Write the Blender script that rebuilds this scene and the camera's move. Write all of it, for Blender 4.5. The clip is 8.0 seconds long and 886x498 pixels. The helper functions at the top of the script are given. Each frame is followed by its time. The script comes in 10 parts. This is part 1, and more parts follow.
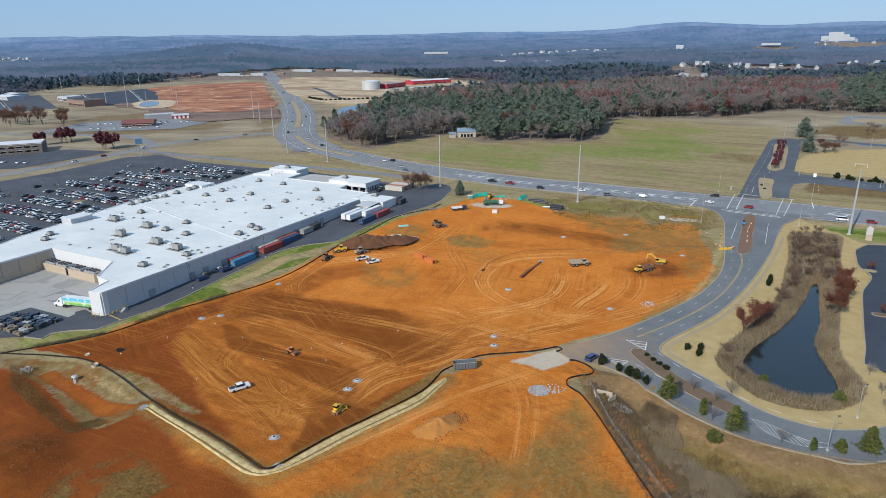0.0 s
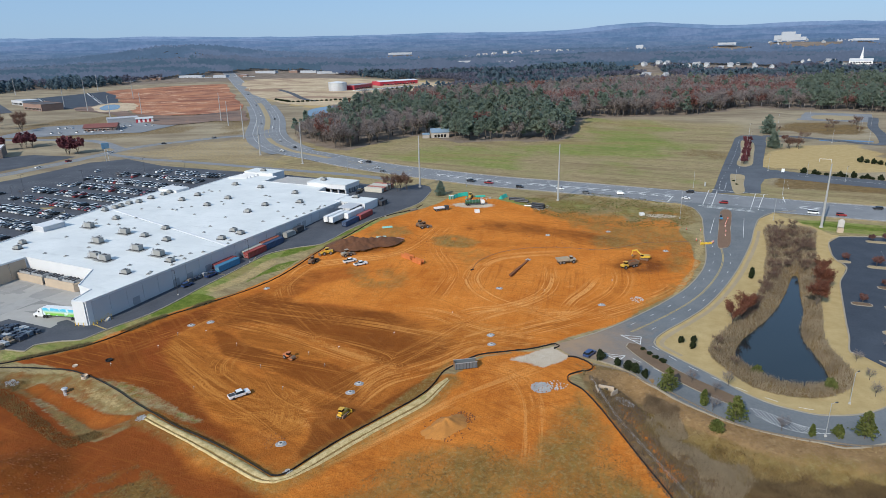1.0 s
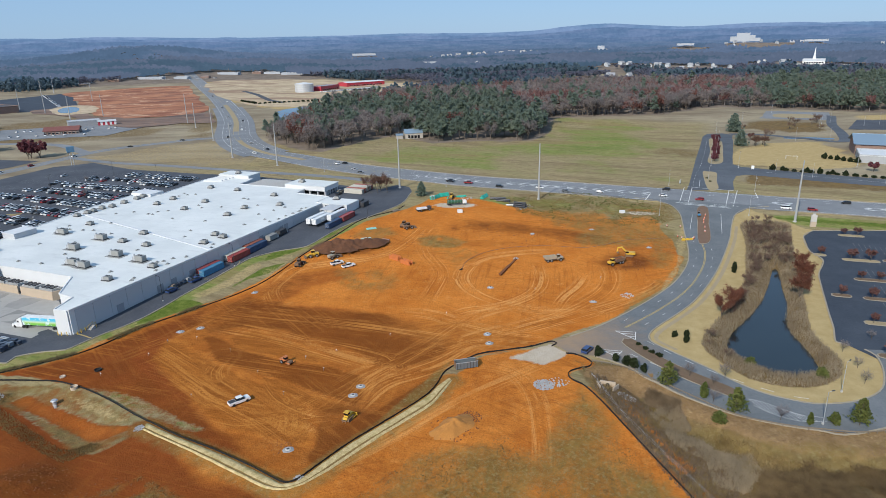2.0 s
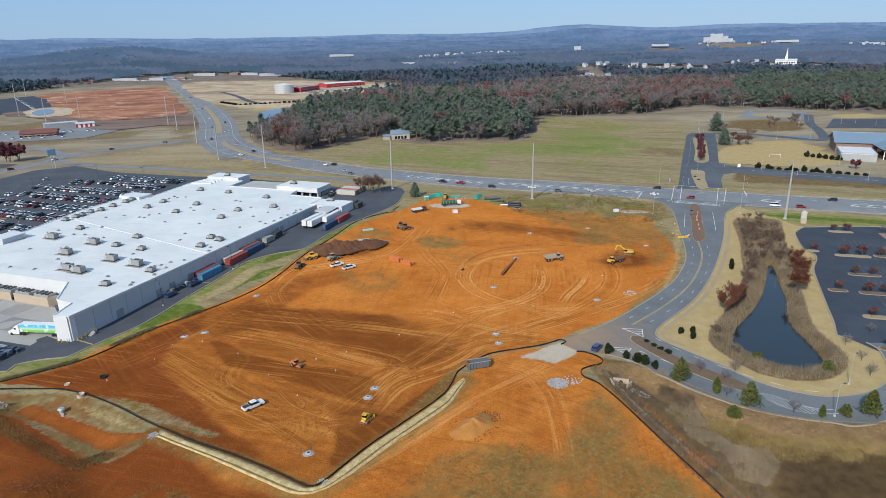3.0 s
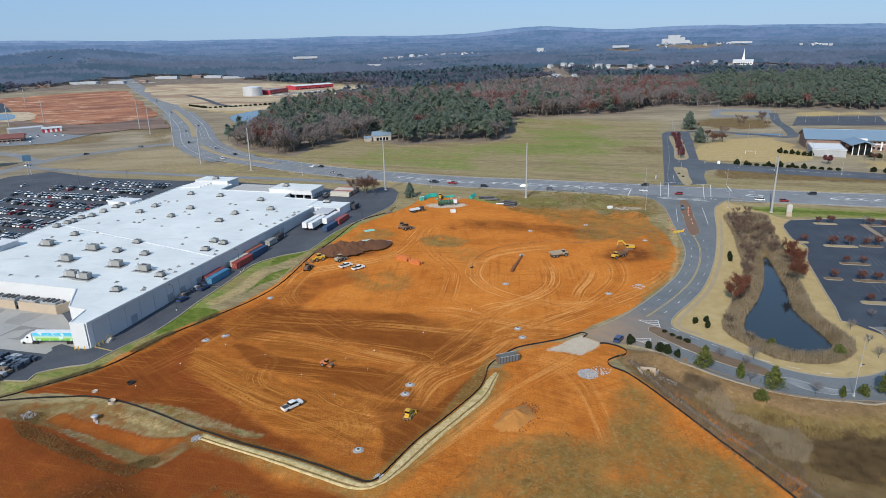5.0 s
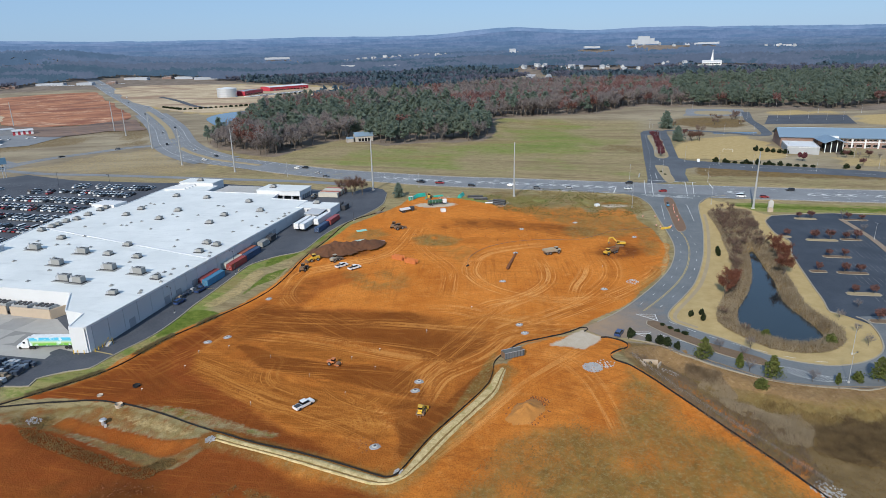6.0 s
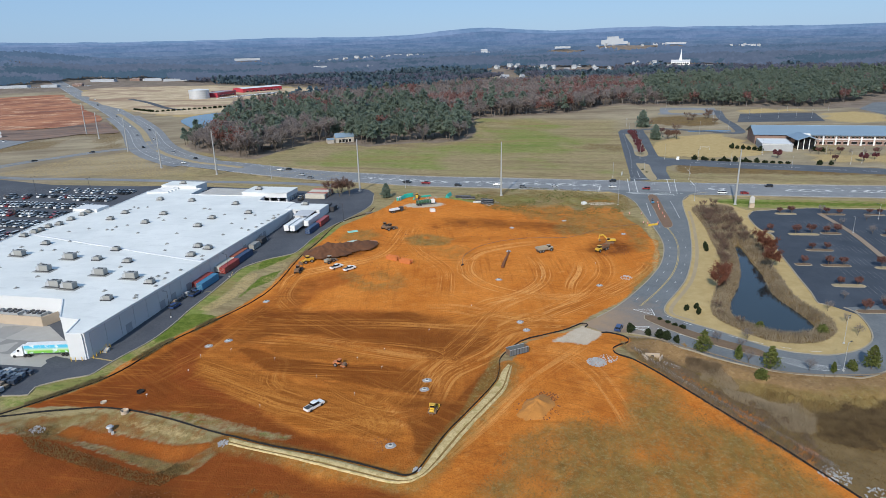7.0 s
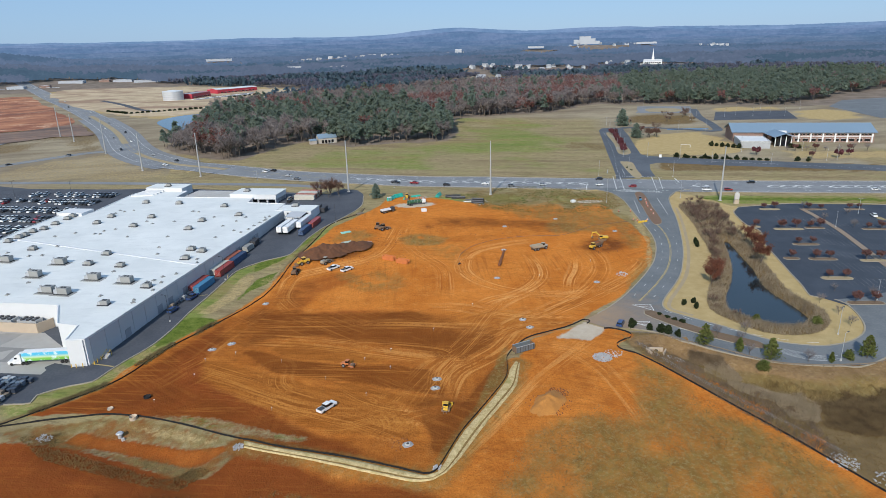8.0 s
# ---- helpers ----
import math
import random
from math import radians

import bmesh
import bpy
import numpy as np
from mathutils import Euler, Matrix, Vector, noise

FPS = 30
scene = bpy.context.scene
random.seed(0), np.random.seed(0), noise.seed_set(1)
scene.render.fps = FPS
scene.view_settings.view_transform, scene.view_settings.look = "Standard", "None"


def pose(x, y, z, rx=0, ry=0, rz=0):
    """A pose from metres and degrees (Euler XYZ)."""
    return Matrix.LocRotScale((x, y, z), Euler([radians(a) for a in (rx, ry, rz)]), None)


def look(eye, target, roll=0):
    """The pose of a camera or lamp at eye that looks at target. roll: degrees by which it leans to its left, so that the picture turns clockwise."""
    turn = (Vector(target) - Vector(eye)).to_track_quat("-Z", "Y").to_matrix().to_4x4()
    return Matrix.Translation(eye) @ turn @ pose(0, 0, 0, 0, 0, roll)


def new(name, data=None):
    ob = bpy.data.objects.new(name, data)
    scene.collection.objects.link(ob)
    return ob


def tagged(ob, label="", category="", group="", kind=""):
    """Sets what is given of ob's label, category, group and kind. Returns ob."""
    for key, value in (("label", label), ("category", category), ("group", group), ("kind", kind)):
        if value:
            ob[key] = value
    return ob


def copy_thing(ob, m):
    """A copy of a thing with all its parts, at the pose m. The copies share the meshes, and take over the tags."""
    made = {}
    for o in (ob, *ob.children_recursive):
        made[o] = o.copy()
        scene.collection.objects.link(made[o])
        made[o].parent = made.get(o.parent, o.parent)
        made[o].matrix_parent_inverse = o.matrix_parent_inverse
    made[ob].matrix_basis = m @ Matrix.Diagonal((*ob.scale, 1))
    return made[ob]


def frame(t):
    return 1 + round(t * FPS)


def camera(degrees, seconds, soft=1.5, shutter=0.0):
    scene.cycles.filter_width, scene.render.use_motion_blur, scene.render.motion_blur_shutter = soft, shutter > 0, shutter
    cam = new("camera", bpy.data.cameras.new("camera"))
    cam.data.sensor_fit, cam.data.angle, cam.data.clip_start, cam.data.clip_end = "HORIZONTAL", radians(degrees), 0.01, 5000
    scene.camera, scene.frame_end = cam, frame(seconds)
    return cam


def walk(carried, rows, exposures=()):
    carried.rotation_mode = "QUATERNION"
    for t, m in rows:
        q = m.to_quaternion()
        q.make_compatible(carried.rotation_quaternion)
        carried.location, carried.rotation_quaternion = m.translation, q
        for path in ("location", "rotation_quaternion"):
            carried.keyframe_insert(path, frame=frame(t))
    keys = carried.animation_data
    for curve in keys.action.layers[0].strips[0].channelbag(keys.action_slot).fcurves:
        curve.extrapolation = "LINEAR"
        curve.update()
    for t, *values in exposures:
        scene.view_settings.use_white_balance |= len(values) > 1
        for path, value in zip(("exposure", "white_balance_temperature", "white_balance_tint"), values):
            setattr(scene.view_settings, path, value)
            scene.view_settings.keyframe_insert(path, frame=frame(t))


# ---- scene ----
cam = camera(69.9, 8.0, 0.6)
PATH = [
    (0, (-1.289, 0.486, 89.989), (-1.322, 2.386, 89.367), -1.0),
    (0.5, (-6.17, 0.488, 89.907), (-6.15, 2.388, 89.285), -1.1),
    (1, (-10.788, 0.604, 90.032), (-10.713, 2.503, 89.41), -1.2),
    (1.5, (-15.627, 0.955, 89.909), (-15.495, 2.851, 89.287), -1.2),
    (3, (-30.198, 2.872, 89.921), (-29.944, 4.756, 89.3), -1.2),
    (3.5, (-35.142, 3.185, 89.988), (-34.871, 5.067, 89.367), -1.2),
    (4, (-39.991, 3.107, 90.024), (-39.693, 4.985, 89.404), -1.2),
    (4.5, (-44.72, 2.998, 90.022), (-44.389, 4.871, 89.403), -1.3),
    (6, (-59.255, 2.841, 90.045), (-58.805, 4.69, 89.427), -1.3),
    (6.5, (-63.997, 3.341, 90.141), (-63.505, 5.178, 89.523), -1.4),
    (7, (-68.707, 4.116, 90.255), (-68.174, 5.941, 89.637), -1.4),
    (7.5, (-73.456, 4.97, 90.335), (-72.881, 6.783, 89.717), -1.4),
    (8, (-78.018, 6.128, 90.502), (-77.409, 7.929, 89.882), -1.5),
]
walk(cam, [(t, look(eye, target, roll)) for t, eye, target, roll in PATH])

# ---- world, sun ----
SUN_AZ, SUN_EL = 217.0, 34.0      # compass degrees from +y clockwise, degrees up
world = bpy.data.worlds.new("world")
scene.world = world
world.use_nodes = True
wn = world.node_tree.nodes
sky = wn.new("ShaderNodeTexSky")
sky.sky_type = 'NISHITA'
sky.sun_disc = False
sky.sun_elevation = radians(SUN_EL)
sky.sun_rotation = radians(SUN_AZ)
sky.air_density, sky.dust_density, sky.ozone_density = 1.0, 0.3, 4.0
wn["Background"].inputs[1].default_value = 0.115
haze = wn.new("ShaderNodeMix")
haze.data_type, haze.blend_type = 'RGBA', 'MULTIPLY'
haze.inputs[0].default_value = 1.0
haze.inputs[7].default_value = (0.74, 0.84, 1.04, 1)
world.node_tree.links.new(sky.outputs[0], haze.inputs[6])
thin = wn.new("ShaderNodeMix")
thin.data_type = 'RGBA'
thin.inputs[0].default_value = 0.72
thin.inputs[7].default_value = (2.72, 4.42, 6.75, 1)
world.node_tree.links.new(haze.outputs[2], thin.inputs[6])
world.node_tree.links.new(thin.outputs[2], wn["Background"].inputs[0])

sun_data = bpy.data.lights.new("sun", 'SUN')
sun_data.energy, sun_data.angle, sun_data.color = 4.55, radians(0.53), (1.0, 0.95, 0.855)
sun = new("sun", sun_data)
a, e = radians(SUN_AZ), radians(SUN_EL)
sun.matrix_world = look((300 * math.sin(a), 300 * math.cos(a), 300 * math.tan(e)), (0, 0, 0))

# ---- plan helpers ----


def S(lo, hi, x):
    t = np.clip((np.asarray(x, float) - lo) / (hi - lo), 0, 1)
    return t * t * (3 - 2 * t)


def vnoise(x, y, seed=0):
    """Smooth value noise on the unit lattice, 0 to 1."""
    x, y = np.asarray(x, float), np.asarray(y, float)
    xi, yi = np.floor(x), np.floor(y)
    fx, fy = x - xi, y - yi
    fx, fy = fx * fx * (3 - 2 * fx), fy * fy * (3 - 2 * fy)

    def h(i, j):
        v = np.sin(i * 127.1 + j * 311.7 + seed * 74.7) * 43758.5453
        return v - np.floor(v)
    return (h(xi, yi) * (1 - fx) + h(xi + 1, yi) * fx) * (1 - fy) + (h(xi, yi + 1) * (1 - fx) + h(xi + 1, yi + 1) * fx) * fy


def fnoise(x, y, scale, seed=0, octaves=3):
    out, amp, tot = 0, 1, 0
    for k in range(octaves):
        out = out + amp * vnoise(np.asarray(x) / scale * 2 ** k, np.asarray(y) / scale * 2 ** k, seed + k)
        tot += amp
        amp *= 0.5
    return out / tot


def smooth_line(pts, step, closed=False):
    """A Catmull-Rom curve through the points, cut into pieces of about that length."""
    p = [np.array(q, float) for q in pts]
    n = len(p)
    out = []
    for i in range(n if closed else n - 1):
        if closed:
            a0, a1, a2, a3 = p[i - 1], p[i], p[(i + 1) % n], p[(i + 2) % n]
        else:
            a1, a2 = p[i], p[i + 1]
            a0 = p[i - 1] if i else 2 * a1 - a2
            a3 = p[i + 2] if i + 2 < n else 2 * a2 - a1
        m = max(1, int(np.linalg.norm(a2 - a1) / step))
        for k in range(m):
            t = k / m
            out.append(0.5 * (2 * a1 + (a2 - a0) * t + (2 * a0 - 5 * a1 + 4 * a2 - a3) * t * t + (3 * a1 - 3 * a2 + a3 - a0) * t ** 3))
    if not closed:
        out.append(p[-1])
    return [tuple(q) for q in out]


def signed(poly, X, Y):
    """Distance to the outline of a polygon, positive inside."""
    X, Y = np.asarray(X, float), np.asarray(Y, float)
    if X.size * len(poly) < 3000000:
        A = np.array(poly, float)
        B = np.roll(A, -1, 0)
        E = B - A
        x, y = X[..., None], Y[..., None]
        px, py = x - A[:, 0], y - A[:, 1]
        t = (px * E[:, 0] + py * E[:, 1]) / np.maximum((E * E).sum(1), 1e-9)
        t = np.minimum(np.maximum(t, 0), 1)
        d = ((px - t * E[:, 0]) ** 2 + (py - t * E[:, 1]) ** 2).min(-1)
        dy = np.where(E[:, 1] == 0, 1e-12, E[:, 1])
        cross = ((y < A[:, 1]) != (y < B[:, 1])) & (px < E[:, 0] * py / dy)
        return np.where(cross.sum(-1) % 2 == 1, 1, -1) * np.sqrt(d)
    d = np.full(X.shape, 1e18)
    ins = np.zeros(X.shape, bool)
    for (x0, y0), (x1, y1) in zip(poly, poly[1:] + poly[:1]):
        ex, ey = x1 - x0, y1 - y0
        t = np.clip(((X - x0) * ex + (Y - y0) * ey) / max(ex * ex + ey * ey, 1e-9), 0, 1)
        d = np.minimum(d, (X - x0 - t * ex) ** 2 + (Y - y0 - t * ey) ** 2)
        if y0 != y1:
            ins ^= ((Y < y0) != (Y < y1)) & (X < (x1 - x0) * (Y - y0) / (y1 - y0) + x0)
    return np.where(ins, 1, -1) * np.sqrt(d)


def line_dist(line, X, Y):
    X, Y = np.asarray(X, float), np.asarray(Y, float)
    d = np.full(X.shape, 1e18)
    for (x0, y0), (x1, y1) in zip(line, line[1:]):
        ex, ey = x1 - x0, y1 - y0
        t = np.clip(((X - x0) * ex + (Y - y0) * ey) / max(ex * ex + ey * ey, 1e-9), 0, 1)
        d = np.minimum(d, (X - x0 - t * ex) ** 2 + (Y - y0 - t * ey) ** 2)
    return np.sqrt(d)


# ---- the plan, in metres ----
POND = smooth_line([(138.7, 232.9), (141, 233.9), (137.1, 225.9), (131.6, 216.3), (127, 207.8), (122.6, 199.3), (116.6, 190.7), (111.3, 182.2), (108.6, 175.3), (107.3, 169.3), (106.1, 164.1), (104.8, 159.6), (102.9, 154.6), (99.7, 152.3), (94, 151.3), (89.3, 153.7), (86.2, 158.4), (84.9, 163.3), (84.2, 168.2), (86.4, 172.8), (90.1, 177.3), (94.8, 181.9), (101.8, 187.7), (107.4, 193.2), (113.8, 200), (121, 208.5), (129.3, 219.4)], 3, True)
BRUSH = smooth_line([(157.2, 288.5), (147.7, 270.4), (139.9, 255), (131.3, 240.8), (124.9, 229.2), (117, 217.1), (107.3, 205), (95.6, 192.1), (85, 181.6), (78.8, 174.7), (75.7, 169.5), (75.1, 164.9), (75.7, 159.8), (77.2, 152.6), (78.8, 148.4), (82, 145.5), (86, 143.3), (90.8, 142.1), (95.9, 142.4), (101.4, 144.5), (105.8, 147.7), (109.7, 152.8), (111.6, 158.5), (112.2, 163.3), (112.9, 168.2), (115.1, 174.3), (119.5, 182.5), (124.7, 191.2), (129.9, 200), (134.5, 207.2), (140.9, 217.4), (148.6, 230.1), (153.5, 240.2), (159.2, 250.8), (167.4, 264.3), (175.4, 277), (179, 284.7), (171.9, 289.5)], 4, True)
FENCE_MAIN = smooth_line([(-170, 178.6), (-158, 178), (-147.3, 177.8), (-138.5, 177.4), (-129.5, 176.6), (-118.8, 175.3), (-111.7, 172), (-105.2, 167.8), (-96.9, 161.3), (-88, 153.5), (-79.7, 146.6), (-72, 140.5), (-64.9, 135.8), (-58, 130.7), (-52.8, 126.7), (-47.7, 122.2), (-44.9, 120), (-42.6, 120.1), (-39.3, 123.7), (-31.9, 132.4), (-24.2, 139.4), (-15.5, 147.5), (-10.5, 152.8), (-7.4, 158.5), (-5.1, 163.9), (-1, 168.2), (4.3, 172.2), (8.4, 174), (16.4, 175.2), (23.1, 176.2), (30.6, 178.7), (31.9, 177.1), (29.8, 175.6)], 2)
FENCE_EAST = smooth_line([(32.9, 170.1), (35.2, 169.3), (37.6, 166.5), (38.6, 163.6), (37.3, 161.4), (33.4, 160.4), (30.5, 159), (29.6, 156.8), (30, 154.8), (32.2, 151.5), (34.4, 142.5), (36.3, 130), (38.3, 117), (40, 106), (41.5, 95), (42.8, 84), (44, 70), (45, 55)], 2)
BERM_OUT = [(-82.7, 145), (-75, 139.2), (-64.3, 131), (-55.1, 123.6), (-48.9, 118.7), (-46.5, 117.6), (-43.9, 117.3), (-40.5, 118.8), (-35.3, 123.2), (-29.6, 128.8), (-23.4, 134.7), (-16.7, 140.8), (-9.4, 147.9), (-3.5, 158.2)]
BERM_IN = [(-82.5, 147.9), (-73.3, 140.8), (-64.8, 134.9), (-58, 129.9), (-47.9, 121.7), (-45.2, 119.4), (-42.4, 119.5), (-38.9, 123.2), (-31.7, 131.7), (-24, 138.6), (-15.4, 146.5), (-10.2, 152.1), (-7.6, 156.2), (-4.2, 159.7)]
BERM_MID = [((a[0] + b[0]) / 2, (a[1] + b[1]) / 2) for a, b in zip(BERM_OUT, BERM_IN)]
FENCE_STORE = smooth_line([(-152, 174), (-131, 184), (-116, 193), (-104, 209), (-88, 224), (-76, 236), (-67, 250), (-56, 277), (-44, 300), (-31, 325), (-14, 338), (-8, 348)], 2)
HIGHWAY = smooth_line([(560, 190), (420, 228), (296, 276), (201, 318), (137, 350), (80, 379), (26, 409), (-42, 463), (-85, 510), (-124, 558), (-159, 646), (-197, 822),
                       (-285, 1126), (-448, 1630), (-560, 1960)], 8)
ACC_W = [(124, 343.8), (133.5, 335.2), (137.2, 324.3), (134.9, 309.9), (129.3, 294.8), (123.1, 279.7), (116.8, 263.6), (109.5, 247.4), (101.8, 234.8), (91.2, 221.6), (80.2, 211), (68.4, 201.3), (55.5, 191.5), (44.8, 184.8), (37.3, 181.1), (30.1, 178.2)]
ACC_E = [(187.7, 315), (174.5, 313.2), (161.9, 303.3), (150.2, 285.8), (140.6, 269.9), (126.7, 249.3), (112.8, 230), (99.5, 213.6), (88.3, 201.4), (77, 191.5), (67.8, 184.1), (63, 179.2), (61.4, 174.4), (64.8, 166.8), (70.3, 156.7), (73.9, 147.9), (78.4, 140.8), (83.8, 136.6), (88.1, 134.3), (94.3, 133.7), (100.3, 134.4), (106.4, 136.4), (111.1, 139.4), (115.5, 144.1), (119.6, 150), (122.7, 156.2), (122.3, 160.2)]
ACC_S = [(34.1, 170.4), (40.7, 167.4), (46.3, 161.7), (52, 152.1), (55.7, 143.7), (60.1, 137.6), (65.3, 132), (72.9, 127), (81.1, 123.4), (89.6, 120.8), (118, 127), (140, 134)]
ACCESS = ACC_W + ACC_S + [(160, 128), (176, 140), (150, 158), (132, 158)] + ACC_E[::-1]
SITE = [(-136, 181), (-124, 177), (-118.8, 175.3), (-111.7, 172), (-105.2, 167.8), (-96.9, 161.3), (-88, 153.5), (-79.7, 146.6), (-72, 140.5), (-64.9, 135.8), (-58, 130.7), (-52.8, 126.7), (-47.7, 122.2), (-44.9, 120), (-42.6, 120.1), (-39.3, 123.7), (-31.9, 132.4), (-24.2, 139.4), (-15.5, 147.5), (-10.5, 152.8), (-7.4, 158.5), (-5.1, 163.9), (-1, 168.2), (4.3, 172.2), (8.4, 174), (16.4, 175.2), (23.1, 176.2), (30.6, 178.7), (35.8, 182.1), (43.3, 185.8), (54, 192.5), (66.9, 202.3), (78.7, 212), (89.7, 222.6), (100.3, 235.8), (108, 248.4), (107, 252), (112, 272), (114, 290), (106, 300), (92, 296), (82, 308), (66, 322), (50, 338), (34, 357), (18, 364), (8, 362), (0, 350), (-12, 336), (-30, 322), (-44, 297), (-58, 274), (-70, 248), (-80, 234), (-94, 221), (-107, 209), (-120, 190)]
LOT_EDGE = [(-153.2, 189), (-144.1, 189.7), (-137.3, 188.2), (-136.6, 192.2), (-128.8, 194.5), (-123.1, 194.8), (-119.5, 199.9), (-115.4, 205.5), (-108.7, 213.6), (-102.5, 225.3), (-97.9, 236.6), (-91.9, 249), (-85, 263.7), (-79.3, 274.8), (-68.9, 282.1), (-57.8, 285.7), (-53.6, 291.1), (-46.2, 305.7), (-37, 319.4), (-27.1, 330), (-15.8, 343), (-8, 356)]
STORE_LOT = [(-185, 172)] + LOT_EDGE + [(-4, 370), (-2, 380), (-3, 391), (-10, 398), (-22, 388), (-36, 398), (-72, 423), (-110, 446), (-147, 461), (-205, 490), (-246, 526), (-270, 514), (-292, 455), (-330, 390), (-310, 300), (-240, 215)]
FORE = [(-170, 40), (-170, 158), (-139, 169.4), (-129.4, 165.9), (-118.7, 159.6), (-106.8, 148.7), (-95.1, 138.2), (-91.5, 136.6), (-85.4, 142.3), (-83, 144.5)] + BERM_OUT + [(-3, 161), (2, 168), (8.4, 172.5), (16, 174), (23, 175), (30, 177)] + [(x + 0.6, y) for x, y in FENCE_EAST] + [(47, 40)]
EAST_LOT = [(184, 273), (174.7, 266.2), (165, 247.9), (162.9, 236), (151.4, 222.3), (144.7, 211.9), (137.3, 199.4), (129.3, 185.8), (123.3, 175.3), (117.4, 166.1), (119.5, 163), (122, 153), (131, 158), (151, 158), (172, 144), (240, 128), (330, 190), (262, 246), (217, 268)]


KNOLLS = [(725, 1530, 9, 110), (960, 1575, 9, 80), (612, 1664, 8, 60), (280, 2560, 12, 120), (874, 2560, 12, 90), (-1560, 2380, 14, 170), (-1290, 2480, 12, 110), (1040, 1505, 6, 110), (1394, 2440, 46, 170), (420, 2560, 14, 90), (560, 2540, 14, 80), (270, 2000, 8, 70), (150, 2080, 8, 70), (1120, 2350, 30, 90), (1640, 2360, 34, 110), (-1700, 2440, 14, 90), (-60, 2560, 20, 110), (1800, 2150, 26, 80), (480, 1330, 6, 60)]     # far rises shaped so houses clear the trees in the camera's view


def ground_z(x, y):
    x, y = np.asarray(x, float), np.asarray(y, float)
    r = np.hypot(x + 40, y)
    z = -1 + 5 * S(200, 420, y) + 3 * S(500, 1300, y)
    near = 1 - S(500, 900, r)
    z = z + near * 0.5 * (fnoise(x, y, 26, 3) - 0.5)
    z = z - 2.1 * S(-6, 2, signed(POND, x, y)) * (np.abs(x - 112) < 60)
    z = z - 2.4 * (1 - S(0, 9, line_dist([(46, 150), (50, 133), (62, 115), (95, 104), (150, 100)], x, y)))     # ditch
    z = z - 1.6 * (1 - S(0, 14, line_dist([(-122, 166), (-99, 146)], x, y)))                               # basin
    z = z + 0.55 * (1 - S(0, 3.6, line_dist(BERM_MID, x, y)))
    z = z + 0.5 * (1 - S(0, 7, np.hypot(x + 4, (y - 137) * 0.85))) * (0.75 + 0.5 * fnoise(x, y, 4, 8))
    z = z + 4.0 * (1 - S(0, 16, np.hypot(x + 104, y - 121))) * (0.8 + 0.4 * fnoise(x, y, 5, 9))
    z = z + 1.6 * (1 - S(0, 9, line_dist([(-47, 279), (-27, 285)], x, y))) * (0.5 + fnoise(x, y, 5, 10))
    z = z + 3.0 * S(5, 30, signed([(110, 600), (180, 640), (400, 650), (480, 900), (100, 900)], x, y))
    # far country
    far = S(1300, 2400, r)
    z = z + far * (-8 + 34 * fnoise(x, y, 700, 21) + 12 * fnoise(x, y, 250, 31)) + 6 * S(2200, 2900, r)
    z = z + 44 * np.exp(-((x + 860) / 260) ** 2 - ((y - 2420) / 240) ** 2) + 16 * np.exp(-((x + 420) / 260) ** 2 - ((y - 2480) / 200) ** 2)
    for kx, ky, kh, kr in KNOLLS:
        z = z + kh * np.exp(-((x - kx) ** 2 + (y - ky) ** 2) / kr ** 2)
    return z


def gz(x, y):
    return float(ground_z(x, y))

# ---- materials ----


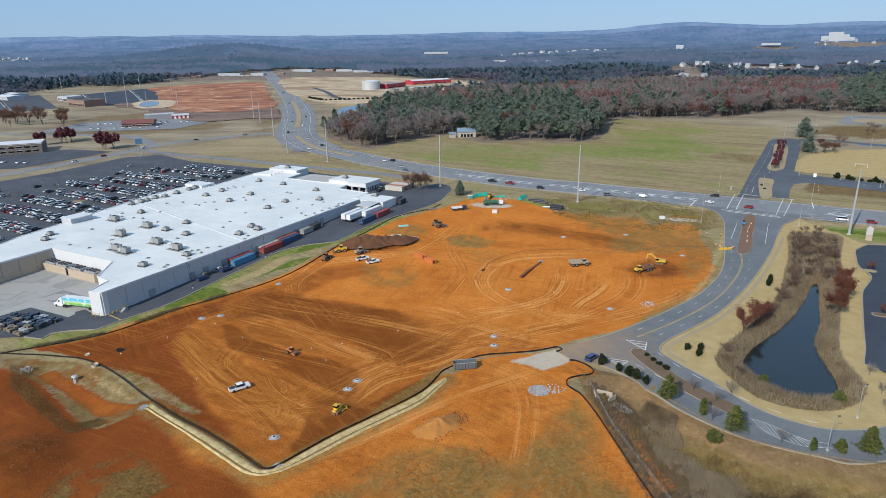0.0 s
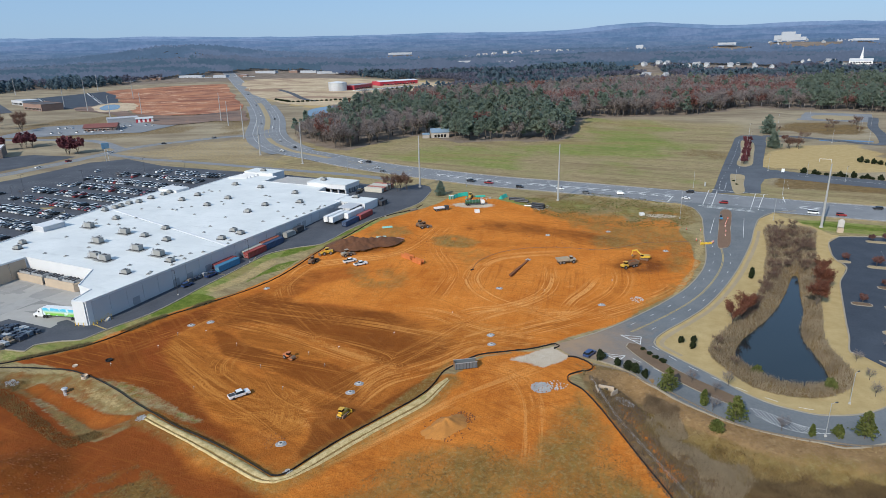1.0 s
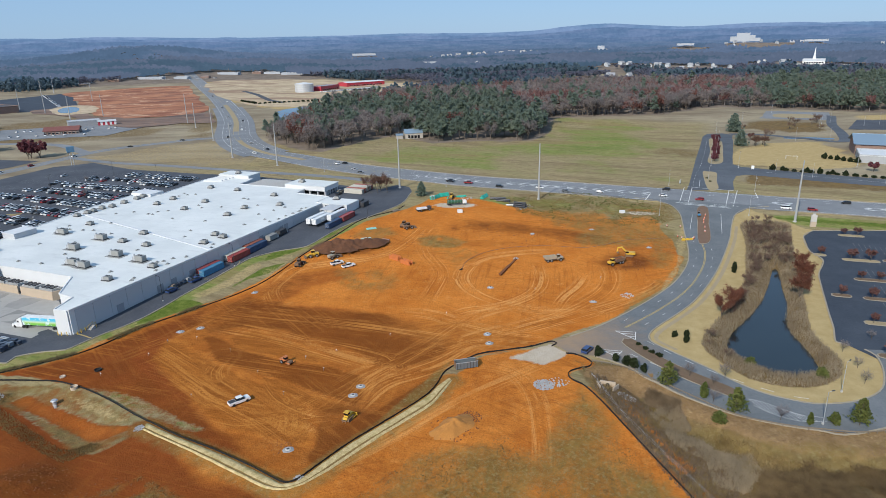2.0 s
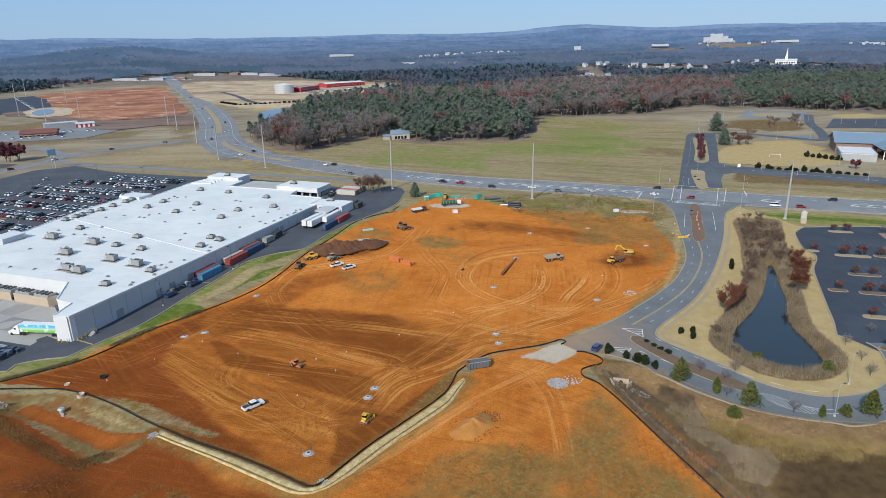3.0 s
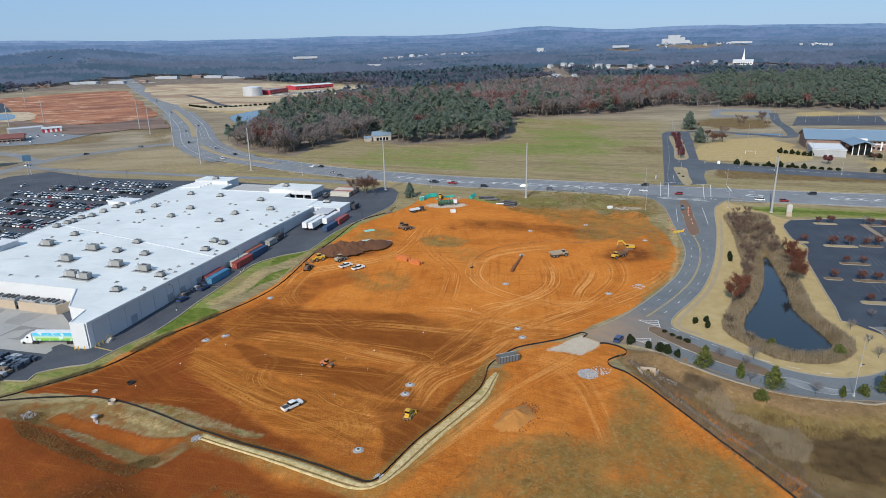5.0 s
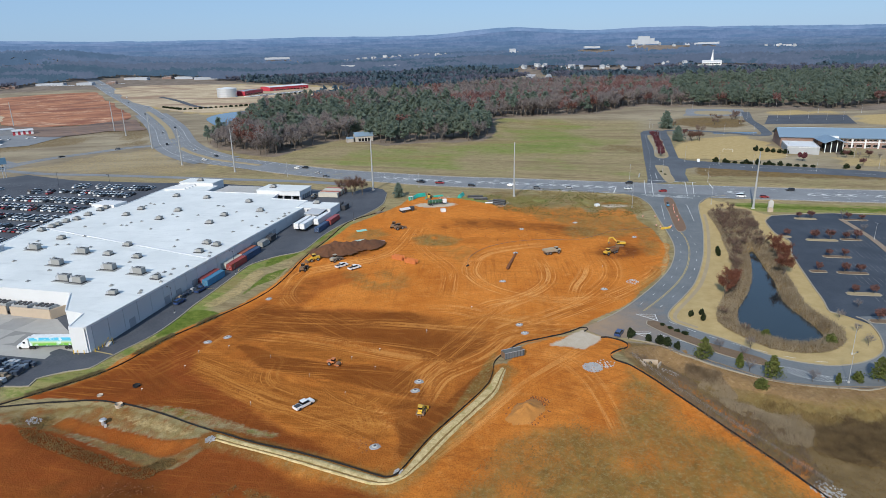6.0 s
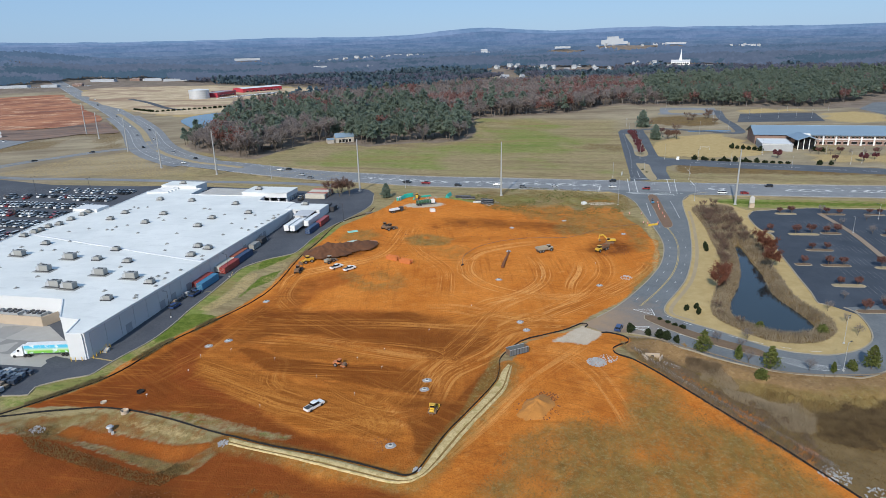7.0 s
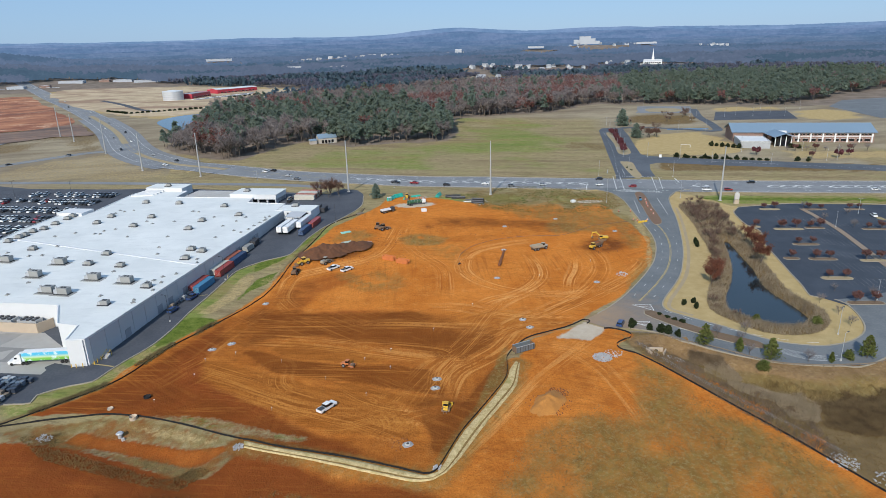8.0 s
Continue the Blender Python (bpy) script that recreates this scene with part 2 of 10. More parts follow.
class Mat:
    """A node material: a principled shader and short calls that add nodes to it."""

    def __init__(self, name, rough=0.8, metal=0.0, spec=0.5):
        self.m = bpy.data.materials.new(name)
        self.m.use_nodes = True
        self.n, self.l = self.m.node_tree.nodes, self.m.node_tree.links
        self.b = self.n["Principled BSDF"]
        self.b.inputs["Roughness"].default_value = rough
        self.b.inputs["Metallic"].default_value = metal
        self.b.inputs["Specular IOR Level"].default_value = spec
        self.tc = None

    def put(self, node, key, v):
        if isinstance(v, bpy.types.NodeSocket):
            self.l.new(v, node.inputs[key])
        elif isinstance(v, (tuple, list)) and len(v) == 3 and node.inputs[key].type == 'RGBA':
            node.inputs[key].default_value = (*v, 1)
        else:
            node.inputs[key].default_value = v

    def pos(self, scale=(1, 1, 1), turn=0.0, local=False):
        if local:
            src = self.n.new("ShaderNodeTexCoord").outputs["Object"]
        else:
            src = self.n.new("ShaderNodeNewGeometry").outputs["Position"]
        mp = self.n.new("ShaderNodeMapping")
        self.l.new(src, mp.inputs[0])
        mp.vector_type = 'TEXTURE'      # the axes turn first, then each is stretched
        mp.inputs["Scale"].default_value = tuple(1 / s for s in scale)
        mp.inputs["Rotation"].default_value = (0, 0, radians(turn))
        return mp.outputs[0]

    def noise(self, size, detail=4, rough=0.6, at=None, distort=0.0):
        nd = self.n.new("ShaderNodeTexNoise")
        self.l.new(at or self.pos(), nd.inputs["Vector"])
        nd.inputs["Scale"].default_value = 1.0 / size
        nd.inputs["Detail"].default_value = detail
        nd.inputs["Roughness"].default_value = rough
        nd.inputs["Distortion"].default_value = distort
        return nd.outputs[0]

    def ramp(self, v, lo, hi):
        nd = self.n.new("ShaderNodeMapRange")
        nd.inputs["From Min"].default_value, nd.inputs["From Max"].default_value = lo, hi
        self.l.new(v, nd.inputs["Value"])
        return nd.outputs[0]

    def math(self, op, a, b=0.0):
        nd = self.n.new("ShaderNodeMath")
        nd.operation = op
        self.put(nd, 0, a)
        self.put(nd, 1, b)
        return nd.outputs[0]

    def mix(self, f, a, b):
        nd = self.n.new("ShaderNodeMix")
        nd.data_type = 'RGBA'
        self.put(nd, 0, f)
        self.put(nd, 6, a)
        self.put(nd, 7, b)
        return nd.outputs[2]

    def attr(self, name):
        nd = self.n.new("ShaderNodeAttribute")
        nd.attribute_name = name
        sp = self.n.new("ShaderNodeSeparateColor")
        self.l.new(nd.outputs["Color"], sp.inputs[0])
        return sp.outputs[0], sp.outputs[1], sp.outputs[2], nd.outputs["Alpha"]

    def chance(self):
        return self.n.new("ShaderNodeObjectInfo").outputs["Random"]

    def island(self):
        return self.n.new("ShaderNodeNewGeometry").outputs["Random Per Island"]

    def color(self, v):
        self.put(self.b, "Base Color", v)
        return self

    def bump(self, v, strength=0.4, dist=0.1):
        nd = self.n.new("ShaderNodeBump")
        nd.inputs["Strength"].default_value, nd.inputs["Distance"].default_value = strength, dist
        self.l.new(v, nd.inputs["Height"])
        self.l.new(nd.outputs[0], self.b.inputs["Normal"])
        return self


def plain(name, col, rough=0.6, metal=0.0, size=0.6, vary=0.25, bump=0.0, local=False):
    """A surface of one colour with grain and faint stains."""
    m = Mat(name, rough, metal)
    dark = tuple(c * (1 - vary) for c in col)
    light = tuple(min(1, c * (1 + vary * 0.6)) for c in col)
    at = m.pos(local=local)
    a = m.mix(m.noise(size, at=at), dark, light)
    b = m.mix(m.ramp(m.noise(size * 9, 3, at=at), 0.35, 0.75), a, tuple(c * (1 - vary * 0.7) for c in col))
    m.color(b)
    if bump:
        m.bump(m.noise(size * 0.3, 3, at=at), bump, 0.05)
    return m.m


def make_ground():
    m = Mat("ground_cover", 0.95, 0, 0.06)
    soil_f, straw_f, lush_f, brush_f = m.attr("cover")
    dark_f, pale_f, wood_f, olive_f = m.attr("cover_more")
    fine, mid, big = m.noise(0.5, 5, 0.7), m.noise(4, 5, 0.65), m.noise(28, 4, 0.55)
    # dormant grass
    grass = m.mix(m.ramp(mid, 0.3, 0.7), (0.255, 0.195, 0.105), (0.365, 0.290, 0.165))
    grass = m.mix(m.ramp(big, 0.4, 0.65), grass, (0.265, 0.225, 0.112))
    grass = m.mix(m.ramp(fine, 0.45, 0.85), grass, (0.185, 0.145, 0.075))
    swath = m.noise(7, 4, 0.6, m.pos((0.10, 1, 1), -30), 0.4)
    grass = m.mix(m.math('MULTIPLY', m.ramp(swath, 0.50, 0.66), 0.75), grass, (0.185, 0.130, 0.075))
    grass = m.mix(m.math('MULTIPLY', m.ramp(swath, 0.46, 0.32), 0.55), grass, (0.34, 0.275, 0.14))
    # far grass greyed to put the haze of distance into its colour
    haze_dry_grass = m.mix(m.ramp(m.noise(34, 5, 0.65, m.pos((0.4, 1, 1), -8)), 0.36, 0.64), (0.195, 0.155, 0.108), (0.335, 0.282, 0.192))
    haze_dry_grass = m.mix(m.math('MULTIPLY', m.ramp(m.noise(9, 5, 0.7), 0.5, 0.7), 0.6), haze_dry_grass, (0.235, 0.178, 0.125))
    lush = m.mix(m.ramp(mid, 0.3, 0.7), (0.140, 0.182, 0.042), (0.245, 0.268, 0.078))
    lush = m.mix(m.math('MULTIPLY', m.ramp(swath, 0.48, 0.62), 0.75), lush, (0.30, 0.235, 0.105))
    lush = m.mix(m.ramp(fine, 0.45, 0.9), lush, (0.115, 0.138, 0.034))
    mown = m.noise(30, 6, 0.7, m.pos((0.3, 1, 1), -24))
    lush = m.mix(m.math('MULTIPLY', m.ramp(mown, 0.50, 0.60), 0.7), lush, (0.245, 0.172, 0.082))
    lush = m.mix(m.math('MULTIPLY', m.ramp(mown, 0.46, 0.36), 0.7), lush, (0.125, 0.178, 0.036))
    thatch = m.noise(1.4, 5, 0.75, m.pos((0.22, 1, 1), -30))
    grass = m.mix(m.math('MULTIPLY', m.ramp(thatch, 0.52, 0.68), 0.8), grass, (0.13, 0.098, 0.050))
    grass = m.mix(m.math('MULTIPLY', m.ramp(thatch, 0.45, 0.30), 0.75), grass, (0.36, 0.285, 0.165))
    lush = m.mix(m.math('MULTIPLY', m.ramp(thatch, 0.52, 0.68), 0.75), lush, (0.10, 0.105, 0.03))
    lush = m.mix(m.math('MULTIPLY', m.ramp(thatch, 0.45, 0.30), 0.75), lush, (0.30, 0.275, 0.11))
    straw = m.mix(m.ramp(mid, 0.3, 0.75), (0.365, 0.268, 0.122), (0.475, 0.358, 0.180))
    straw = m.mix(m.ramp(fine, 0.5, 0.9), straw, (0.285, 0.200, 0.086))
    brush = m.mix(m.ramp(mid, 0.3, 0.7), (0.115, 0.076, 0.034), (0.235, 0.160, 0.078))
    brush = m.mix(m.math('MULTIPLY', m.ramp(m.noise(17, 4), 0.5, 0.68), 0.7), brush, (0.21, 0.125, 0.036))
    brush = m.mix(m.ramp(fine, 0.4, 0.7), brush, (0.145, 0.105, 0.055))
    # red clay: worked tones, damp patches, wheel tracks that follow the haul lines
    gold_f, brown_f, band_f, red_f = m.attr("clay")
    lane, lane_n, lane2, lane_n2 = m.attr("lane")
    band2_f, haze_dry_f, turf_f, dun_f = m.attr("lane_more")
    drift = m.noise(11, 5, 0.65)

    def loose(f, spread=0.8):
        return m.ramp(m.math('ADD', f, m.math('MULTIPLY', m.math('SUBTRACT', m.noise(5, 6, 0.72), 0.5), spread)), 0.25, 0.85)
    soil = m.mix(m.ramp(big, 0.35, 0.68), (0.515, 0.160, 0.024), (0.645, 0.226, 0.041))
    soil = m.mix(m.math('MULTIPLY', m.ramp(drift, 0.46, 0.7), 0.5), soil, (0.37, 0.103, 0.015))
    soil = m.mix(m.math('MULTIPLY', m.ramp(m.noise(2.6, 6, 0.75), 0.50, 0.70), 0.45), soil, (0.34, 0.100, 0.016))
    soil = m.mix(m.math('MULTIPLY', m.ramp(m.noise(3.8, 6, 0.75), 0.46, 0.32), 0.55), soil, (0.66, 0.285, 0.075))
    soil = m.mix(m.math('MULTIPLY', loose(gold_f, 0.6), 0.85), soil, m.mix(m.ramp(mid, 0.3, 0.7), (0.225, 0.068, 0.011), (0.34, 0.116, 0.020)))
    soil = m.mix(m.math('MULTIPLY', loose(red_f, 0.5), 0.9), soil, m.mix(m.ramp(drift, 0.35, 0.65), (0.148, 0.031, 0.009), (0.212, 0.047, 0.012)))
    soil = m.mix(m.math('MULTIPLY', loose(brown_f, 0.6), 0.88), soil, m.mix(m.ramp(drift, 0.35, 0.65), (0.115, 0.031, 0.007), (0.180, 0.052, 0.010)))
    # ribs that crawler tracks and rollers leave, each set in its own direction
    open_f = m.math('SUBTRACT', 1.0, m.math('MULTIPLY', m.math('MAXIMUM', red_f, brown_f), 0.75))
    for k, (turn, zone, amount) in enumerate(((-24, brown_f, 0.75), (-33, gold_f, 0.55), (38, gold_f, 0.5), (-58, brown_f, 0.4), (12, open_f, 0.34), (-48, open_f, 0.36), (74, open_f, 0.30), (-20, open_f, 0.3))):
        rib = m.noise(0.75 + 0.13 * k, 3, 0.6, m.pos((0.035, 1, 1), turn), 0.6)
        gate = m.ramp(m.noise(17 + 4 * k, 3, 0.5, m.pos((0.6, 1, 1), turn)), 0.44, 0.60)
        gate = m.math('MULTIPLY', gate, m.math('MULTIPLY', zone, amount))
        soil = m.mix(m.math('MULTIPLY', m.ramp(rib, 0.53, 0.62), gate), soil, (0.47, 0.178, 0.034))
        soil = m.mix(m.math('MULTIPLY', m.ramp(rib, 0.47, 0.37), gate), soil, (0.155, 0.046, 0.010))
    along = m.n.new("ShaderNodeSeparateXYZ")
    m.l.new(m.pos(), along.inputs[0])
    worked = m.math('MAXIMUM', m.math('MAXIMUM', brown_f, gold_f), red_f)
    pale_c = m.mix(worked, (0.70, 0.335, 0.105), (0.52, 0.212, 0.046))
    for lane_d, lane_id, band in ((lane, lane_n, band_f), (lane2, lane_n2, band2_f)):
        cross = m.n.new("ShaderNodeCombineXYZ")
        m.put(cross, 0, m.math('MULTIPLY', lane_d, 1.45))
        m.put(cross, 1, m.math('ADD', m.math('MULTIPLY', along.outputs[0], 0.025), m.math('MULTIPLY', lane_id, 7.3)))
        m.put(cross, 2, m.math('MULTIPLY', along.outputs[1], 0.025))
        rut = m.noise(1.0, 3, 0.6, cross.outputs[0])
        worn = m.math('MULTIPLY', band, m.ramp(m.noise(13, 5, 0.65), 0.30, 0.50))
        soil = m.mix(m.math('MULTIPLY', m.ramp(rut, 0.51, 0.59), m.math('MULTIPLY', worn, 0.72)), soil, pale_c)
        soil = m.mix(m.math('MULTIPLY', m.ramp(rut, 0.47, 0.38), m.math('MULTIPLY', worn, 0.38)), soil, (0.24, 0.074, 0.013))
    soil = m.mix(m.math('MULTIPLY', m.ramp(fine, 0.48, 0.72), 0.62), soil, (0.185, 0.054, 0.011))
    soil = m.mix(m.math('MULTIPLY', m.ramp(m.noise(0.9, 5, 0.8), 0.45, 0.25), m.math('SUBTRACT', 0.42, m.math('MULTIPLY', m.math('MAXIMUM', red_f, brown_f), 0.38))), soil, (0.50, 0.19, 0.036))
    damp = m.mix(m.ramp(mid, 0.3, 0.7), (0.135, 0.040, 0.010), (0.20, 0.064, 0.014))
    soil = m.mix(m.math('MULTIPLY', dark_f, m.ramp(m.noise(7, 4), 0.25, 0.55)), soil, damp)
    pale = m.mix(m.ramp(mid, 0.3, 0.7), (0.42, 0.34, 0.25), (0.52, 0.45, 0.36))
    pale = m.mix(m.ramp(fine, 0.45, 0.8), pale, (0.42, 0.34, 0.26))
    wood = m.mix(m.ramp(m.noise(18, 4), 0.35, 0.7), (0.150, 0.122, 0.098), (0.250, 0.198, 0.160))
    olive = m.mix(m.ramp(mid, 0.3, 0.7), (0.115, 0.082, 0.024), (0.225, 0.158, 0.046))

    def edge(f, size=2.2):
        k = m.math('ADD', f, m.math('MULTIPLY', m.math('SUBTRACT', m.noise(size, 5, 0.7), 0.5), 0.9))
        return m.ramp(k, 0.36, 0.64)
    bloom = m.math('ADD', lush_f, m.math('MULTIPLY', m.math('SUBTRACT', m.noise(9, 6, 0.72, m.pos((0.5, 1, 1), -30)), 0.5), 1.1))
    grass = m.mix(m.ramp(m.math('ADD', haze_dry_f, m.math('MULTIPLY', m.math('SUBTRACT', m.noise(40, 4), 0.5), 0.6)), 0.2, 0.8), grass, haze_dry_grass)
    col = m.mix(m.ramp(bloom, 0.15, 0.95), grass, lush)
    turf = m.mix(m.ramp(m.noise(2.2, 5, 0.7), 0.35, 0.68), (0.072, 0.112, 0.016), (0.165, 0.190, 0.040))
    turf = m.mix(m.ramp(fine, 0.5, 0.8), turf, (0.055, 0.082, 0.014))
    col = m.mix(edge(turf_f, 3.0), col, turf)
    col = m.mix(edge(brush_f), col, brush)
    dun = m.mix(m.ramp(mid, 0.3, 0.7), (0.195, 0.118, 0.052), (0.285, 0.182, 0.090))
    dun = m.mix(m.math('MULTIPLY', m.ramp(m.noise(1.1, 5, 0.78), 0.5, 0.68), 0.8), dun, (0.135, 0.080, 0.044))
    dun = m.mix(m.math('MULTIPLY', m.ramp(m.noise(1.7, 5, 0.78), 0.46, 0.32), 0.7), dun, (0.345, 0.240, 0.130))
    col = m.mix(edge(dun_f, 3.0), col, dun)
    col = m.mix(edge(soil_f), col, soil)
    soft = m.math('ADD', olive_f, m.math('MULTIPLY', m.math('SUBTRACT', m.noise(7, 6, 0.75, m.pos((0.55, 1, 1), 62), 1.6), 0.5), 1.7))
    col = m.mix(m.math('MULTIPLY', m.ramp(soft, 0.2, 1.1), 0.85), col, olive)
    col = m.mix(edge(straw_f, 1.2), col, straw)
    col = m.mix(edge(pale_f), col, pale)
    col = m.mix(edge(wood_f, 20), col, wood)
    weed = m.math('MULTIPLY', m.ramp(m.noise(1.1, 5, 0.8), 0.5, 0.66), m.ramp(olive_f, 0.25, 0.8))
    col = m.mix(m.math('MULTIPLY', weed, 0.6), col, (0.30, 0.245, 0.12))
    m.color(col)
    m.bump(m.math('ADD', fine, m.math('MULTIPLY', mid, 1.5)), 0.5, 0.3)
    return m.m


def make_asphalt(name, base, worn, mud=None):
    m = Mat(name, 0.88, 0, 0.3)
    c = m.mix(m.ramp(m.noise(9, 4), 0.3, 0.7), base, worn)
    c = m.mix(m.ramp(m.noise(0.8, 4, 0.7), 0.4, 0.9), c, tuple(v * 0.75 for v in base))
    c = m.mix(m.math('MULTIPLY', m.ramp(m.noise(30, 3), 0.5, 0.7), 0.5), c, tuple(v * 1.2 for v in worn))
    if mud:
        # clay carried onto the road by wheels, round the place where they leave the site
        x, y, r, tone = mud
        far = m.n.new("ShaderNodeVectorMath")
        far.operation = 'DISTANCE'
        m.l.new(m.pos((1, 1, 0.001)), far.inputs[0])
        far.inputs[1].default_value = (x, y, 0)
        f = m.math('ADD', m.ramp(far.outputs["Value"], r, 0), m.math('MULTIPLY', m.math('SUBTRACT', m.noise(3.5, 5, 0.7), 0.5), 0.9))
        c = m.mix(m.math('MULTIPLY', m.ramp(f, 0.12, 0.95), 0.8), c, tone)
    m.color(c)
    m.bump(m.noise(0.3, 3), 0.2, 0.03)
    return m.m


def make_water(name):
    m = Mat(name, 0.06, 0, 0.5)
    m.color(m.mix(m.noise(14, 3), (0.008, 0.014, 0.017), (0.016, 0.024, 0.026)))
    m.bump(m.noise(0.9, 3, 0.6), 0.05, 0.05)
    return m.m


def make_roof():
    m = Mat("roof_membrane", 0.55, 0, 0.4)
    c = m.mix(m.ramp(m.noise(14, 4), 0.35, 0.7), (0.60, 0.615, 0.60), (0.70, 0.71, 0.69))
    c = m.mix(m.math('MULTIPLY', m.ramp(m.noise(4, 5, 0.7, m.pos((1, 0.25, 1), 62)), 0.54, 0.78), 0.6), c, (0.43, 0.44, 0.435))
    c = m.mix(m.math('MULTIPLY', m.ramp(m.noise(1.1, 5, 0.75), 0.58, 0.8), 0.45), c, (0.38, 0.39, 0.39))
    seam = m.n.new("ShaderNodeTexWave")
    seam.inputs["Scale"].default_value = 0.105
    m.l.new(m.pos((1, 1, 1), 62.3), seam.inputs["Vector"])
    c = m.mix(m.math('MULTIPLY', m.ramp(seam.outputs[1], 0.985, 1.0), 0.25), c, (0.55, 0.55, 0.56))
    m.color(c)
    return m.m


def make_leaf(name, cols, rough=0.7, size=3.0, thin=0.35):
    m = Mat(name, rough, 0, 0.2)
    c = m.mix(m.island(), cols[0], cols[1])
    c = m.mix(m.math('MULTIPLY', m.chance(), 0.7), c, cols[2])
    c = m.mix(m.ramp(m.noise(size, 3), 0.4, 0.75), c, cols[3] if len(cols) > 3 else tuple(v * 0.7 for v in cols[0]))
    m.color(c)
    if thin:
        # light passes through thin leaves and twigs
        tl, mx = m.n.new("ShaderNodeBsdfTranslucent"), m.n.new("ShaderNodeMixShader")
        m.l.new(c, tl.inputs[0])
        mx.inputs[0].default_value = thin
        m.l.new(m.b.outputs[0], mx.inputs[1])
        m.l.new(tl.outputs[0], mx.inputs[2])
        m.l.new(mx.outputs[0], m.n["Material Output"].inputs[0])
    return m.m


M_GROUND = make_ground()
M_ROAD = make_asphalt("asphalt_worn", (0.178, 0.186, 0.198), (0.228, 0.234, 0.242))
M_ROAD2 = make_asphalt("asphalt_grey", (0.122, 0.134, 0.144), (0.168, 0.178, 0.184), (36, 181, 34, (0.33, 0.215, 0.125)))
M_ROAD3 = make_asphalt("asphalt_newer", (0.072, 0.082, 0.098), (0.104, 0.114, 0.130))
M_LOT = make_asphalt("asphalt_dark", (0.056, 0.062, 0.077), (0.084, 0.090, 0.104))
M_LOT2 = make_asphalt("asphalt_sealed", (0.036, 0.046, 0.064), (0.055, 0.066, 0.084))
M_CONC = plain("concrete", (0.36, 0.345, 0.32), 0.85, size=2.5, vary=0.2, bump=0.1)
M_CURB = plain("kerb_concrete", (0.33, 0.285, 0.215), 0.85, size=1.0, vary=0.25)
M_WHITE = plain("road_paint_white", (0.72, 0.72, 0.70), 0.7, size=0.7, vary=0.3)
M_YELLOW = plain("road_paint_yellow", (0.46, 0.345, 0.13), 0.7, size=0.7, vary=0.3)
M_WATER = make_water("pond_water")
M_ROOF = make_roof()
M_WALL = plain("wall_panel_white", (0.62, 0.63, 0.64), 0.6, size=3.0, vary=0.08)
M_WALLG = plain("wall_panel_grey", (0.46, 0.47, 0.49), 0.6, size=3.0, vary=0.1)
M_BEIGE = plain("wall_beige", (0.45, 0.36, 0.27), 0.8, size=2.0, vary=0.15)
M_STEEL = plain("galvanised_steel", (0.46, 0.47, 0.48), 0.45, 0.35, size=2.0, vary=0.15)
M_TIMBER = plain("weathered_timber", (0.20, 0.16, 0.12), 0.85, size=0.5, vary=0.3)
M_BLACK = plain("black_fabric", (0.010, 0.009, 0.009), 0.9, size=0.8, vary=0.4)
# needle greens lightened and blued to carry the haze before the wood
M_PINE = make_leaf("pine_needles", ((0.200, 0.262, 0.212), (0.232, 0.290, 0.228), (0.228, 0.262, 0.192), (0.190, 0.246, 0.206)), 0.85, 5.0, 0.6)
M_PINE2 = make_leaf("young_pine_needles", ((0.085, 0.115, 0.028), (0.175, 0.19, 0.055), (0.15, 0.15, 0.045)))
M_BARE = make_leaf("bare_twigs", ((0.255, 0.222, 0.208), (0.325, 0.285, 0.270), (0.285, 0.225, 0.200), (0.225, 0.195, 0.185)), 0.85, 14.0, 0.5)
M_RUST = make_leaf("russet_leaves", ((0.17, 0.070, 0.055), (0.25, 0.115, 0.088), (0.19, 0.095, 0.08)))
M_BARK = plain("bark", (0.12, 0.095, 0.075), 0.9, size=0.5, vary=0.4)

# ---- mesh helpers ----
from mathutils.geometry import tessellate_polygon


def mesh_of(name, bm, material=None, smooth=False):
    me = bpy.data.meshes.new(name)
    bm.normal_update()
    bm.to_mesh(me)
    bm.free()
    if material:
        me.materials.append(material)
    if smooth:
        me.shade_smooth()
    return me


def raw_mesh(name, verts, faces, material=None):
    me = bpy.data.meshes.new(name)
    me.from_pydata(verts, [], faces)
    if material:
        me.materials.append(material)
    me.update()
    return me


def part(name, bm, material, parent, label="", at=None):
    ob = new(name, mesh_of(name, bm, material) if isinstance(bm, bmesh.types.BMesh) else bm)
    ob.parent = parent
    if at is not None:
        ob.matrix_basis = at
    return tagged(ob, label)


def structure(name, bm, material, label="", category=""):
    ob = new(name, mesh_of(name, bm, material) if isinstance(bm, bmesh.types.BMesh) else bm)
    return tagged(ob, label, category, kind="structure")


def thing(name, at, label, category, group=""):
    ob = new(name)
    ob.empty_display_size = 0.5
    ob.matrix_basis = at
    return tagged(ob, label, category, group)


def box(bm, c, s, rz=0.0, rx=0.0, ry=0.0, bevel=0.0, taper=1.0):
    """A box of size s round the centre c; taper narrows its top."""
    m = pose(*c, rx, ry, rz) @ Matrix.Diagonal((*s, 1))
    vs = bmesh.ops.create_cube(bm, size=1, matrix=m)["verts"]
    if taper != 1.0:
        inv = m.inverted()
        for v in vs:
            q = inv @ v.co
            if q.z > 0:
                v.co = m @ Vector((q.x * taper, q.y * taper, q.z))
    if bevel:
        es = list({ed for v in vs for ed in v.link_edges})
        bmesh.ops.bevel(bm, geom=es, offset=bevel, segments=1, affect='EDGES')
    return vs


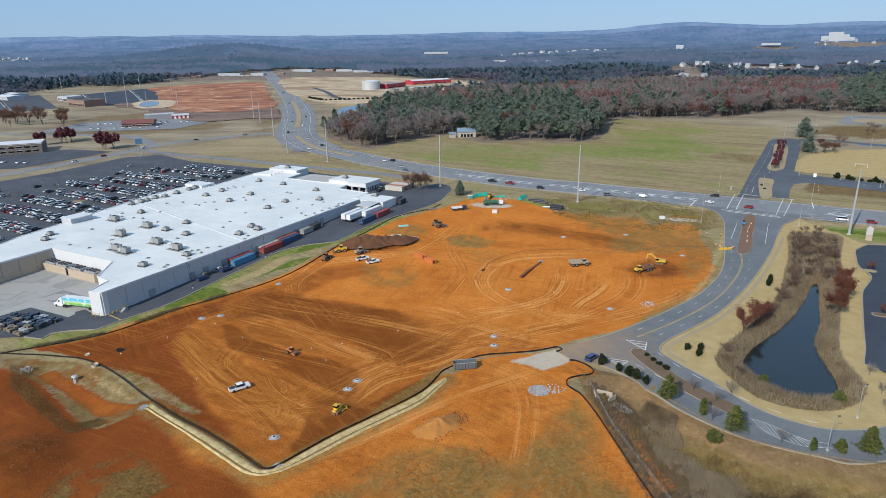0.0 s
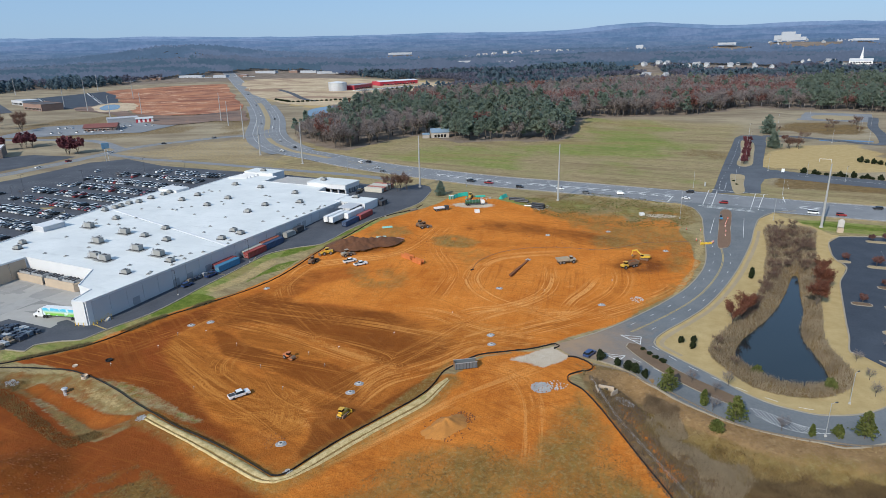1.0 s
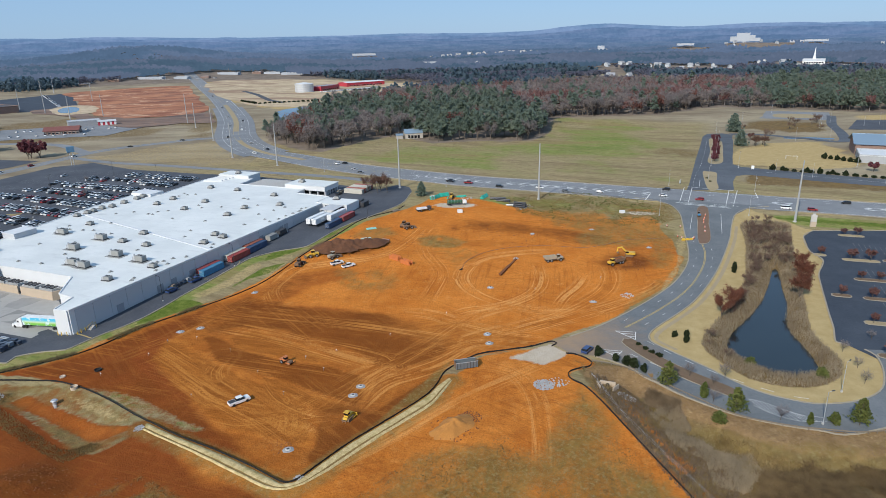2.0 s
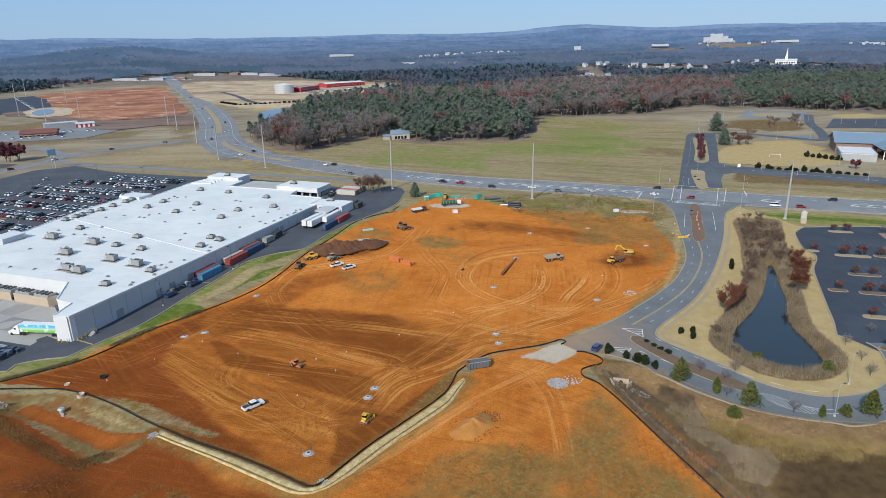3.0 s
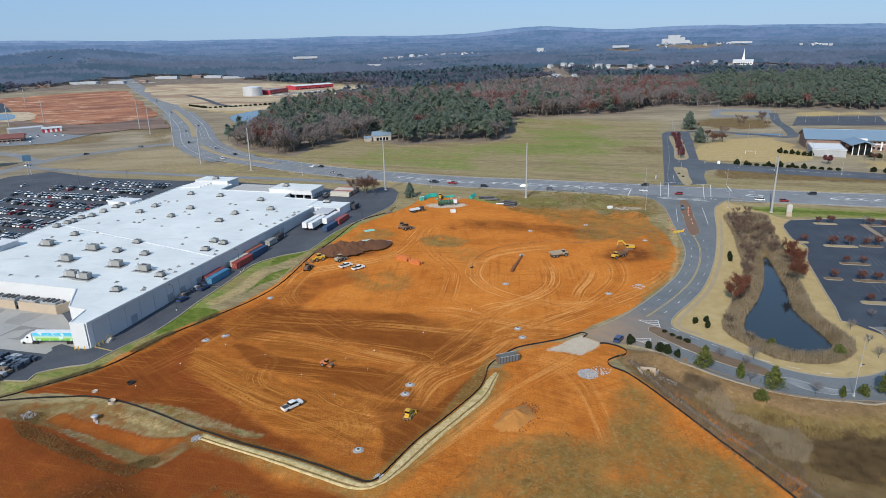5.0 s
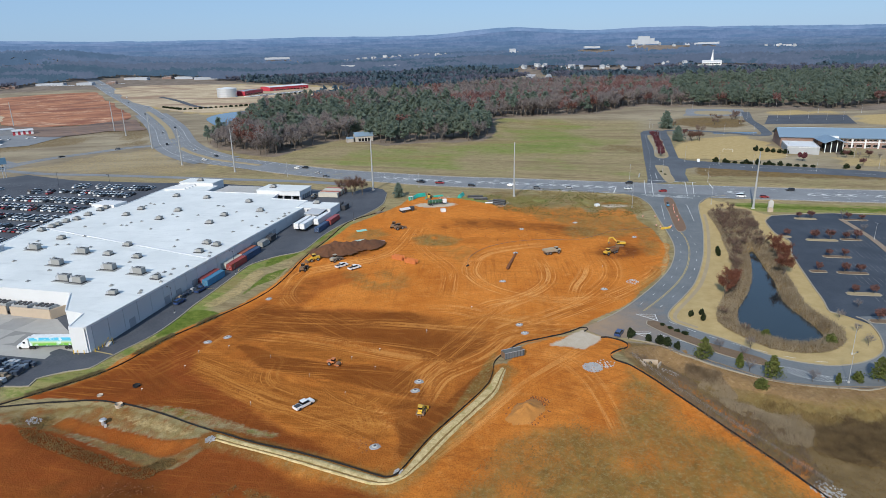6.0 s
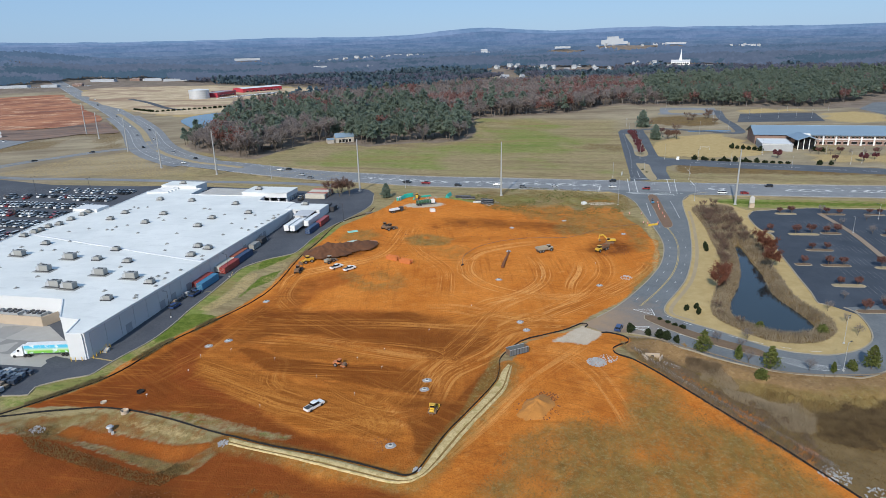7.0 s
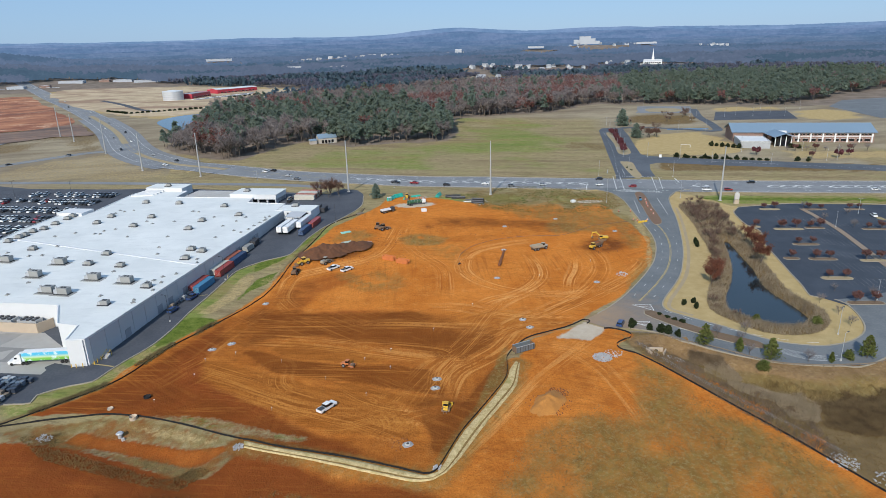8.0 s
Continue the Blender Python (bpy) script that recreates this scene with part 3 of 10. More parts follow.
def rod(bm, p0, p1, r0, r1=None, seg=8):
    """A round bar from p0 to p1."""
    p0, p1 = Vector(p0), Vector(p1)
    d = p1 - p0
    m = Matrix.Translation((p0 + p1) / 2) @ d.to_track_quat("Z", "Y").to_matrix().to_4x4()
    bmesh.ops.create_cone(bm, cap_ends=True, segments=seg, radius1=r0, radius2=r0 if r1 is None else r1, depth=d.length, matrix=m)


def tube(bm, pts, r, seg=5):
    """A bent round bar through the points, in one piece."""
    rings = []
    for i, p in enumerate(pts):
        d = (Vector(pts[min(i + 1, len(pts) - 1)]) - Vector(pts[max(i - 1, 0)])).normalized()
        side = d.cross(Vector((0, 0, 1))).normalized()
        up = side.cross(d)
        rings.append([bm.verts.new(Vector(p) + r * (math.cos(a) * side + math.sin(a) * up)) for a in (2 * math.pi * k / seg for k in range(seg))])
    for r0, r1 in zip(rings, rings[1:]):
        for k in range(seg):
            bm.faces.new((r0[k], r0[(k + 1) % seg], r1[(k + 1) % seg], r1[k]))
    bm.faces.new(rings[0])
    bm.faces.new(rings[-1][::-1])
    bmesh.ops.recalc_face_normals(bm, faces=bm.faces[:])


def prism(bm, pts, z0, z1):
    """An upright prism on an outline in x, y; z0 and z1 are numbers or calls of x, y."""
    f0 = z0 if callable(z0) else (lambda x, y: z0)
    f1 = z1 if callable(z1) else (lambda x, y: z1)
    lo = [bm.verts.new((x, y, f0(x, y))) for x, y in pts]
    hi = [bm.verts.new((x, y, f1(x, y))) for x, y in pts]
    n = len(pts)
    bm.faces.new(hi)
    bm.faces.new(lo[::-1])
    for i in range(n):
        bm.faces.new((lo[i], lo[(i + 1) % n], hi[(i + 1) % n], hi[i]))
    bmesh.ops.recalc_face_normals(bm, faces=bm.faces[:])


def sheet(pts, lift, cell=8.0, zf=None):
    """A flat piece of ground with that outline, that follows the land a little above it."""
    bm = bmesh.new()
    vs = [bm.verts.new((x, y, 0)) for x, y in pts]
    for t in tessellate_polygon([[Vector((x, y, 0)) for x, y in pts]]):
        if len(set(t)) == 3:
            bm.faces.new([vs[i] for i in t])
    xs, ys = [p[0] for p in pts], [p[1] for p in pts]
    for lo, hi, ax in ((min(xs), max(xs), (1, 0, 0)), (min(ys), max(ys), (0, 1, 0))):
        k = math.floor(lo / cell) + 1
        while k * cell < hi:
            bmesh.ops.bisect_plane(bm, geom=bm.verts[:] + bm.edges[:] + bm.faces[:], plane_co=tuple(c * k * cell for c in ax), plane_no=ax)
            k += 1
    arr = np.array([v.co[:2] for v in bm.verts])
    zz = (zf or ground_z)(arr[:, 0], arr[:, 1])
    for v, z in zip(bm.verts, zz):
        v.co.z = z + lift
    bmesh.ops.recalc_face_normals(bm, faces=bm.faces[:])
    if sum(f.normal.z for f in bm.faces) < 0:
        bmesh.ops.reverse_faces(bm, faces=bm.faces[:])
    return bm


def side_of(line, off):
    """The line moved to its left by off."""
    p = np.array(line)
    d = np.gradient(p, axis=0)
    d /= np.linalg.norm(d, axis=1)[:, None] + 1e-9
    return [tuple(q) for q in p + off * np.stack([-d[:, 1], d[:, 0]], 1)]


def ribbon(bm, line, lo, hi, lift, height=0.0):
    """A band beside a line between two offsets; with a height it is a raised kerb."""
    A, B = side_of(line, lo), side_of(line, hi)
    za, zb = ground_z(*np.array(A).T), ground_z(*np.array(B).T)
    if not height:
        va = [bm.verts.new((x, y, z + lift)) for (x, y), z in zip(A, za)]
        vb = [bm.verts.new((x, y, z + lift)) for (x, y), z in zip(B, zb)]
        for i in range(len(A) - 1):
            bm.faces.new((va[i], va[i + 1], vb[i + 1], vb[i]) if hi > lo else (vb[i], vb[i + 1], va[i + 1], va[i]))
        return
    rings = [[bm.verts.new((x, y, z + dz)) for (x, y), z in zip(L, zz)] for L, zz, dz in ((A, za, lift - 0.3), (A, za, lift + height), (B, zb, lift + height), (B, zb, lift - 0.3))]
    for r0, r1 in zip(rings, rings[1:]):
        for i in range(len(A) - 1):
            bm.faces.new((r0[i], r0[i + 1], r1[i + 1], r1[i]))
    bmesh.ops.recalc_face_normals(bm, faces=bm.faces[:])


def dashes(bm, line, off, width, on, gap, lift, start=0.0, stop=1e9):
    """Painted dashes along a line."""
    p = np.array(smooth_line(line, 1.0))
    s = np.concatenate([[0], np.cumsum(np.linalg.norm(np.diff(p, axis=0), axis=1))])
    k = start
    while k + on < min(s[-1], stop):
        q = [(np.interp(k + j * on / 2, s, p[:, 0]), np.interp(k + j * on / 2, s, p[:, 1])) for j in range(3)]
        ribbon(bm, q, off - width / 2, off + width / 2, lift)
        k += on + gap


# ---- ground ----


def axis(lo, a, b, hi, fine, grow):
    mid = list(np.arange(a, b, fine))
    out, step = [], fine
    v = mid[-1]
    while v < hi:
        step = min(step * grow, 160)
        v += step
        out.append(v)
    low, step, v = [], fine, a
    while v > lo:
        step = min(step * grow, 160)
        v -= step
        low.append(v)
    return np.array(low[::-1] + mid + out)


WOODS = smooth_line([(-100, 930), (-99, 840), (-100, 765), (-116, 695), (-132, 648), (-122, 612), (-100, 573), (-80, 546), (-68, 540), (-46, 573), (-22, 606), (0, 614), (28, 562), (49, 572), (85, 560), (117, 560), (141, 598), (160, 660), (177, 700), (241, 694), (304, 702),
                     (398, 754), (440, 752), (520, 690), (590, 640), (680, 650), (800, 700), (1100, 800), (1150, 1020), (820, 1120), (420, 1190), (194, 1130), (47, 1090), (-60, 985)], 25, True)


# lines that the haul trucks follow over the clay, with the half width of the worn band
HAUL = [(7, [(-71.9, 183), (-73.8, 173.1), (-69.5, 163.1), (-59.6, 152.5), (-50.7, 145.5), (-42.3, 141.4)]), (6, [(-60.7, 167.4), (-53.9, 154.2), (-45.1, 145.7), (-38.1, 143), (-32.1, 145.8)]),
        (5, [(32.1, 177.5), (19.8, 180.1), (9.4, 183.1), (-4.7, 177.8), (-16.3, 171.9), (-25.7, 164.2), (-31.6, 152.1)]), (4.5, [(43.7, 250.4), (41.9, 235.4), (36.9, 222.5), (28.5, 214), (17.4, 208.9), (7.7, 208), (-0.6, 202.8)]),
        (5, [(72, 246), (69, 231), (61.5, 217.4), (48, 204.8), (35.6, 197.2), (22.3, 190.9), (10.4, 187.1), (-2.4, 180.4)]), (3.5, [(60.8, 236), (53.5, 223.8), (45, 213.7), (39.1, 204)]),
        (4, [(6.2, 308.9), (-0.5, 292.7), (-2.1, 272.7), (2.3, 247.2), (-1.9, 229.6), (-7.8, 214.3)]), (6, [(-76.1, 218), (-60.1, 211.9), (-44.5, 206), (-25.8, 198.2), (-11.6, 190.8), (2, 183.6)]),
        (6, [(-97.8, 196.3), (-80.9, 177.8), (-68, 162.8), (-53.6, 147.4), (-42.5, 134.4)]), (5, [(-60.7, 222.5), (-64.6, 236.4), (-62.1, 247.6), (-56.9, 259.2), (-44, 263.2), (-18.8, 272.4), (2, 309.8)]),
        (4, [(-108.5, 183.7), (-101.2, 189.4), (-93.3, 199.3), (-83.3, 214.8), (-73.2, 227.5), (-63.9, 242.1)]), (4, [(-40.4, 120.7), (-26.7, 131), (-8.4, 145.1), (1, 152), (17.2, 161.5), (26.2, 166.9)])]
HAUL_CROSSING = [(6, [(-51.1, 159.4), (-46.5, 150), (-45.1, 141.9), (-47.2, 136.3)]), (6, [(-38.8, 160), (-45, 153.9), (-50.8, 149.5), (-59.3, 148.5), (-66.8, 152.6)]), (5, [(31.8, 181.7), (16.3, 187.2), (4.8, 195.6), (-5.1, 205.6), (-16.6, 209.8)]),
                 (6, [(9.2, 182.3), (-4.7, 169.7), (-14.1, 164.6), (-23, 159.9), (-32.1, 145.8)]), (4, [(57.3, 263.8), (38.9, 264), (22.3, 259.8), (12.2, 248.5), (9.1, 239.3)]), (6, [(-78.5, 207.1), (-59.2, 196.4), (-41.3, 183.6), (-28, 174.2), (-18.5, 168.9)]),
                 (5, [(-42.2, 146.5), (-32.6, 158.8), (-21.8, 169.5), (-9.4, 181.9), (8, 200.7), (29.9, 211.5)]), (4, [(-38.9, 157), (-28.6, 167.5), (-21.3, 172.9), (-29.2, 180), (-44.7, 189)]), (4, [(5.2, 167.6), (14, 162.2), (17.6, 148.5), (15.1, 129.9), (11.1, 113.3)]),
                 (5, [(90, 226), (80, 216), (62, 205), (40, 195), (20, 188)]), (5, [(-92, 184), (-78, 168), (-66, 156), (-54, 150), (-44, 150)]), (5, [(20, 262), (10, 240), (14, 220), (30, 205), (52, 200)])]


BASIN = [(-142.3, 176.1), (-128.9, 175.1), (-118.5, 174.5), (-109.8, 170.7), (-96.7, 160.5), (-86.1, 151.3), (-82.5, 147.2), (-83, 144.5), (-85.4, 142.3), (-91.5, 136.6), (-95.1, 138.2), (-106.8, 148.7), (-118.7, 159.6), (-129.4, 165.9), (-139.1, 169.4)]
OCHRE = [(43, 143), (46, 133), (53, 125), (61, 119), (71, 117), (95, 112)]
DUN_BANK = [(34.2, 156.4), (36, 162), (46, 160), (54.1, 157.5), (60, 141.5), (73, 127.5), (90, 122), (125, 122), (120, 110), (83.1, 113.5), (67.2, 119.6), (54.3, 134.5), (48.1, 146.2), (36.6, 154.1)]
DUN_DITCH = [(37.2, 141.6), (39.5, 139.7), (39.9, 127.5), (40.4, 112.7), (42.5, 105.4), (43.5, 99.4), (44, 90), (39.5, 90), (38.9, 100.2), (38.0, 113.2), (36.3, 130.7)]
PALE_REEDS = [(49.5, 141.3), (53.6, 138.6), (53.1, 129.9), (54, 121), (61.9, 118.2), (61, 112.3), (51.8, 103.9), (46.7, 107.6), (48.6, 114.4), (44.5, 123.1), (45.2, 136.8)]
BRAMBLES = [(74.2, 114.9), (82.1, 112.3), (90, 108), (84, 92), (66, 92), (56.2, 97.4), (51.9, 103.7), (58.3, 111.8), (70.1, 113.5)]
SCORCH = [(48, 102.4), (57.7, 104.8), (71.7, 108.5), (81.3, 109), (81.6, 104.5), (70.4, 98), (59.1, 96.5), (49.5, 96), (46, 98.2)]


def make_ground_sheet():
    xs = axis(-4700, -150, 150, 4700, 1.15, 1.07)
    ys = axis(-600, 95, 310, 4850, 1.15, 1.055)
    X, Y = np.meshgrid(xs, ys)
    X, Y = X.ravel(), Y.ravel()
    Z = ground_z(X, Y) - 0.35 * (1 - S(12, 15.5, line_dist(HIGHWAY, X, Y) - 7 * ((Y > 530) & (Y < 970))))
    nx, ny = len(xs), len(ys)
    idx = np.arange(nx * ny).reshape(ny, nx)
    faces = np.stack([idx[:-1, :-1], idx[:-1, 1:], idx[1:, 1:], idx[1:, :-1]], -1).reshape(-1, 4)
    me = bpy.data.meshes.new("ground")
    me.from_pydata(np.stack([X, Y, Z], 1), [], faces)
    me.materials.append(M_GROUND)
    me.shade_smooth()

    def inside(poly, w=3.0, rag=0.0, seed=0):
        return S(-w, w, signed(poly, X, Y) + (rag * (fnoise(X, Y, 14, seed) - 0.5) if rag else 0))

    def near(line, r, w=2.0):
        return 1 - S(r - w, r + w, line_dist(line, X, Y))

    def spot(x, y, rx, ry, turn=0.0):
        c, s = math.cos(radians(turn)), math.sin(radians(turn))
        dx, dy = X - x, Y - y
        return 1 - S(0.5, 1.4, np.hypot((dx * c + dy * s) / rx, (-dx * s + dy * c) / ry))
    one = np.maximum
    soil = one(inside(SITE, 2, 3), inside(FORE, 2, 2))
    floor_b = inside([(-124.1, 166.1), (-122.1, 168.3), (-116, 163.2), (-103.7, 155.3), (-96, 149.9), (-86.5, 147), (-91.3, 144.8), (-95.4, 145.3), (-102.2, 150.4), (-113, 158.7)], 1.2, 3)
    floor_b = one(floor_b, S(-2.5, 0.5, signed([(-124.1, 166.1), (-122.1, 168.3), (-116, 163.2), (-103.7, 155.3), (-96, 149.9), (-86.5, 147), (-91.3, 144.8), (-95.4, 145.3), (-102.2, 150.4), (-113, 158.7)], X, Y)))
    soil = one(soil, floor_b)
    soil = one(soil, inside(BASIN, 1, 2) * (0.38 + 0.2 * S(0.42, 0.62, fnoise(X, Y, 5, 36))))
    soil = one(soil, 0.8 * spot(108, 300, 12, 8))
    soil = one(soil, 0.55 * near([(40, 141), (41, 134), (44, 119), (43, 108)], 1.8, 1.5) * S(0.3, 0.55, fnoise(X, Y, 5, 93)))
    nedge = inside([(48, 345), (54, 322), (74, 306), (84, 285), (100, 292), (126, 296), (138, 326), (118, 342), (92, 359)], 6, 16)
    soil = one(soil, 0.92 * nedge * (1 - S(-14, 34, 0.42 * (X - 95) + 0.9 * (Y - 308) + 60 * (fnoise(X, Y, 22, 66) - 0.5))))
    soil = one(soil, 0.72 * spot(104, 296, 13, 5, 15) * S(0.35, 0.6, fnoise(X, Y, 6, 61) + 0.1))
    soil = one(soil, 0.6 * spot(118, 318, 10, 5, -20) * S(0.4, 0.6, fnoise(X, Y, 6, 62) + 0.1))
    grn = inside([(-105.6, 169), (-95, 165.1), (-84.9, 158.7), (-73.3, 148.5), (-66.8, 143.3), (-69.8, 143.2), (-78.5, 147.1), (-88.1, 154), (-98.6, 162.5)], 1.5, 3)
    # grass growing back in the foreground
    g1 = S(0.12, 0.52, fnoise(X, Y, 20, 12)) * inside([(-42, 60), (-32, 112), (-15, 128), (0, 130), (12, 122), (24, 140), (31, 150), (36, 110), (44, 60)], 5, 10)
    g2 = S(0.36, 0.56, fnoise(X, Y, 9, 13)) * inside([(-92, 60), (-90, 118), (-77, 127), (-62, 115), (-54, 60)], 3, 6)
    olive = one(g1 * 0.95, g2)
    soil = soil * (1 - 0.55 * grn)
    lip = near(BERM_MID, 4, 2)
    soil, olive = one(soil, lip), one(olive, 0.75 * lip)
    basin = inside(BASIN, 1.2, 3)
    olive = one(olive, 0.6 * basin * (1 - 0.8 * floor_b))
    brush = 0.5 * basin * (1 - floor_b)
    olive = one(olive, 0.95 * inside([(-5.1, 291.7), (2.7, 296.9), (11, 290), (17.9, 282.8), (13.9, 273.9), (3, 276.4), (-3.8, 281.7)], 2.5, 5) * S(0.3, 0.6, fnoise(X, Y, 6, 63) + 0.15))
    olive = one(olive, 0.6 * one(inside([(-39.4, 255.5), (-20.6, 253), (-12.5, 242.4), (-18.8, 227.1), (-31.7, 226.9), (-42, 240.4)], 4, 10), inside([(60.5, 196.7), (71.6, 203.6), (83.8, 216), (94.8, 227.3), (106.3, 242.2), (114.6, 260.2), (108.3, 253.4), (93.1, 230.9), (77.7, 215.4), (64.2, 204.2)], 1.5, 3)) * S(0.3, 0.6, fnoise(X, Y, 5, 64) + 0.12))
    olive = one(olive, 0.7 * inside([(79, 277), (64, 299), (60, 327), (94, 320), (110, 287), (121, 285), (113, 265), (90, 263)], 4, 10) * S(0.3, 0.55, fnoise(X, Y, 7, 68) + 0.1))
    for zone, amount in (([(-34.8, 303.2), (-25.3, 313.3), (-13.8, 310), (-12.4, 299.3), (-21.8, 288), (-32.4, 287.4)], 0.7), ([(4.2, 274.8), (17.3, 276.6), (24, 268.3), (20.2, 257), (10.2, 254.3), (3.4, 261.9)], 0.45), ([(86.1, 300.2), (104.5, 299.9), (118.2, 287.9), (120.8, 275.1), (106.5, 269.2), (88.3, 269.2), (70, 268.2), (68, 280.2)], 0.75)):
        olive = one(olive, amount * inside(zone, 4, 8) * S(0.28, 0.55, fnoise(X, Y, 6, 59) + 0.1))
    dry_edge = inside([(131.8, 299.9), (124.4, 278.8), (112.8, 256.9), (101.7, 237.1), (87.1, 218.2), (75.9, 205.8), (85, 218.3), (101.6, 243.9), (115.9, 271.6), (128, 295.8)], 1.2, 3)
    olive = one(olive, 0.8 * inside([(-4.7, 169.7), (-0.4, 171.7), (-4.2, 165.4), (-7.2, 159.3), (-10.5, 153.6), (-15.3, 148.9), (-24, 140.6), (-26.3, 139.2), (-18.1, 150.5), (-10.7, 160.6)], 0.8, 1))
    north = S(-26, 14, 0.42 * (X - 95) + 0.9 * (Y - 308) + 40 * (fnoise(X, Y, 17, 65) - 0.5))
    olive = one(olive, nedge * (0.25 + 0.45 * north))
    olive = one(olive, 0.65 * inside([(96, 232), (112, 262), (122, 290), (118, 296), (104, 276), (88, 236)], 3, 8) * S(0.3, 0.6, fnoise(X, Y, 7, 66) + 0.1))
    straw = 0.5 * dry_edge
    tan = inside(ACC_E[1:] + EAST_LOT[:11][::-1], 1.2)
    straw = one(straw, tan * (1 - inside(BRUSH, 2)))
    straw = one(straw, 0.52 * inside([(-116, 171), (-96.2, 158.6), (-85.3, 150.6), (-84.9, 146.3), (-92.7, 150.4), (-103.2, 158.4)], 2, 4) * S(0.25, 0.5, fnoise(X, Y, 6, 7) + 0.08))
    straw = one(straw, 0.9 * inside([(222, 420), (256, 471), (302, 505), (349, 504), (334, 455), (303, 394), (273, 393), (234, 414)], 3))
    straw = one(straw, 0.9 * inside([(-425, 1650), (-330, 1230), (-190, 950), (-140, 900), (-40, 985), (95, 1290), (60, 1400), (-60, 1560)], 10, 20))
    straw = one(straw, 0.9 * inside([(501, 657), (560, 637), (553, 604), (478, 625)], 4, 6))
    straw = one(straw, 0.9 * inside([(566, 596), (615, 568), (552, 494), (496, 514)], 4, 6))
    straw = one(straw, 0.6 * inside([(330, 388), (405, 352), (440, 325), (425, 310), (315, 358)], 4, 6))
    straw = one(straw, 0.45 * inside([(-270, 545), (-168, 500), (-95, 470), (-140, 540), (-175, 630), (-220, 610)], 6, 20))
    hw = line_dist(HIGHWAY, X, Y)
    straw = one(straw, 0.62 * (1 - S(17.5, 20, hw)) * S(0.35, 0.6, fnoise(X, Y, 30, 51)))
    lush = 1.3 * inside([(166, 302), (185, 280), (262, 250), (300, 232), (310, 240), (262, 266), (190, 297)], 2, 3)
    lush = one(lush, 0.62 * near(LOT_EDGE[2:], 8, 2.5) * (Y < 335))
    lush = one(lush, 1.7 * near(LOT_EDGE[2:], 5.5, 2.5) * S(0.30, 0.42, fnoise(X, Y, 14, 15)) * (Y < 320))
    straw = one(straw, 0.42 * near(side_of(FENCE_STORE, 5), 5, 2) * S(0.50, 0.62, fnoise(X, Y, 11, 16)) * (Y < 330))
    lush = one(lush, 0.82 * inside([(-50, 505), (-18, 470), (74, 424), (165, 378), (250, 530), (300, 640), (170, 690), (146, 600), (130, 548), (90, 545), (20, 545)], 8, 30) * S(0.3, 0.62, fnoise(X, Y, 45, 16)))
    lush = one(lush, 0.9 * spot(182, 535, 34, 46, 20))
    lush = one(lush, 0.75 * spot(60, 520, 70, 18, -24) * S(0.3, 0.6, fnoise(X, Y, 18, 67) + 0.1))
    scar = spot(212, 470, 22, 44, 28) * S(0.3, 0.5, fnoise(X, Y, 20, 68) + 0.1)
    lush *= 1 - scar
    dark = 0.45 * grn
    lush = one(lush, 0.8 * near([(40, 352), (60, 345), (90, 330), (118, 318)], 9, 5) * S(0.32, 0.55, fnoise(X, Y, 8, 69)))
    lush = one(lush, 0.6 * spot(90, 330, 22, 8, -20) * S(0.4, 0.6, fnoise(X, Y, 10, 18)))
    brush = one(brush, one(inside(BRUSH, 1.2), 0.55 * scar))
    brush = one(brush, inside([(33, 168), (46, 161), (59, 140), (74, 126), (100, 121), (150, 130), (200, 60), (47, 60), (38, 112), (34, 150)], 2, 3) * (0.85 + 0.15 * S(0.4, 0.6, fnoise(X, Y, 7, 19))))
    brush = one(brush, 0.7 * inside([(200, 362), (345, 300), (470, 230), (480, 246), (360, 318), (222, 392)], 3, 6))
    brush = one(brush, 0.85 * inside([(-134.2, 169.4), (-130.2, 171.2), (-127, 170), (-123, 165.2), (-115.7, 158.7), (-106.9, 152.6), (-97.9, 147.2), (-93.1, 141.9), (-93.7, 137.8), (-101.4, 144), (-114.2, 154.8), (-125.6, 163.2)], 1.2, 3))
    brush = one(brush, 0.55 * inside([(-460, 640), (-190, 660), (-215, 900), (-420, 915), (-480, 800)], 10, 40) * S(0.3, 0.55, fnoise(X, Y, 60, 72)))
    brush = one(brush, 0.2 * inside([(-175, 760), (-150, 740), (-110, 700), (-100, 760), (-100, 930), (-150, 960), (-190, 940)], 6, 20))
    brush = one(brush, 0.85 * inside([(377, 643), (431, 612), (389, 543), (348, 560), (330, 590)], 5, 10))
    brush = one(brush, 0.6 * near(side_of(FENCE_STORE, 1.2), 1.4, 1.2))
    dark = one(dark, 0.75 * spot(-31, 143, 7, 10, 40))
    dark = one(dark, 0.75 * near([(16, 304), (30, 306), (56, 295), (80, 280)], 4.5, 4) * S(0.3, 0.6, fnoise(X, Y, 6, 84) + 0.08))
    dark = one(dark, spot(-36, 281, 17, 9, 12))
    # worked tones of the clay
    gold = inside([(-99.4, 203.1), (-87.2, 194.8), (-73, 179), (-60.9, 169.4), (-51.1, 161.8), (-41.8, 153), (-40.1, 140.9), (-39.6, 133.4), (-45.2, 133.5), (-53.3, 140.5), (-63.2, 145), (-74.7, 157.8), (-87.6, 172), (-98, 184.4)], 2, 5)
    gold = one(gold, inside([(-72.1, 196.5), (-65, 201.1), (-51.8, 189.7), (-38.1, 176.2), (-44.8, 174.8), (-54.9, 179.6), (-65.5, 186.2)], 2, 4))
    gold = one(gold, inside([(-61, 170.7), (-51.2, 166.7), (-41.9, 157.6), (-31.7, 150.5), (-32.1, 145.8), (-39.3, 147.2), (-51, 157.9)], 1.2, 2))
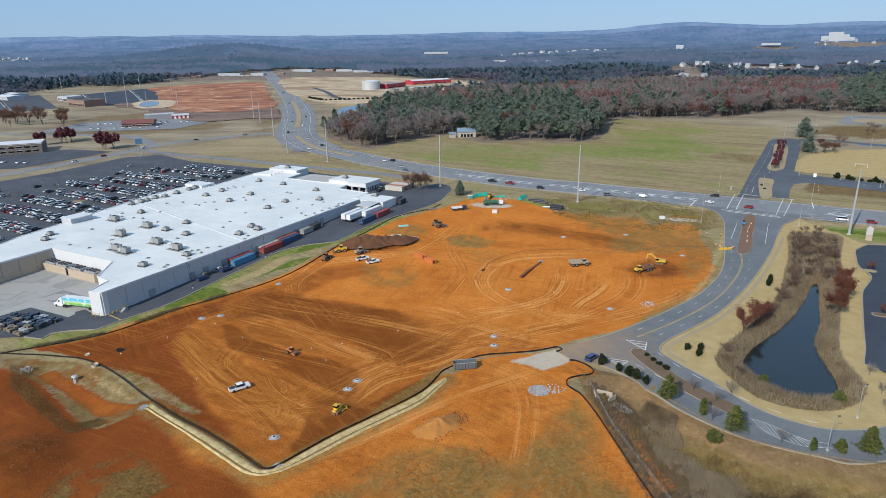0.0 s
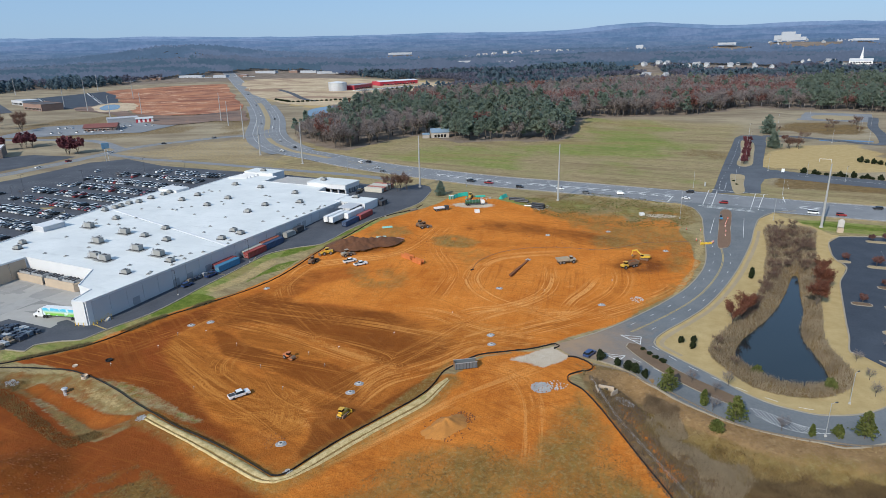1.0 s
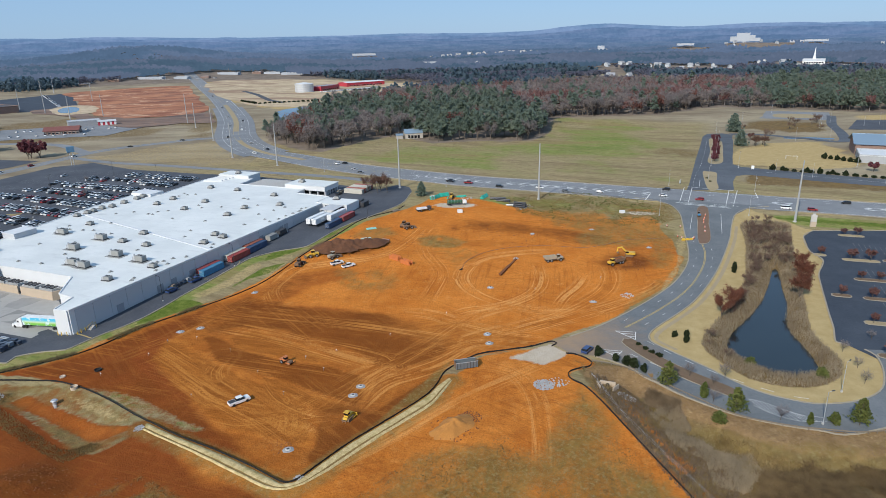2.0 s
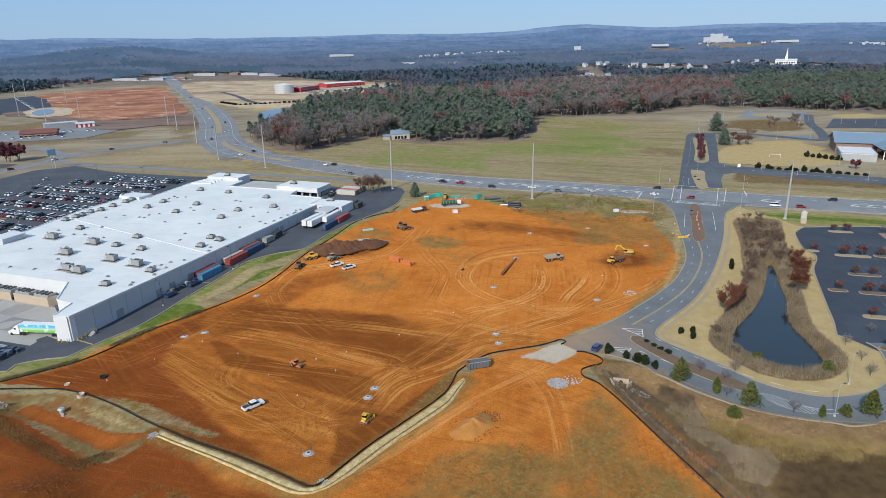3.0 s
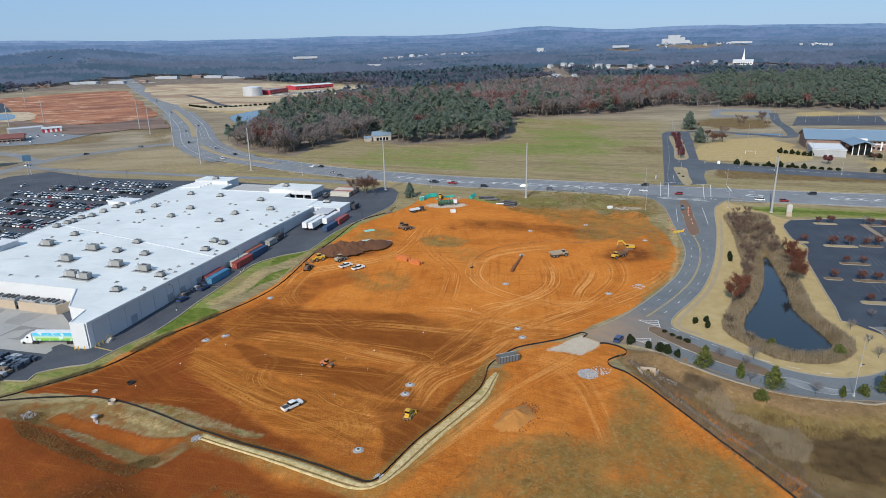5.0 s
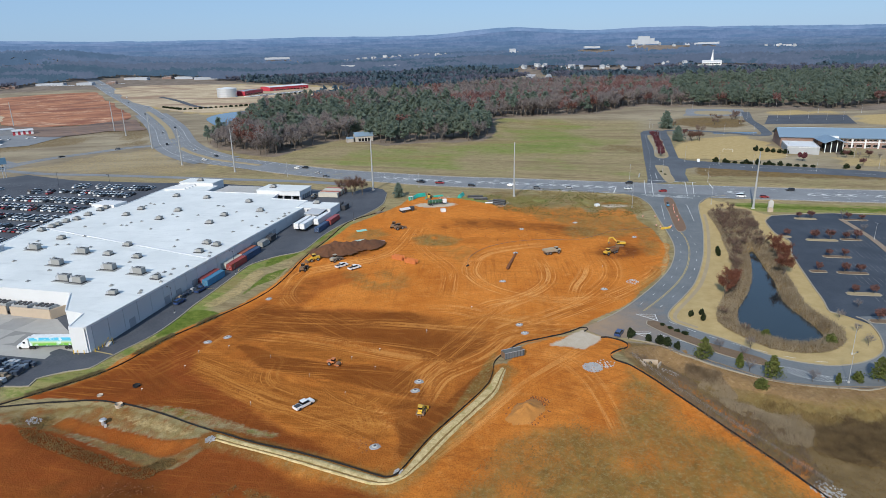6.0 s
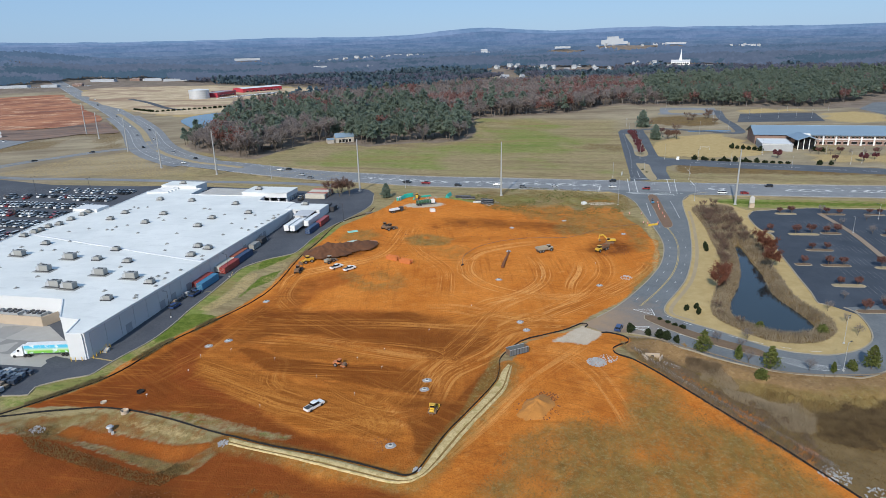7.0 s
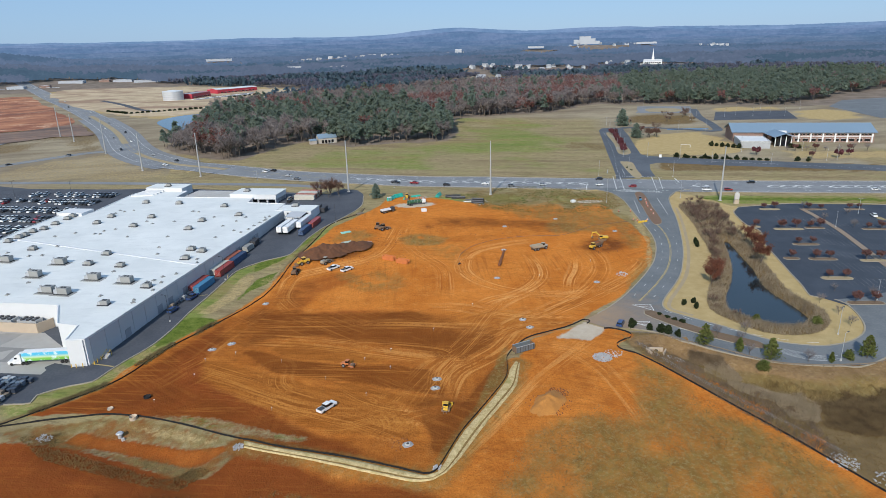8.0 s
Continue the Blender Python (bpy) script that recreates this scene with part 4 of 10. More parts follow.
    gold = one(gold, 0.45 * spot(0, 190, 24, 12, -20))
    brown = inside([(-79.1, 226), (-52.5, 219.1), (-24.8, 209.2), (-12.3, 198.3), (-8.1, 189.2), (3.8, 183.3), (-6.3, 170), (-17.4, 164.6), (-25, 170.1), (-29.2, 180), (-44.7, 191.5), (-63.3, 202.5), (-78.2, 204.8)], 3, 7)
    brown = one(brown, inside([(-82.2, 201.2), (-71.2, 191.4), (-54.9, 179.6), (-38.2, 172), (-28.9, 164.9), (-28, 154.8), (-30.3, 150.1), (-38.9, 155.9), (-51.2, 163), (-61, 171.3), (-73.2, 180.4)], 1.5, 3))
    brown = one(brown, inside([(-39.4, 143.8), (-32.5, 141.4), (-24.7, 146.7), (-9.8, 161.1), (-2.7, 169.3), (-8.2, 154.7), (-18.9, 145.2), (-25.7, 138.6), (-39, 124.1), (-41.1, 129.3), (-39.6, 133.4)], 1.2, 2))
    brown = one(brown, 0.58 * inside(SITE, 3) * inside([(-140, 100), (-120, 260), (-79, 228), (-52, 220), (-25, 210), (-12, 200), (6, 192), (24, 184), (40, 170), (40, 100)], 2.5, 7))
    brown = one(brown, 0.75 * inside([(-96, 207), (-90, 214), (-72, 232), (-60, 224), (-66, 206), (-80, 200)], 3, 7))
    brown *= 1 - 0.85 * gold
    brown = one(brown, 0.55 * inside([(21, 317.6), (43.6, 310.8), (58.4, 300), (74.5, 287.3), (86.3, 274.1), (75.3, 268.1), (61.2, 274.6), (51.5, 287.7), (33.8, 295.9), (18.1, 302.8)], 3, 6))
    brown = one(brown, 0.4 * inside([(6.3, 284.4), (22.7, 284.3), (43.6, 280), (41.7, 273.5), (20.6, 275), (7.8, 277.7)], 2, 4))
    brown = one(brown, 0.55 * spot(-60, 238, 8, 20, -30) * S(0.3, 0.6, fnoise(X, Y, 9, 99) + 0.1))
    brown = one(brown, 0.3 * inside(FORE, 3))
    red = inside([(-190, 40), (-190, 170), (-140, 178), (-112, 180), (-96, 170), (-84, 150), (-63, 128), (-48, 116), (-38, 106), (-44, 40)], 5, 10)
    red = one(red, inside([(-150, 172), (-128, 186), (-113, 192), (-98, 212), (-86, 222), (-84, 210), (-92, 196), (-93, 184), (-74, 157), (-65.7, 143.1), (-55.6, 133.3), (-46, 124), (-50.3, 126), (-58.1, 131.5), (-72.2, 141.4), (-88.1, 154.3), (-102.5, 166), (-110, 171.6)], 3, 6))
    red = one(red, 0.5 * near(side_of(FENCE_STORE, -5), 4, 3) * (Y < 250))
    red = one(red, 0.30 * inside(FORE, 3, 8) * S(0.4, 0.6, fnoise(X, Y, 14, 83)))
    red = one(red, 0.7 * inside([(-79.4, 228.7), (-60.6, 220.9), (-44.4, 219), (-32.5, 212.8), (-44.5, 213.6), (-64.2, 215.7)], 2, 4))
    red = one(red, 0.55 * inside([(-65.7, 236.7), (-57.8, 253.1), (-44, 256.6), (-30, 254.9), (-35.3, 242), (-52.8, 234), (-60.7, 222.5)], 4, 8))
    red = one(red, 0.45 * near([(90, 262), (104, 256), (108, 270), (100, 284), (84, 292)], 7, 5))
    red *= 1 - 0.35 * floor_b
    dark = one(dark, 0.3 * floor_b)
    dug = inside([(-39.4, 143.8), (-32.5, 141.4), (-24.7, 146.7), (-9.8, 161.1), (-2.7, 169.3), (-8.2, 154.7), (-18.9, 145.2), (-25.7, 138.6), (-39, 124.1), (-41.1, 129.3), (-39.6, 133.4)], 1.0, 2)
    dark = one(dark, 0.9 * inside([(-126.6, 140.5), (-114.1, 139), (-95.2, 132.7), (-93.3, 128.8), (-104.2, 126.9), (-123.9, 134.9)], 2, 5) * S(0.38, 0.55, fnoise(X, Y, 4, 55)))
    layers = []
    for hauls in (HAUL, HAUL_CROSSING):
        band, lane, lane_id = 0 * X, 0 * X + 60.0, 0 * X
        for i, (half, pts) in enumerate(hauls):
            L = smooth_line(pts, 3)
            sel = (X > min(q[0] for q in L) - 14) & (X < max(q[0] for q in L) + 14) & (Y > min(q[1] for q in L) - 14) & (Y < max(q[1] for q in L) + 14)
            d = line_dist(L, X[sel], Y[sel])
            better = d < lane[sel]
            w = np.where(sel)[0][better]
            lane[w], lane_id[w] = d[better], i
            tip = np.minimum(np.hypot(X[sel] - L[0][0], Y[sel] - L[0][1]), np.hypot(X[sel] - L[-1][0], Y[sel] - L[-1][1]))
            band[sel] = one(band[sel], (1 - S(half * 0.5, half, d)) * S(1, 11, tip))
        layers.append((band * (1 - 0.7 * red), lane, lane_id))
    (band, lane, lane_id), (band2, lane2, lane_id2) = layers
    dark = one(dark, spot(82, 246, 14, 9, 10))
    dark = one(dark, 0.25 * inside([(-170, 40), (-170, 150), (-142, 166), (-112, 146), (-96, 134), (-84, 143), (-63, 128), (-49, 117), (-40, 105), (-50, 40)], 4, 8))
    dark *= S(0.25, 0.5, fnoise(X, Y, 9, 20) + 0.12)
    dark = one(dark, 0.7 * dug)
    gold *= 1 - dug
    pale = one(inside([(16.5, 170), (23, 174.5), (30, 177.5), (34, 170.5), (29, 166), (24, 163.5)], 1.8, 5, 94), 0.9 * spot(115, 314, 9, 3.5, -15))
    pale = one(pale, 0.85 * spot(20, 345, 13, 6, -10))
    wood = inside(WOODS, 6)
    r = np.hypot(X + 40, Y)
    clear = one(inside([(-780, 640), (-150, 600), (-130, 840), (-60, 970), (110, 1290), (60, 1420), (-80, 1560), (-300, 1900), (-480, 1950), (-640, 1600), (-800, 1150)], 20, 60), (r < 900))
    wood = one(wood, S(1500, 1750, r))
    wood = one(wood, (1 - clear) * S(0.25, 0.45, fnoise(X, Y, 260, 24)))
    straw = one(straw, 0.34 * near([(38, 160), (46, 153), (51, 141), (57, 133), (65, 125), (77, 121), (90, 118), (112, 119)], 4.5, 3) * (1 - 0.4 * S(0.45, 0.6, fnoise(X, Y, 5, 91))))
    olive = one(olive, 0.8 * near(OCHRE, 3.5, 3) * S(0.25, 0.5, fnoise(X, Y, 7, 92)))
    brush = one(brush, 0.9 * inside(SCORCH, 2, 5) * S(0.25, 0.5, fnoise(X, Y, 4, 90) + 0.1))
    dark = one(dark, 0.8 * spot(-104, 121, 18, 14))
    # strip of grass below the store: green swards between tan ones
    turf = one(inside([(-109.7, 209.0), (-102.1, 215.0), (-94.9, 221.0), (-87.1, 226.2), (-97.1, 232.2), (-100.7, 230.4), (-103.8, 222.2)], 1.5, 4), 0.85 * inside([(-72.9, 270.6), (-68.3, 274.0), (-58.9, 282.1), (-54, 292), (-60.4, 288.6), (-69.1, 284.4), (-72.3, 277.7)], 1.5, 4))
    turf = one(turf, 0.8 * inside([(-86, 232), (-75.5, 250.2), (-69.2, 253.9), (-63.1, 267.3), (-72.2, 262.2), (-80, 246)], 1.5, 4))
    turf = one(turf, 0.46 * grn * S(0.3, 0.5, fnoise(X, Y, 5, 35)))
    turf = one(turf, 0.62 * spot(-48, 305, 6, 12, -35))
    turf = one(turf, 0.7 * inside([(170, 299), (190, 285), (262, 254), (300, 236), (305, 238), (262, 262), (192, 293)], 1.5, 3))
    straw = one(straw, 0.5 * inside([(-97.3, 233.3), (-88.0, 245.8), (-80.4, 263.9), (-75.2, 269.7), (-72.3, 263.6), (-75.7, 251.4), (-81.2, 242.6), (-89.2, 233.2)], 1.5, 3) * (1 - 0.6 * turf))
    lush *= 1 - 0.45 * inside([(-97.3, 233.3), (-88.0, 245.8), (-80.4, 263.9), (-75.2, 269.7), (-72.3, 263.6), (-81.2, 242.6)], 2, 4)
    # the slope below the drive: dun bank, bare clay along the ditch
    dun = one(inside(DUN_BANK, 2, 3), 0.9 * inside(DUN_DITCH, 1.0, 2))
    dun = one(dun, 0.55 * inside(PALE_REEDS, 2, 3))
    olive = one(olive, 0.75 * inside([(43, 146), (48, 145), (53, 134), (58.9, 128), (67.5, 119), (78, 115.5), (95, 111), (95, 106), (73.9, 111), (60, 118), (50, 126), (45, 136)], 2, 4))
    soil = one(soil, 0.75 * one(inside([(39.4, 143.5), (45.5, 144), (44, 131.1), (43.6, 118), (45.5, 113.2), (42.0, 112), (40.6, 117.1), (40.2, 131.4)], 0.8, 2), inside([(43.5, 107.5), (46.5, 103), (47.5, 96), (43, 96), (42.5, 102)], 0.8, 2)))
    brush *= 1 - 0.5 * inside([(39.4, 143.5), (45.5, 144), (44, 131.1), (43.6, 118), (45.5, 113.2), (40.2, 113), (40.2, 131.4)], 0.8, 2)
    # haze painted in as greyer grass far off; also greyed by the school
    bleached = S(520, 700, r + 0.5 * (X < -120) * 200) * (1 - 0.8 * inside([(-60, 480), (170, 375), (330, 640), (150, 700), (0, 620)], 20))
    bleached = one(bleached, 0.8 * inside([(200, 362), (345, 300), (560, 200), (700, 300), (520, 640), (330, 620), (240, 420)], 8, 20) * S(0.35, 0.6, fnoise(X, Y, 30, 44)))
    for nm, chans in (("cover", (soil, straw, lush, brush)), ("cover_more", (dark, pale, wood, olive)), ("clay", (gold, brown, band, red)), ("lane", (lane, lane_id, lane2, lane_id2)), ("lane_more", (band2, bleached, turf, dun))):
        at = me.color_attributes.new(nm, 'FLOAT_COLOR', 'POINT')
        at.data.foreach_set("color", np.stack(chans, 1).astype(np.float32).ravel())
    ob = new("ground", me)
    return tagged(ob, "red clay earth, dormant grass and woodland floor", "ground", kind="structure")


make_ground_sheet()

bm = bmesh.new()
bm.faces.new([bm.verts.new((x, y, -2.5)) for x, y in side_of(POND + POND[:1], 1.5)[:-1]])
bmesh.ops.recalc_face_normals(bm, faces=bm.faces[:])
structure("water", bm, M_WATER, "still dark pond water ringed by reeds", "pond")


# ---- the big store ----
STORE_O, STORE_TURN = Vector((-125.5, 206.5)), radians(62.3)
SU = Vector((math.cos(STORE_TURN), math.sin(STORE_TURN)))
SV = Vector((-SU.y, SU.x))


def suv(u, v):
    p = STORE_O + SU * u + SV * v
    return p.x, p.y


def roof_z(x, y):
    return 7.7 - 0.004 * max(0, (Vector((x, y)) - STORE_O).dot(SU))


# ---- roads ----
bm = bmesh.new()
ribbon(bm, HIGHWAY, -15, 15, 0.06)
road = structure("road", bm, M_ROAD, "grey asphalt highway with worn lanes", "road")
structure("road_access", sheet(ACCESS, 0.11, 6), M_ROAD2, "pale grey curving access road", "road")
structure("parking_lot_store", sheet(STORE_LOT, 0.06, 12), M_LOT, "dark asphalt around the big store", "parking lot")
structure("parking_lot_east", sheet(EAST_LOT, 0.06, 12), M_LOT2, "freshly sealed dark parking lot", "parking lot")
SCHOOL_ROAD = [(160, 354), (168, 367), (183, 394), (208, 439), (246, 506), (270, 549), (282, 563), (296, 562), (300, 552), (290, 535), (277, 510), (237, 440), (226, 420), (226, 410), (241, 396), (258, 383), (302, 352), (351, 318), (420, 272), (520, 234),
               (516, 222), (416, 260), (337, 305), (258, 356), (216, 386), (208, 384), (198, 370), (188, 351)]
structure("road_school", sheet(SCHOOL_ROAD, 0.10, 10), M_ROAD3, "asphalt drive to the school", "road")
CROSS = smooth_line([(-165, 648), (-196, 643), (-224, 624), (-254, 602), (-271, 578), (-280, 549), (-297, 501), (-311, 471), (-328, 440), (-350, 395)], 8)
bm = bmesh.new()
ribbon(bm, CROSS, -6, 6, 0.08)
structure("road_cross", bm, M_ROAD, "two-lane side street beside the store", "road")
bm = bmesh.new()
ribbon(bm, smooth_line([(-276, 556), (-232, 524), (-185, 502), (-130, 472), (-99, 456), (-60, 436), (-20, 410)], 8), -3.5, 3.5, 0.10)
structure("road_perimeter", bm, M_ROAD, "narrow perimeter drive behind the store", "road")
bm = bmesh.new()
ribbon(bm, smooth_line([(-274, 580), (-330, 640), (-420, 660), (-520, 680), (-700, 720)], 10), -5, 5, 0.08)
structure("road_far", bm, M_ROAD, "distant street between shops", "road")
court = structure("concrete_court", sheet([suv(*q) for q in ((-62, 70), (19, 69), (19, 31), (10, 17), (9, 9), (-1, 5.5), (0, 12), (-7, 11), (-8, 32), (-17, 34), (-40, 34), (-62, 45))], 0.12, 10), M_CONC, "pale concrete truck court with slab joints", "truck court")
M_SLAB = Mat("slab_concrete", 0.85, 0, 0.3)
c = M_SLAB.mix(M_SLAB.chance(), (0.215, 0.21, 0.20), (0.375, 0.365, 0.345))
c = M_SLAB.mix(M_SLAB.math('MULTIPLY', M_SLAB.ramp(M_SLAB.noise(5, 5, 0.7), 0.45, 0.75), 0.6), c, (0.20, 0.19, 0.18))
M_SLAB.color(c)
for iu in range(5):
    for iv in range(5):
        u0, v0 = -30 + 9.5 * iu, 18 + 10 * iv
        q = [suv(u0 + du, v0 + dv) for du, dv in ((0.08, 0.08), (9.42, 0.08), (9.42, 9.92), (0.08, 9.92))]
        if all(-61 < a < 18 for a in (u0, u0 + 9.5)) and v0 + 10 < 69 and not (u0 < -9 and v0 < 36) and not (u0 + 9.5 > 9 and v0 < 31):
            part("slab", sheet(q, 0.126, 10), M_SLAB.m, court)


for nm, lo, hi in (("road_turn_lane", 14, 21), ("road_turn_lane_west", -20, -14)):
    bm = bmesh.new()
    ribbon(bm, [p for p in HIGHWAY if 540 < p[1] < 960], lo, hi, 0.08)
    structure(nm, bm, M_ROAD, "extra turning lane of the highway", "road")
# painted medians and lane lines of the highway
bm = bmesh.new()
for off in (-13.4, 13.4):
    ribbon(bm, HIGHWAY, off - 0.12, off + 0.12, 0.10)
for off in (-9.6, -6.0, 6.0, 9.6):
    dashes(bm, HIGHWAY[:-20], off, 0.2, 3.5, 8.5, 0.10)
EAST_PART = [p for p in HIGHWAY if p[1] < 430]
W_PART = [p for p in EAST_PART if -20 < p[0] < 138]
E_PART = [p for p in EAST_PART if 190 < p[0] < 420]
for L in (W_PART, E_PART):
    for off in (-2.4, 2.4):
        ribbon(bm, L, off - 0.13, off + 0.13, 0.10)
    q = np.array(smooth_line(L, 1.0))
    d = np.gradient(q, axis=0)
    d /= np.linalg.norm(d, axis=1)[:, None]
    for k in range(3, len(q) - 4, 7):
        c, t, n = q[k], d[k], np.array((-d[k][1], d[k][0]))
        for sgn in (-1, 1):
            A, B = c + t * 2.2, c - t * 1.4 + n * sgn * 2.2
            w = t * 0.75
            pts = [A - w, A + w, B + w, B - w]
            vs = [bm.verts.new((x, y, gz(x, y) + 0.11)) for x, y in pts]
            bm.faces.new(vs if sgn < 0 else vs[::-1])


def bar(bm, p, q, w, lift):
    p, q = np.array(p, float), np.array(q, float)
    ribbon(bm, [tuple(p + (q - p) * k / 4) for k in range(5)], -w / 2, w / 2, lift)


for c0, c1 in (((145, 331), (162, 361)), ((149, 329), (166, 359)), ((166, 320), (185, 351)), ((169, 318), (189, 349))):
    bar(bm, c0, c1, 0.32, 0.13)
for c0, c1 in (((136, 350), (128, 338)), ((191, 331), (196, 342)), ((164, 362), (190, 347)), ((142, 330), (166, 317)), ((143, 327), (166, 315))):
    bar(bm, c0, c1, 0.5, 0.15)
part("lane_marking", bm, M_WHITE, road)
bm = bmesh.new()
for off in (-2.2, 2.2):
    ribbon(bm, [p for p in HIGHWAY if p[1] > 440], off - 0.12, off + 0.12, 0.10)
ribbon(bm, CROSS, -0.25, 0.25, 0.12)
part("centre_line", bm, M_YELLOW, road)

M_DUST = plain("dusty_shoulder", (0.36, 0.30, 0.22), 0.95, size=1.2, vary=0.35)
for nm, lo, hi in (("shoulder", 13.9, 15.8), ("shoulder_south", -15.8, -13.9)):
    bm = bmesh.new()
    for L in ([p for p in HIGHWAY if p[1] < 500 and p[0] < 128], [p for p in HIGHWAY if p[0] > 200 and p[1] < 420]):
        if len(L) > 2:
            ribbon(bm, L, lo, hi, 0.085)
    structure(nm, bm, M_DUST, "dusty gravel shoulder of the highway", "shoulder")

# paint on the access road
ACC_MID = smooth_line([(125.2, 267.9), (118.5, 251.1), (109.8, 236), (98.7, 221.1), (87.4, 208.9), (76, 199.1), (65.8, 191.2), (56.9, 185)], 2)
bm = bmesh.new()
ribbon(bm, ACC_MID, -0.12, 0.12, 0.15)
ribbon(bm, ACC_MID, 0.35, 0.55, 0.15)
part("centre_line", bm, M_YELLOW, bpy.data.objects["road_access"])
# hatched tip of the drive's median
bm = bmesh.new()
TIP_IN, TIP_OUT = smooth_line([(72.6, 138.6), (75.7, 136.4), (78.6, 132.6), (81.6, 129.6), (86, 128)], 1), smooth_line([(72.2, 135.6), (74.2, 131.8), (77, 128.8), (80.5, 127), (86, 126.4)], 1)
for L in (TIP_IN, TIP_OUT):
    ribbon(bm, L, -0.05, 0.05, 0.15)
for k in range(11):
    p, q = TIP_IN[int((len(TIP_IN) - 1) * 0.8 * k / 11)], TIP_OUT[int((len(TIP_OUT) - 1) * (0.8 * k / 11 + 0.2))]
    bar(bm, p, q, 0.10, 0.155)
part("hatching", bm, M_WHITE, bpy.data.objects["road_access"])
bm = bmesh.new()
dashes(bm, ACC_MID, 3.3, 0.15, 2.2, 9.0, 0.15)
dashes(bm, ACC_MID, -3.3, 0.15, 2.2, 9.0, 0.15, 2)
for a0, b0 in (((148, 312), (133, 281)), ((155, 305), (140, 276)), ((140, 306), (128, 284))):
    bar(bm, a0, b0, 0.18, 0.16)
dashes(bm, smooth_line([(64, 176), (68, 166), (74, 156), (80, 148), (88, 141), (96, 139)], 2), -4, 0.18, 3, 4, 0.15)
dashes(bm, smooth_line([(50, 166), (57, 155), (63, 145), (70, 135)], 2), 2.0, 0.18, 3, 4, 0.15)
for tri in (((53, 183), (59, 181), (57, 176)), ((44, 171), (50, 169), (47, 166))):
    for k in range(3):
        bar(bm, tri[k], tri[(k + 1) % 3], 0.25, 0.155)
    for f in (0.3, 0.6):
        A, B, C = (np.array(v, float) for v in tri)
        bar(bm, A + (C - A) * f, B + (C - B) * f, 0.25, 0.158)
part("lane_marking", bm, M_WHITE, bpy.data.objects["road_access"])
bm = bmesh.new()
for L in ([(166, 366), (176, 385), (210, 441), (268, 545)], [(205, 360), (218, 385)]):
    dashes(bm, L, -4, 0.18, 3, 6, 0.14)
for a0, b0 in (((180, 377), (172, 362)), ((186, 372), (178, 358)), ((232, 390), (340, 312))):
    bar(bm, a0, b0, 0.2, 0.14)
part("lane_marking", bm, M_WHITE, bpy.data.objects["road_school"])

# kerbs
KERBS = [smooth_line(ACC_W[:-1], 2), smooth_line(ACC_E, 2), smooth_line(ACC_S[1:], 2),
         smooth_line(LOT_EDGE[1:] + [(-3, 375)], 2),
         smooth_line(EAST_LOT[:11], 2),
         smooth_line([(184, 273), (217, 268), (262, 246), (330, 190)], 4)]
for i, L in enumerate(KERBS):
    bm = bmesh.new()
    ribbon(bm, L, -0.22, 0.22, 0.1, 0.15)
    structure("kerb" if i == 0 else "kerb.%03d" % i, bm, M_CURB, "pale concrete kerb along the asphalt", "kerb")
bm = bmesh.new()
ribbon(bm, smooth_line(ACC_E[3:14], 2), 1.5, 2.9, 0.06)
structure("pavement", bm, plain("path_concrete", (0.36, 0.28, 0.17), 0.9, size=1.2), "narrow worn path beside the road", "pavement")


def island(name, pts, mat, label, step=1.5):
    L = smooth_line(pts, step, True)
    bm = bmesh.new()
    prism(bm, L, lambda x, y: gz(x, y) - 0.2, lambda x, y: gz(x, y) + 0.26)
    ob = structure(name, bm, M_CURB, label, "traffic island")
    c = np.mean(np.array(L), axis=0)
    bm = bmesh.new()
    prism(bm, [tuple(c + (np.array(q) - c) * (1 - 0.35 / max(0.6, np.linalg.norm(np.array(q) - c)))) for q in L], lambda x, y: gz(x, y), lambda x, y: gz(x, y) + 0.30)
    part("fill", bm, mat, ob)
    return ob


M_MULCH = plain("mulch_brown", (0.17, 0.11, 0.065), 0.95, size=0.5, vary=0.4)
M_TANGRASS = plain("dormant_turf", (0.345, 0.272, 0.155), 0.95, size=0.8, vary=0.3)
M_CLAY = plain("bare_clay", (0.185, 0.11, 0.068), 0.95, size=0.8, vary=0.3)
island("median_dug", [(149.2, 318.4), (154.1, 317.4), (140.9, 290), (129.4, 267), (123.3, 263.1), (124.2, 268.1), (134.5, 289.6)], M_CLAY, "dug-up median under construction")
island("median_school", [(174, 355), (180, 354.5), (189, 373), (200, 394), (197, 399), (192, 397)], M_TANGRASS, "grassed median with a lamp")
island("median_red_trees", [(213, 430), (221, 426), (241, 461), (269, 514), (272, 530), (266, 530), (237, 473)], M_TANGRASS, "long median planted with red trees")
island("median_far", side_of([p for p in HIGHWAY if 690 < p[1] < 1000], 3.0) + side_of([p for p in HIGHWAY if 690 < p[1] < 1000], -3.0)[::-1], M_TANGRASS, "long grassed median of the highway", 20)
island("median_far_south", side_of([p for p in HIGHWAY if 500 < p[1] < 625], 2.2) + side_of([p for p in HIGHWAY if 500 < p[1] < 625], -2.2)[::-1], M_TANGRASS, "grassed median before the side street", 10)
island("median_drive", [(52, 175), (56, 176.5), (59, 166), (65, 154), (72, 143), (70, 139), (62, 149), (56, 161)], M_MULCH, "planted median in the access drive")
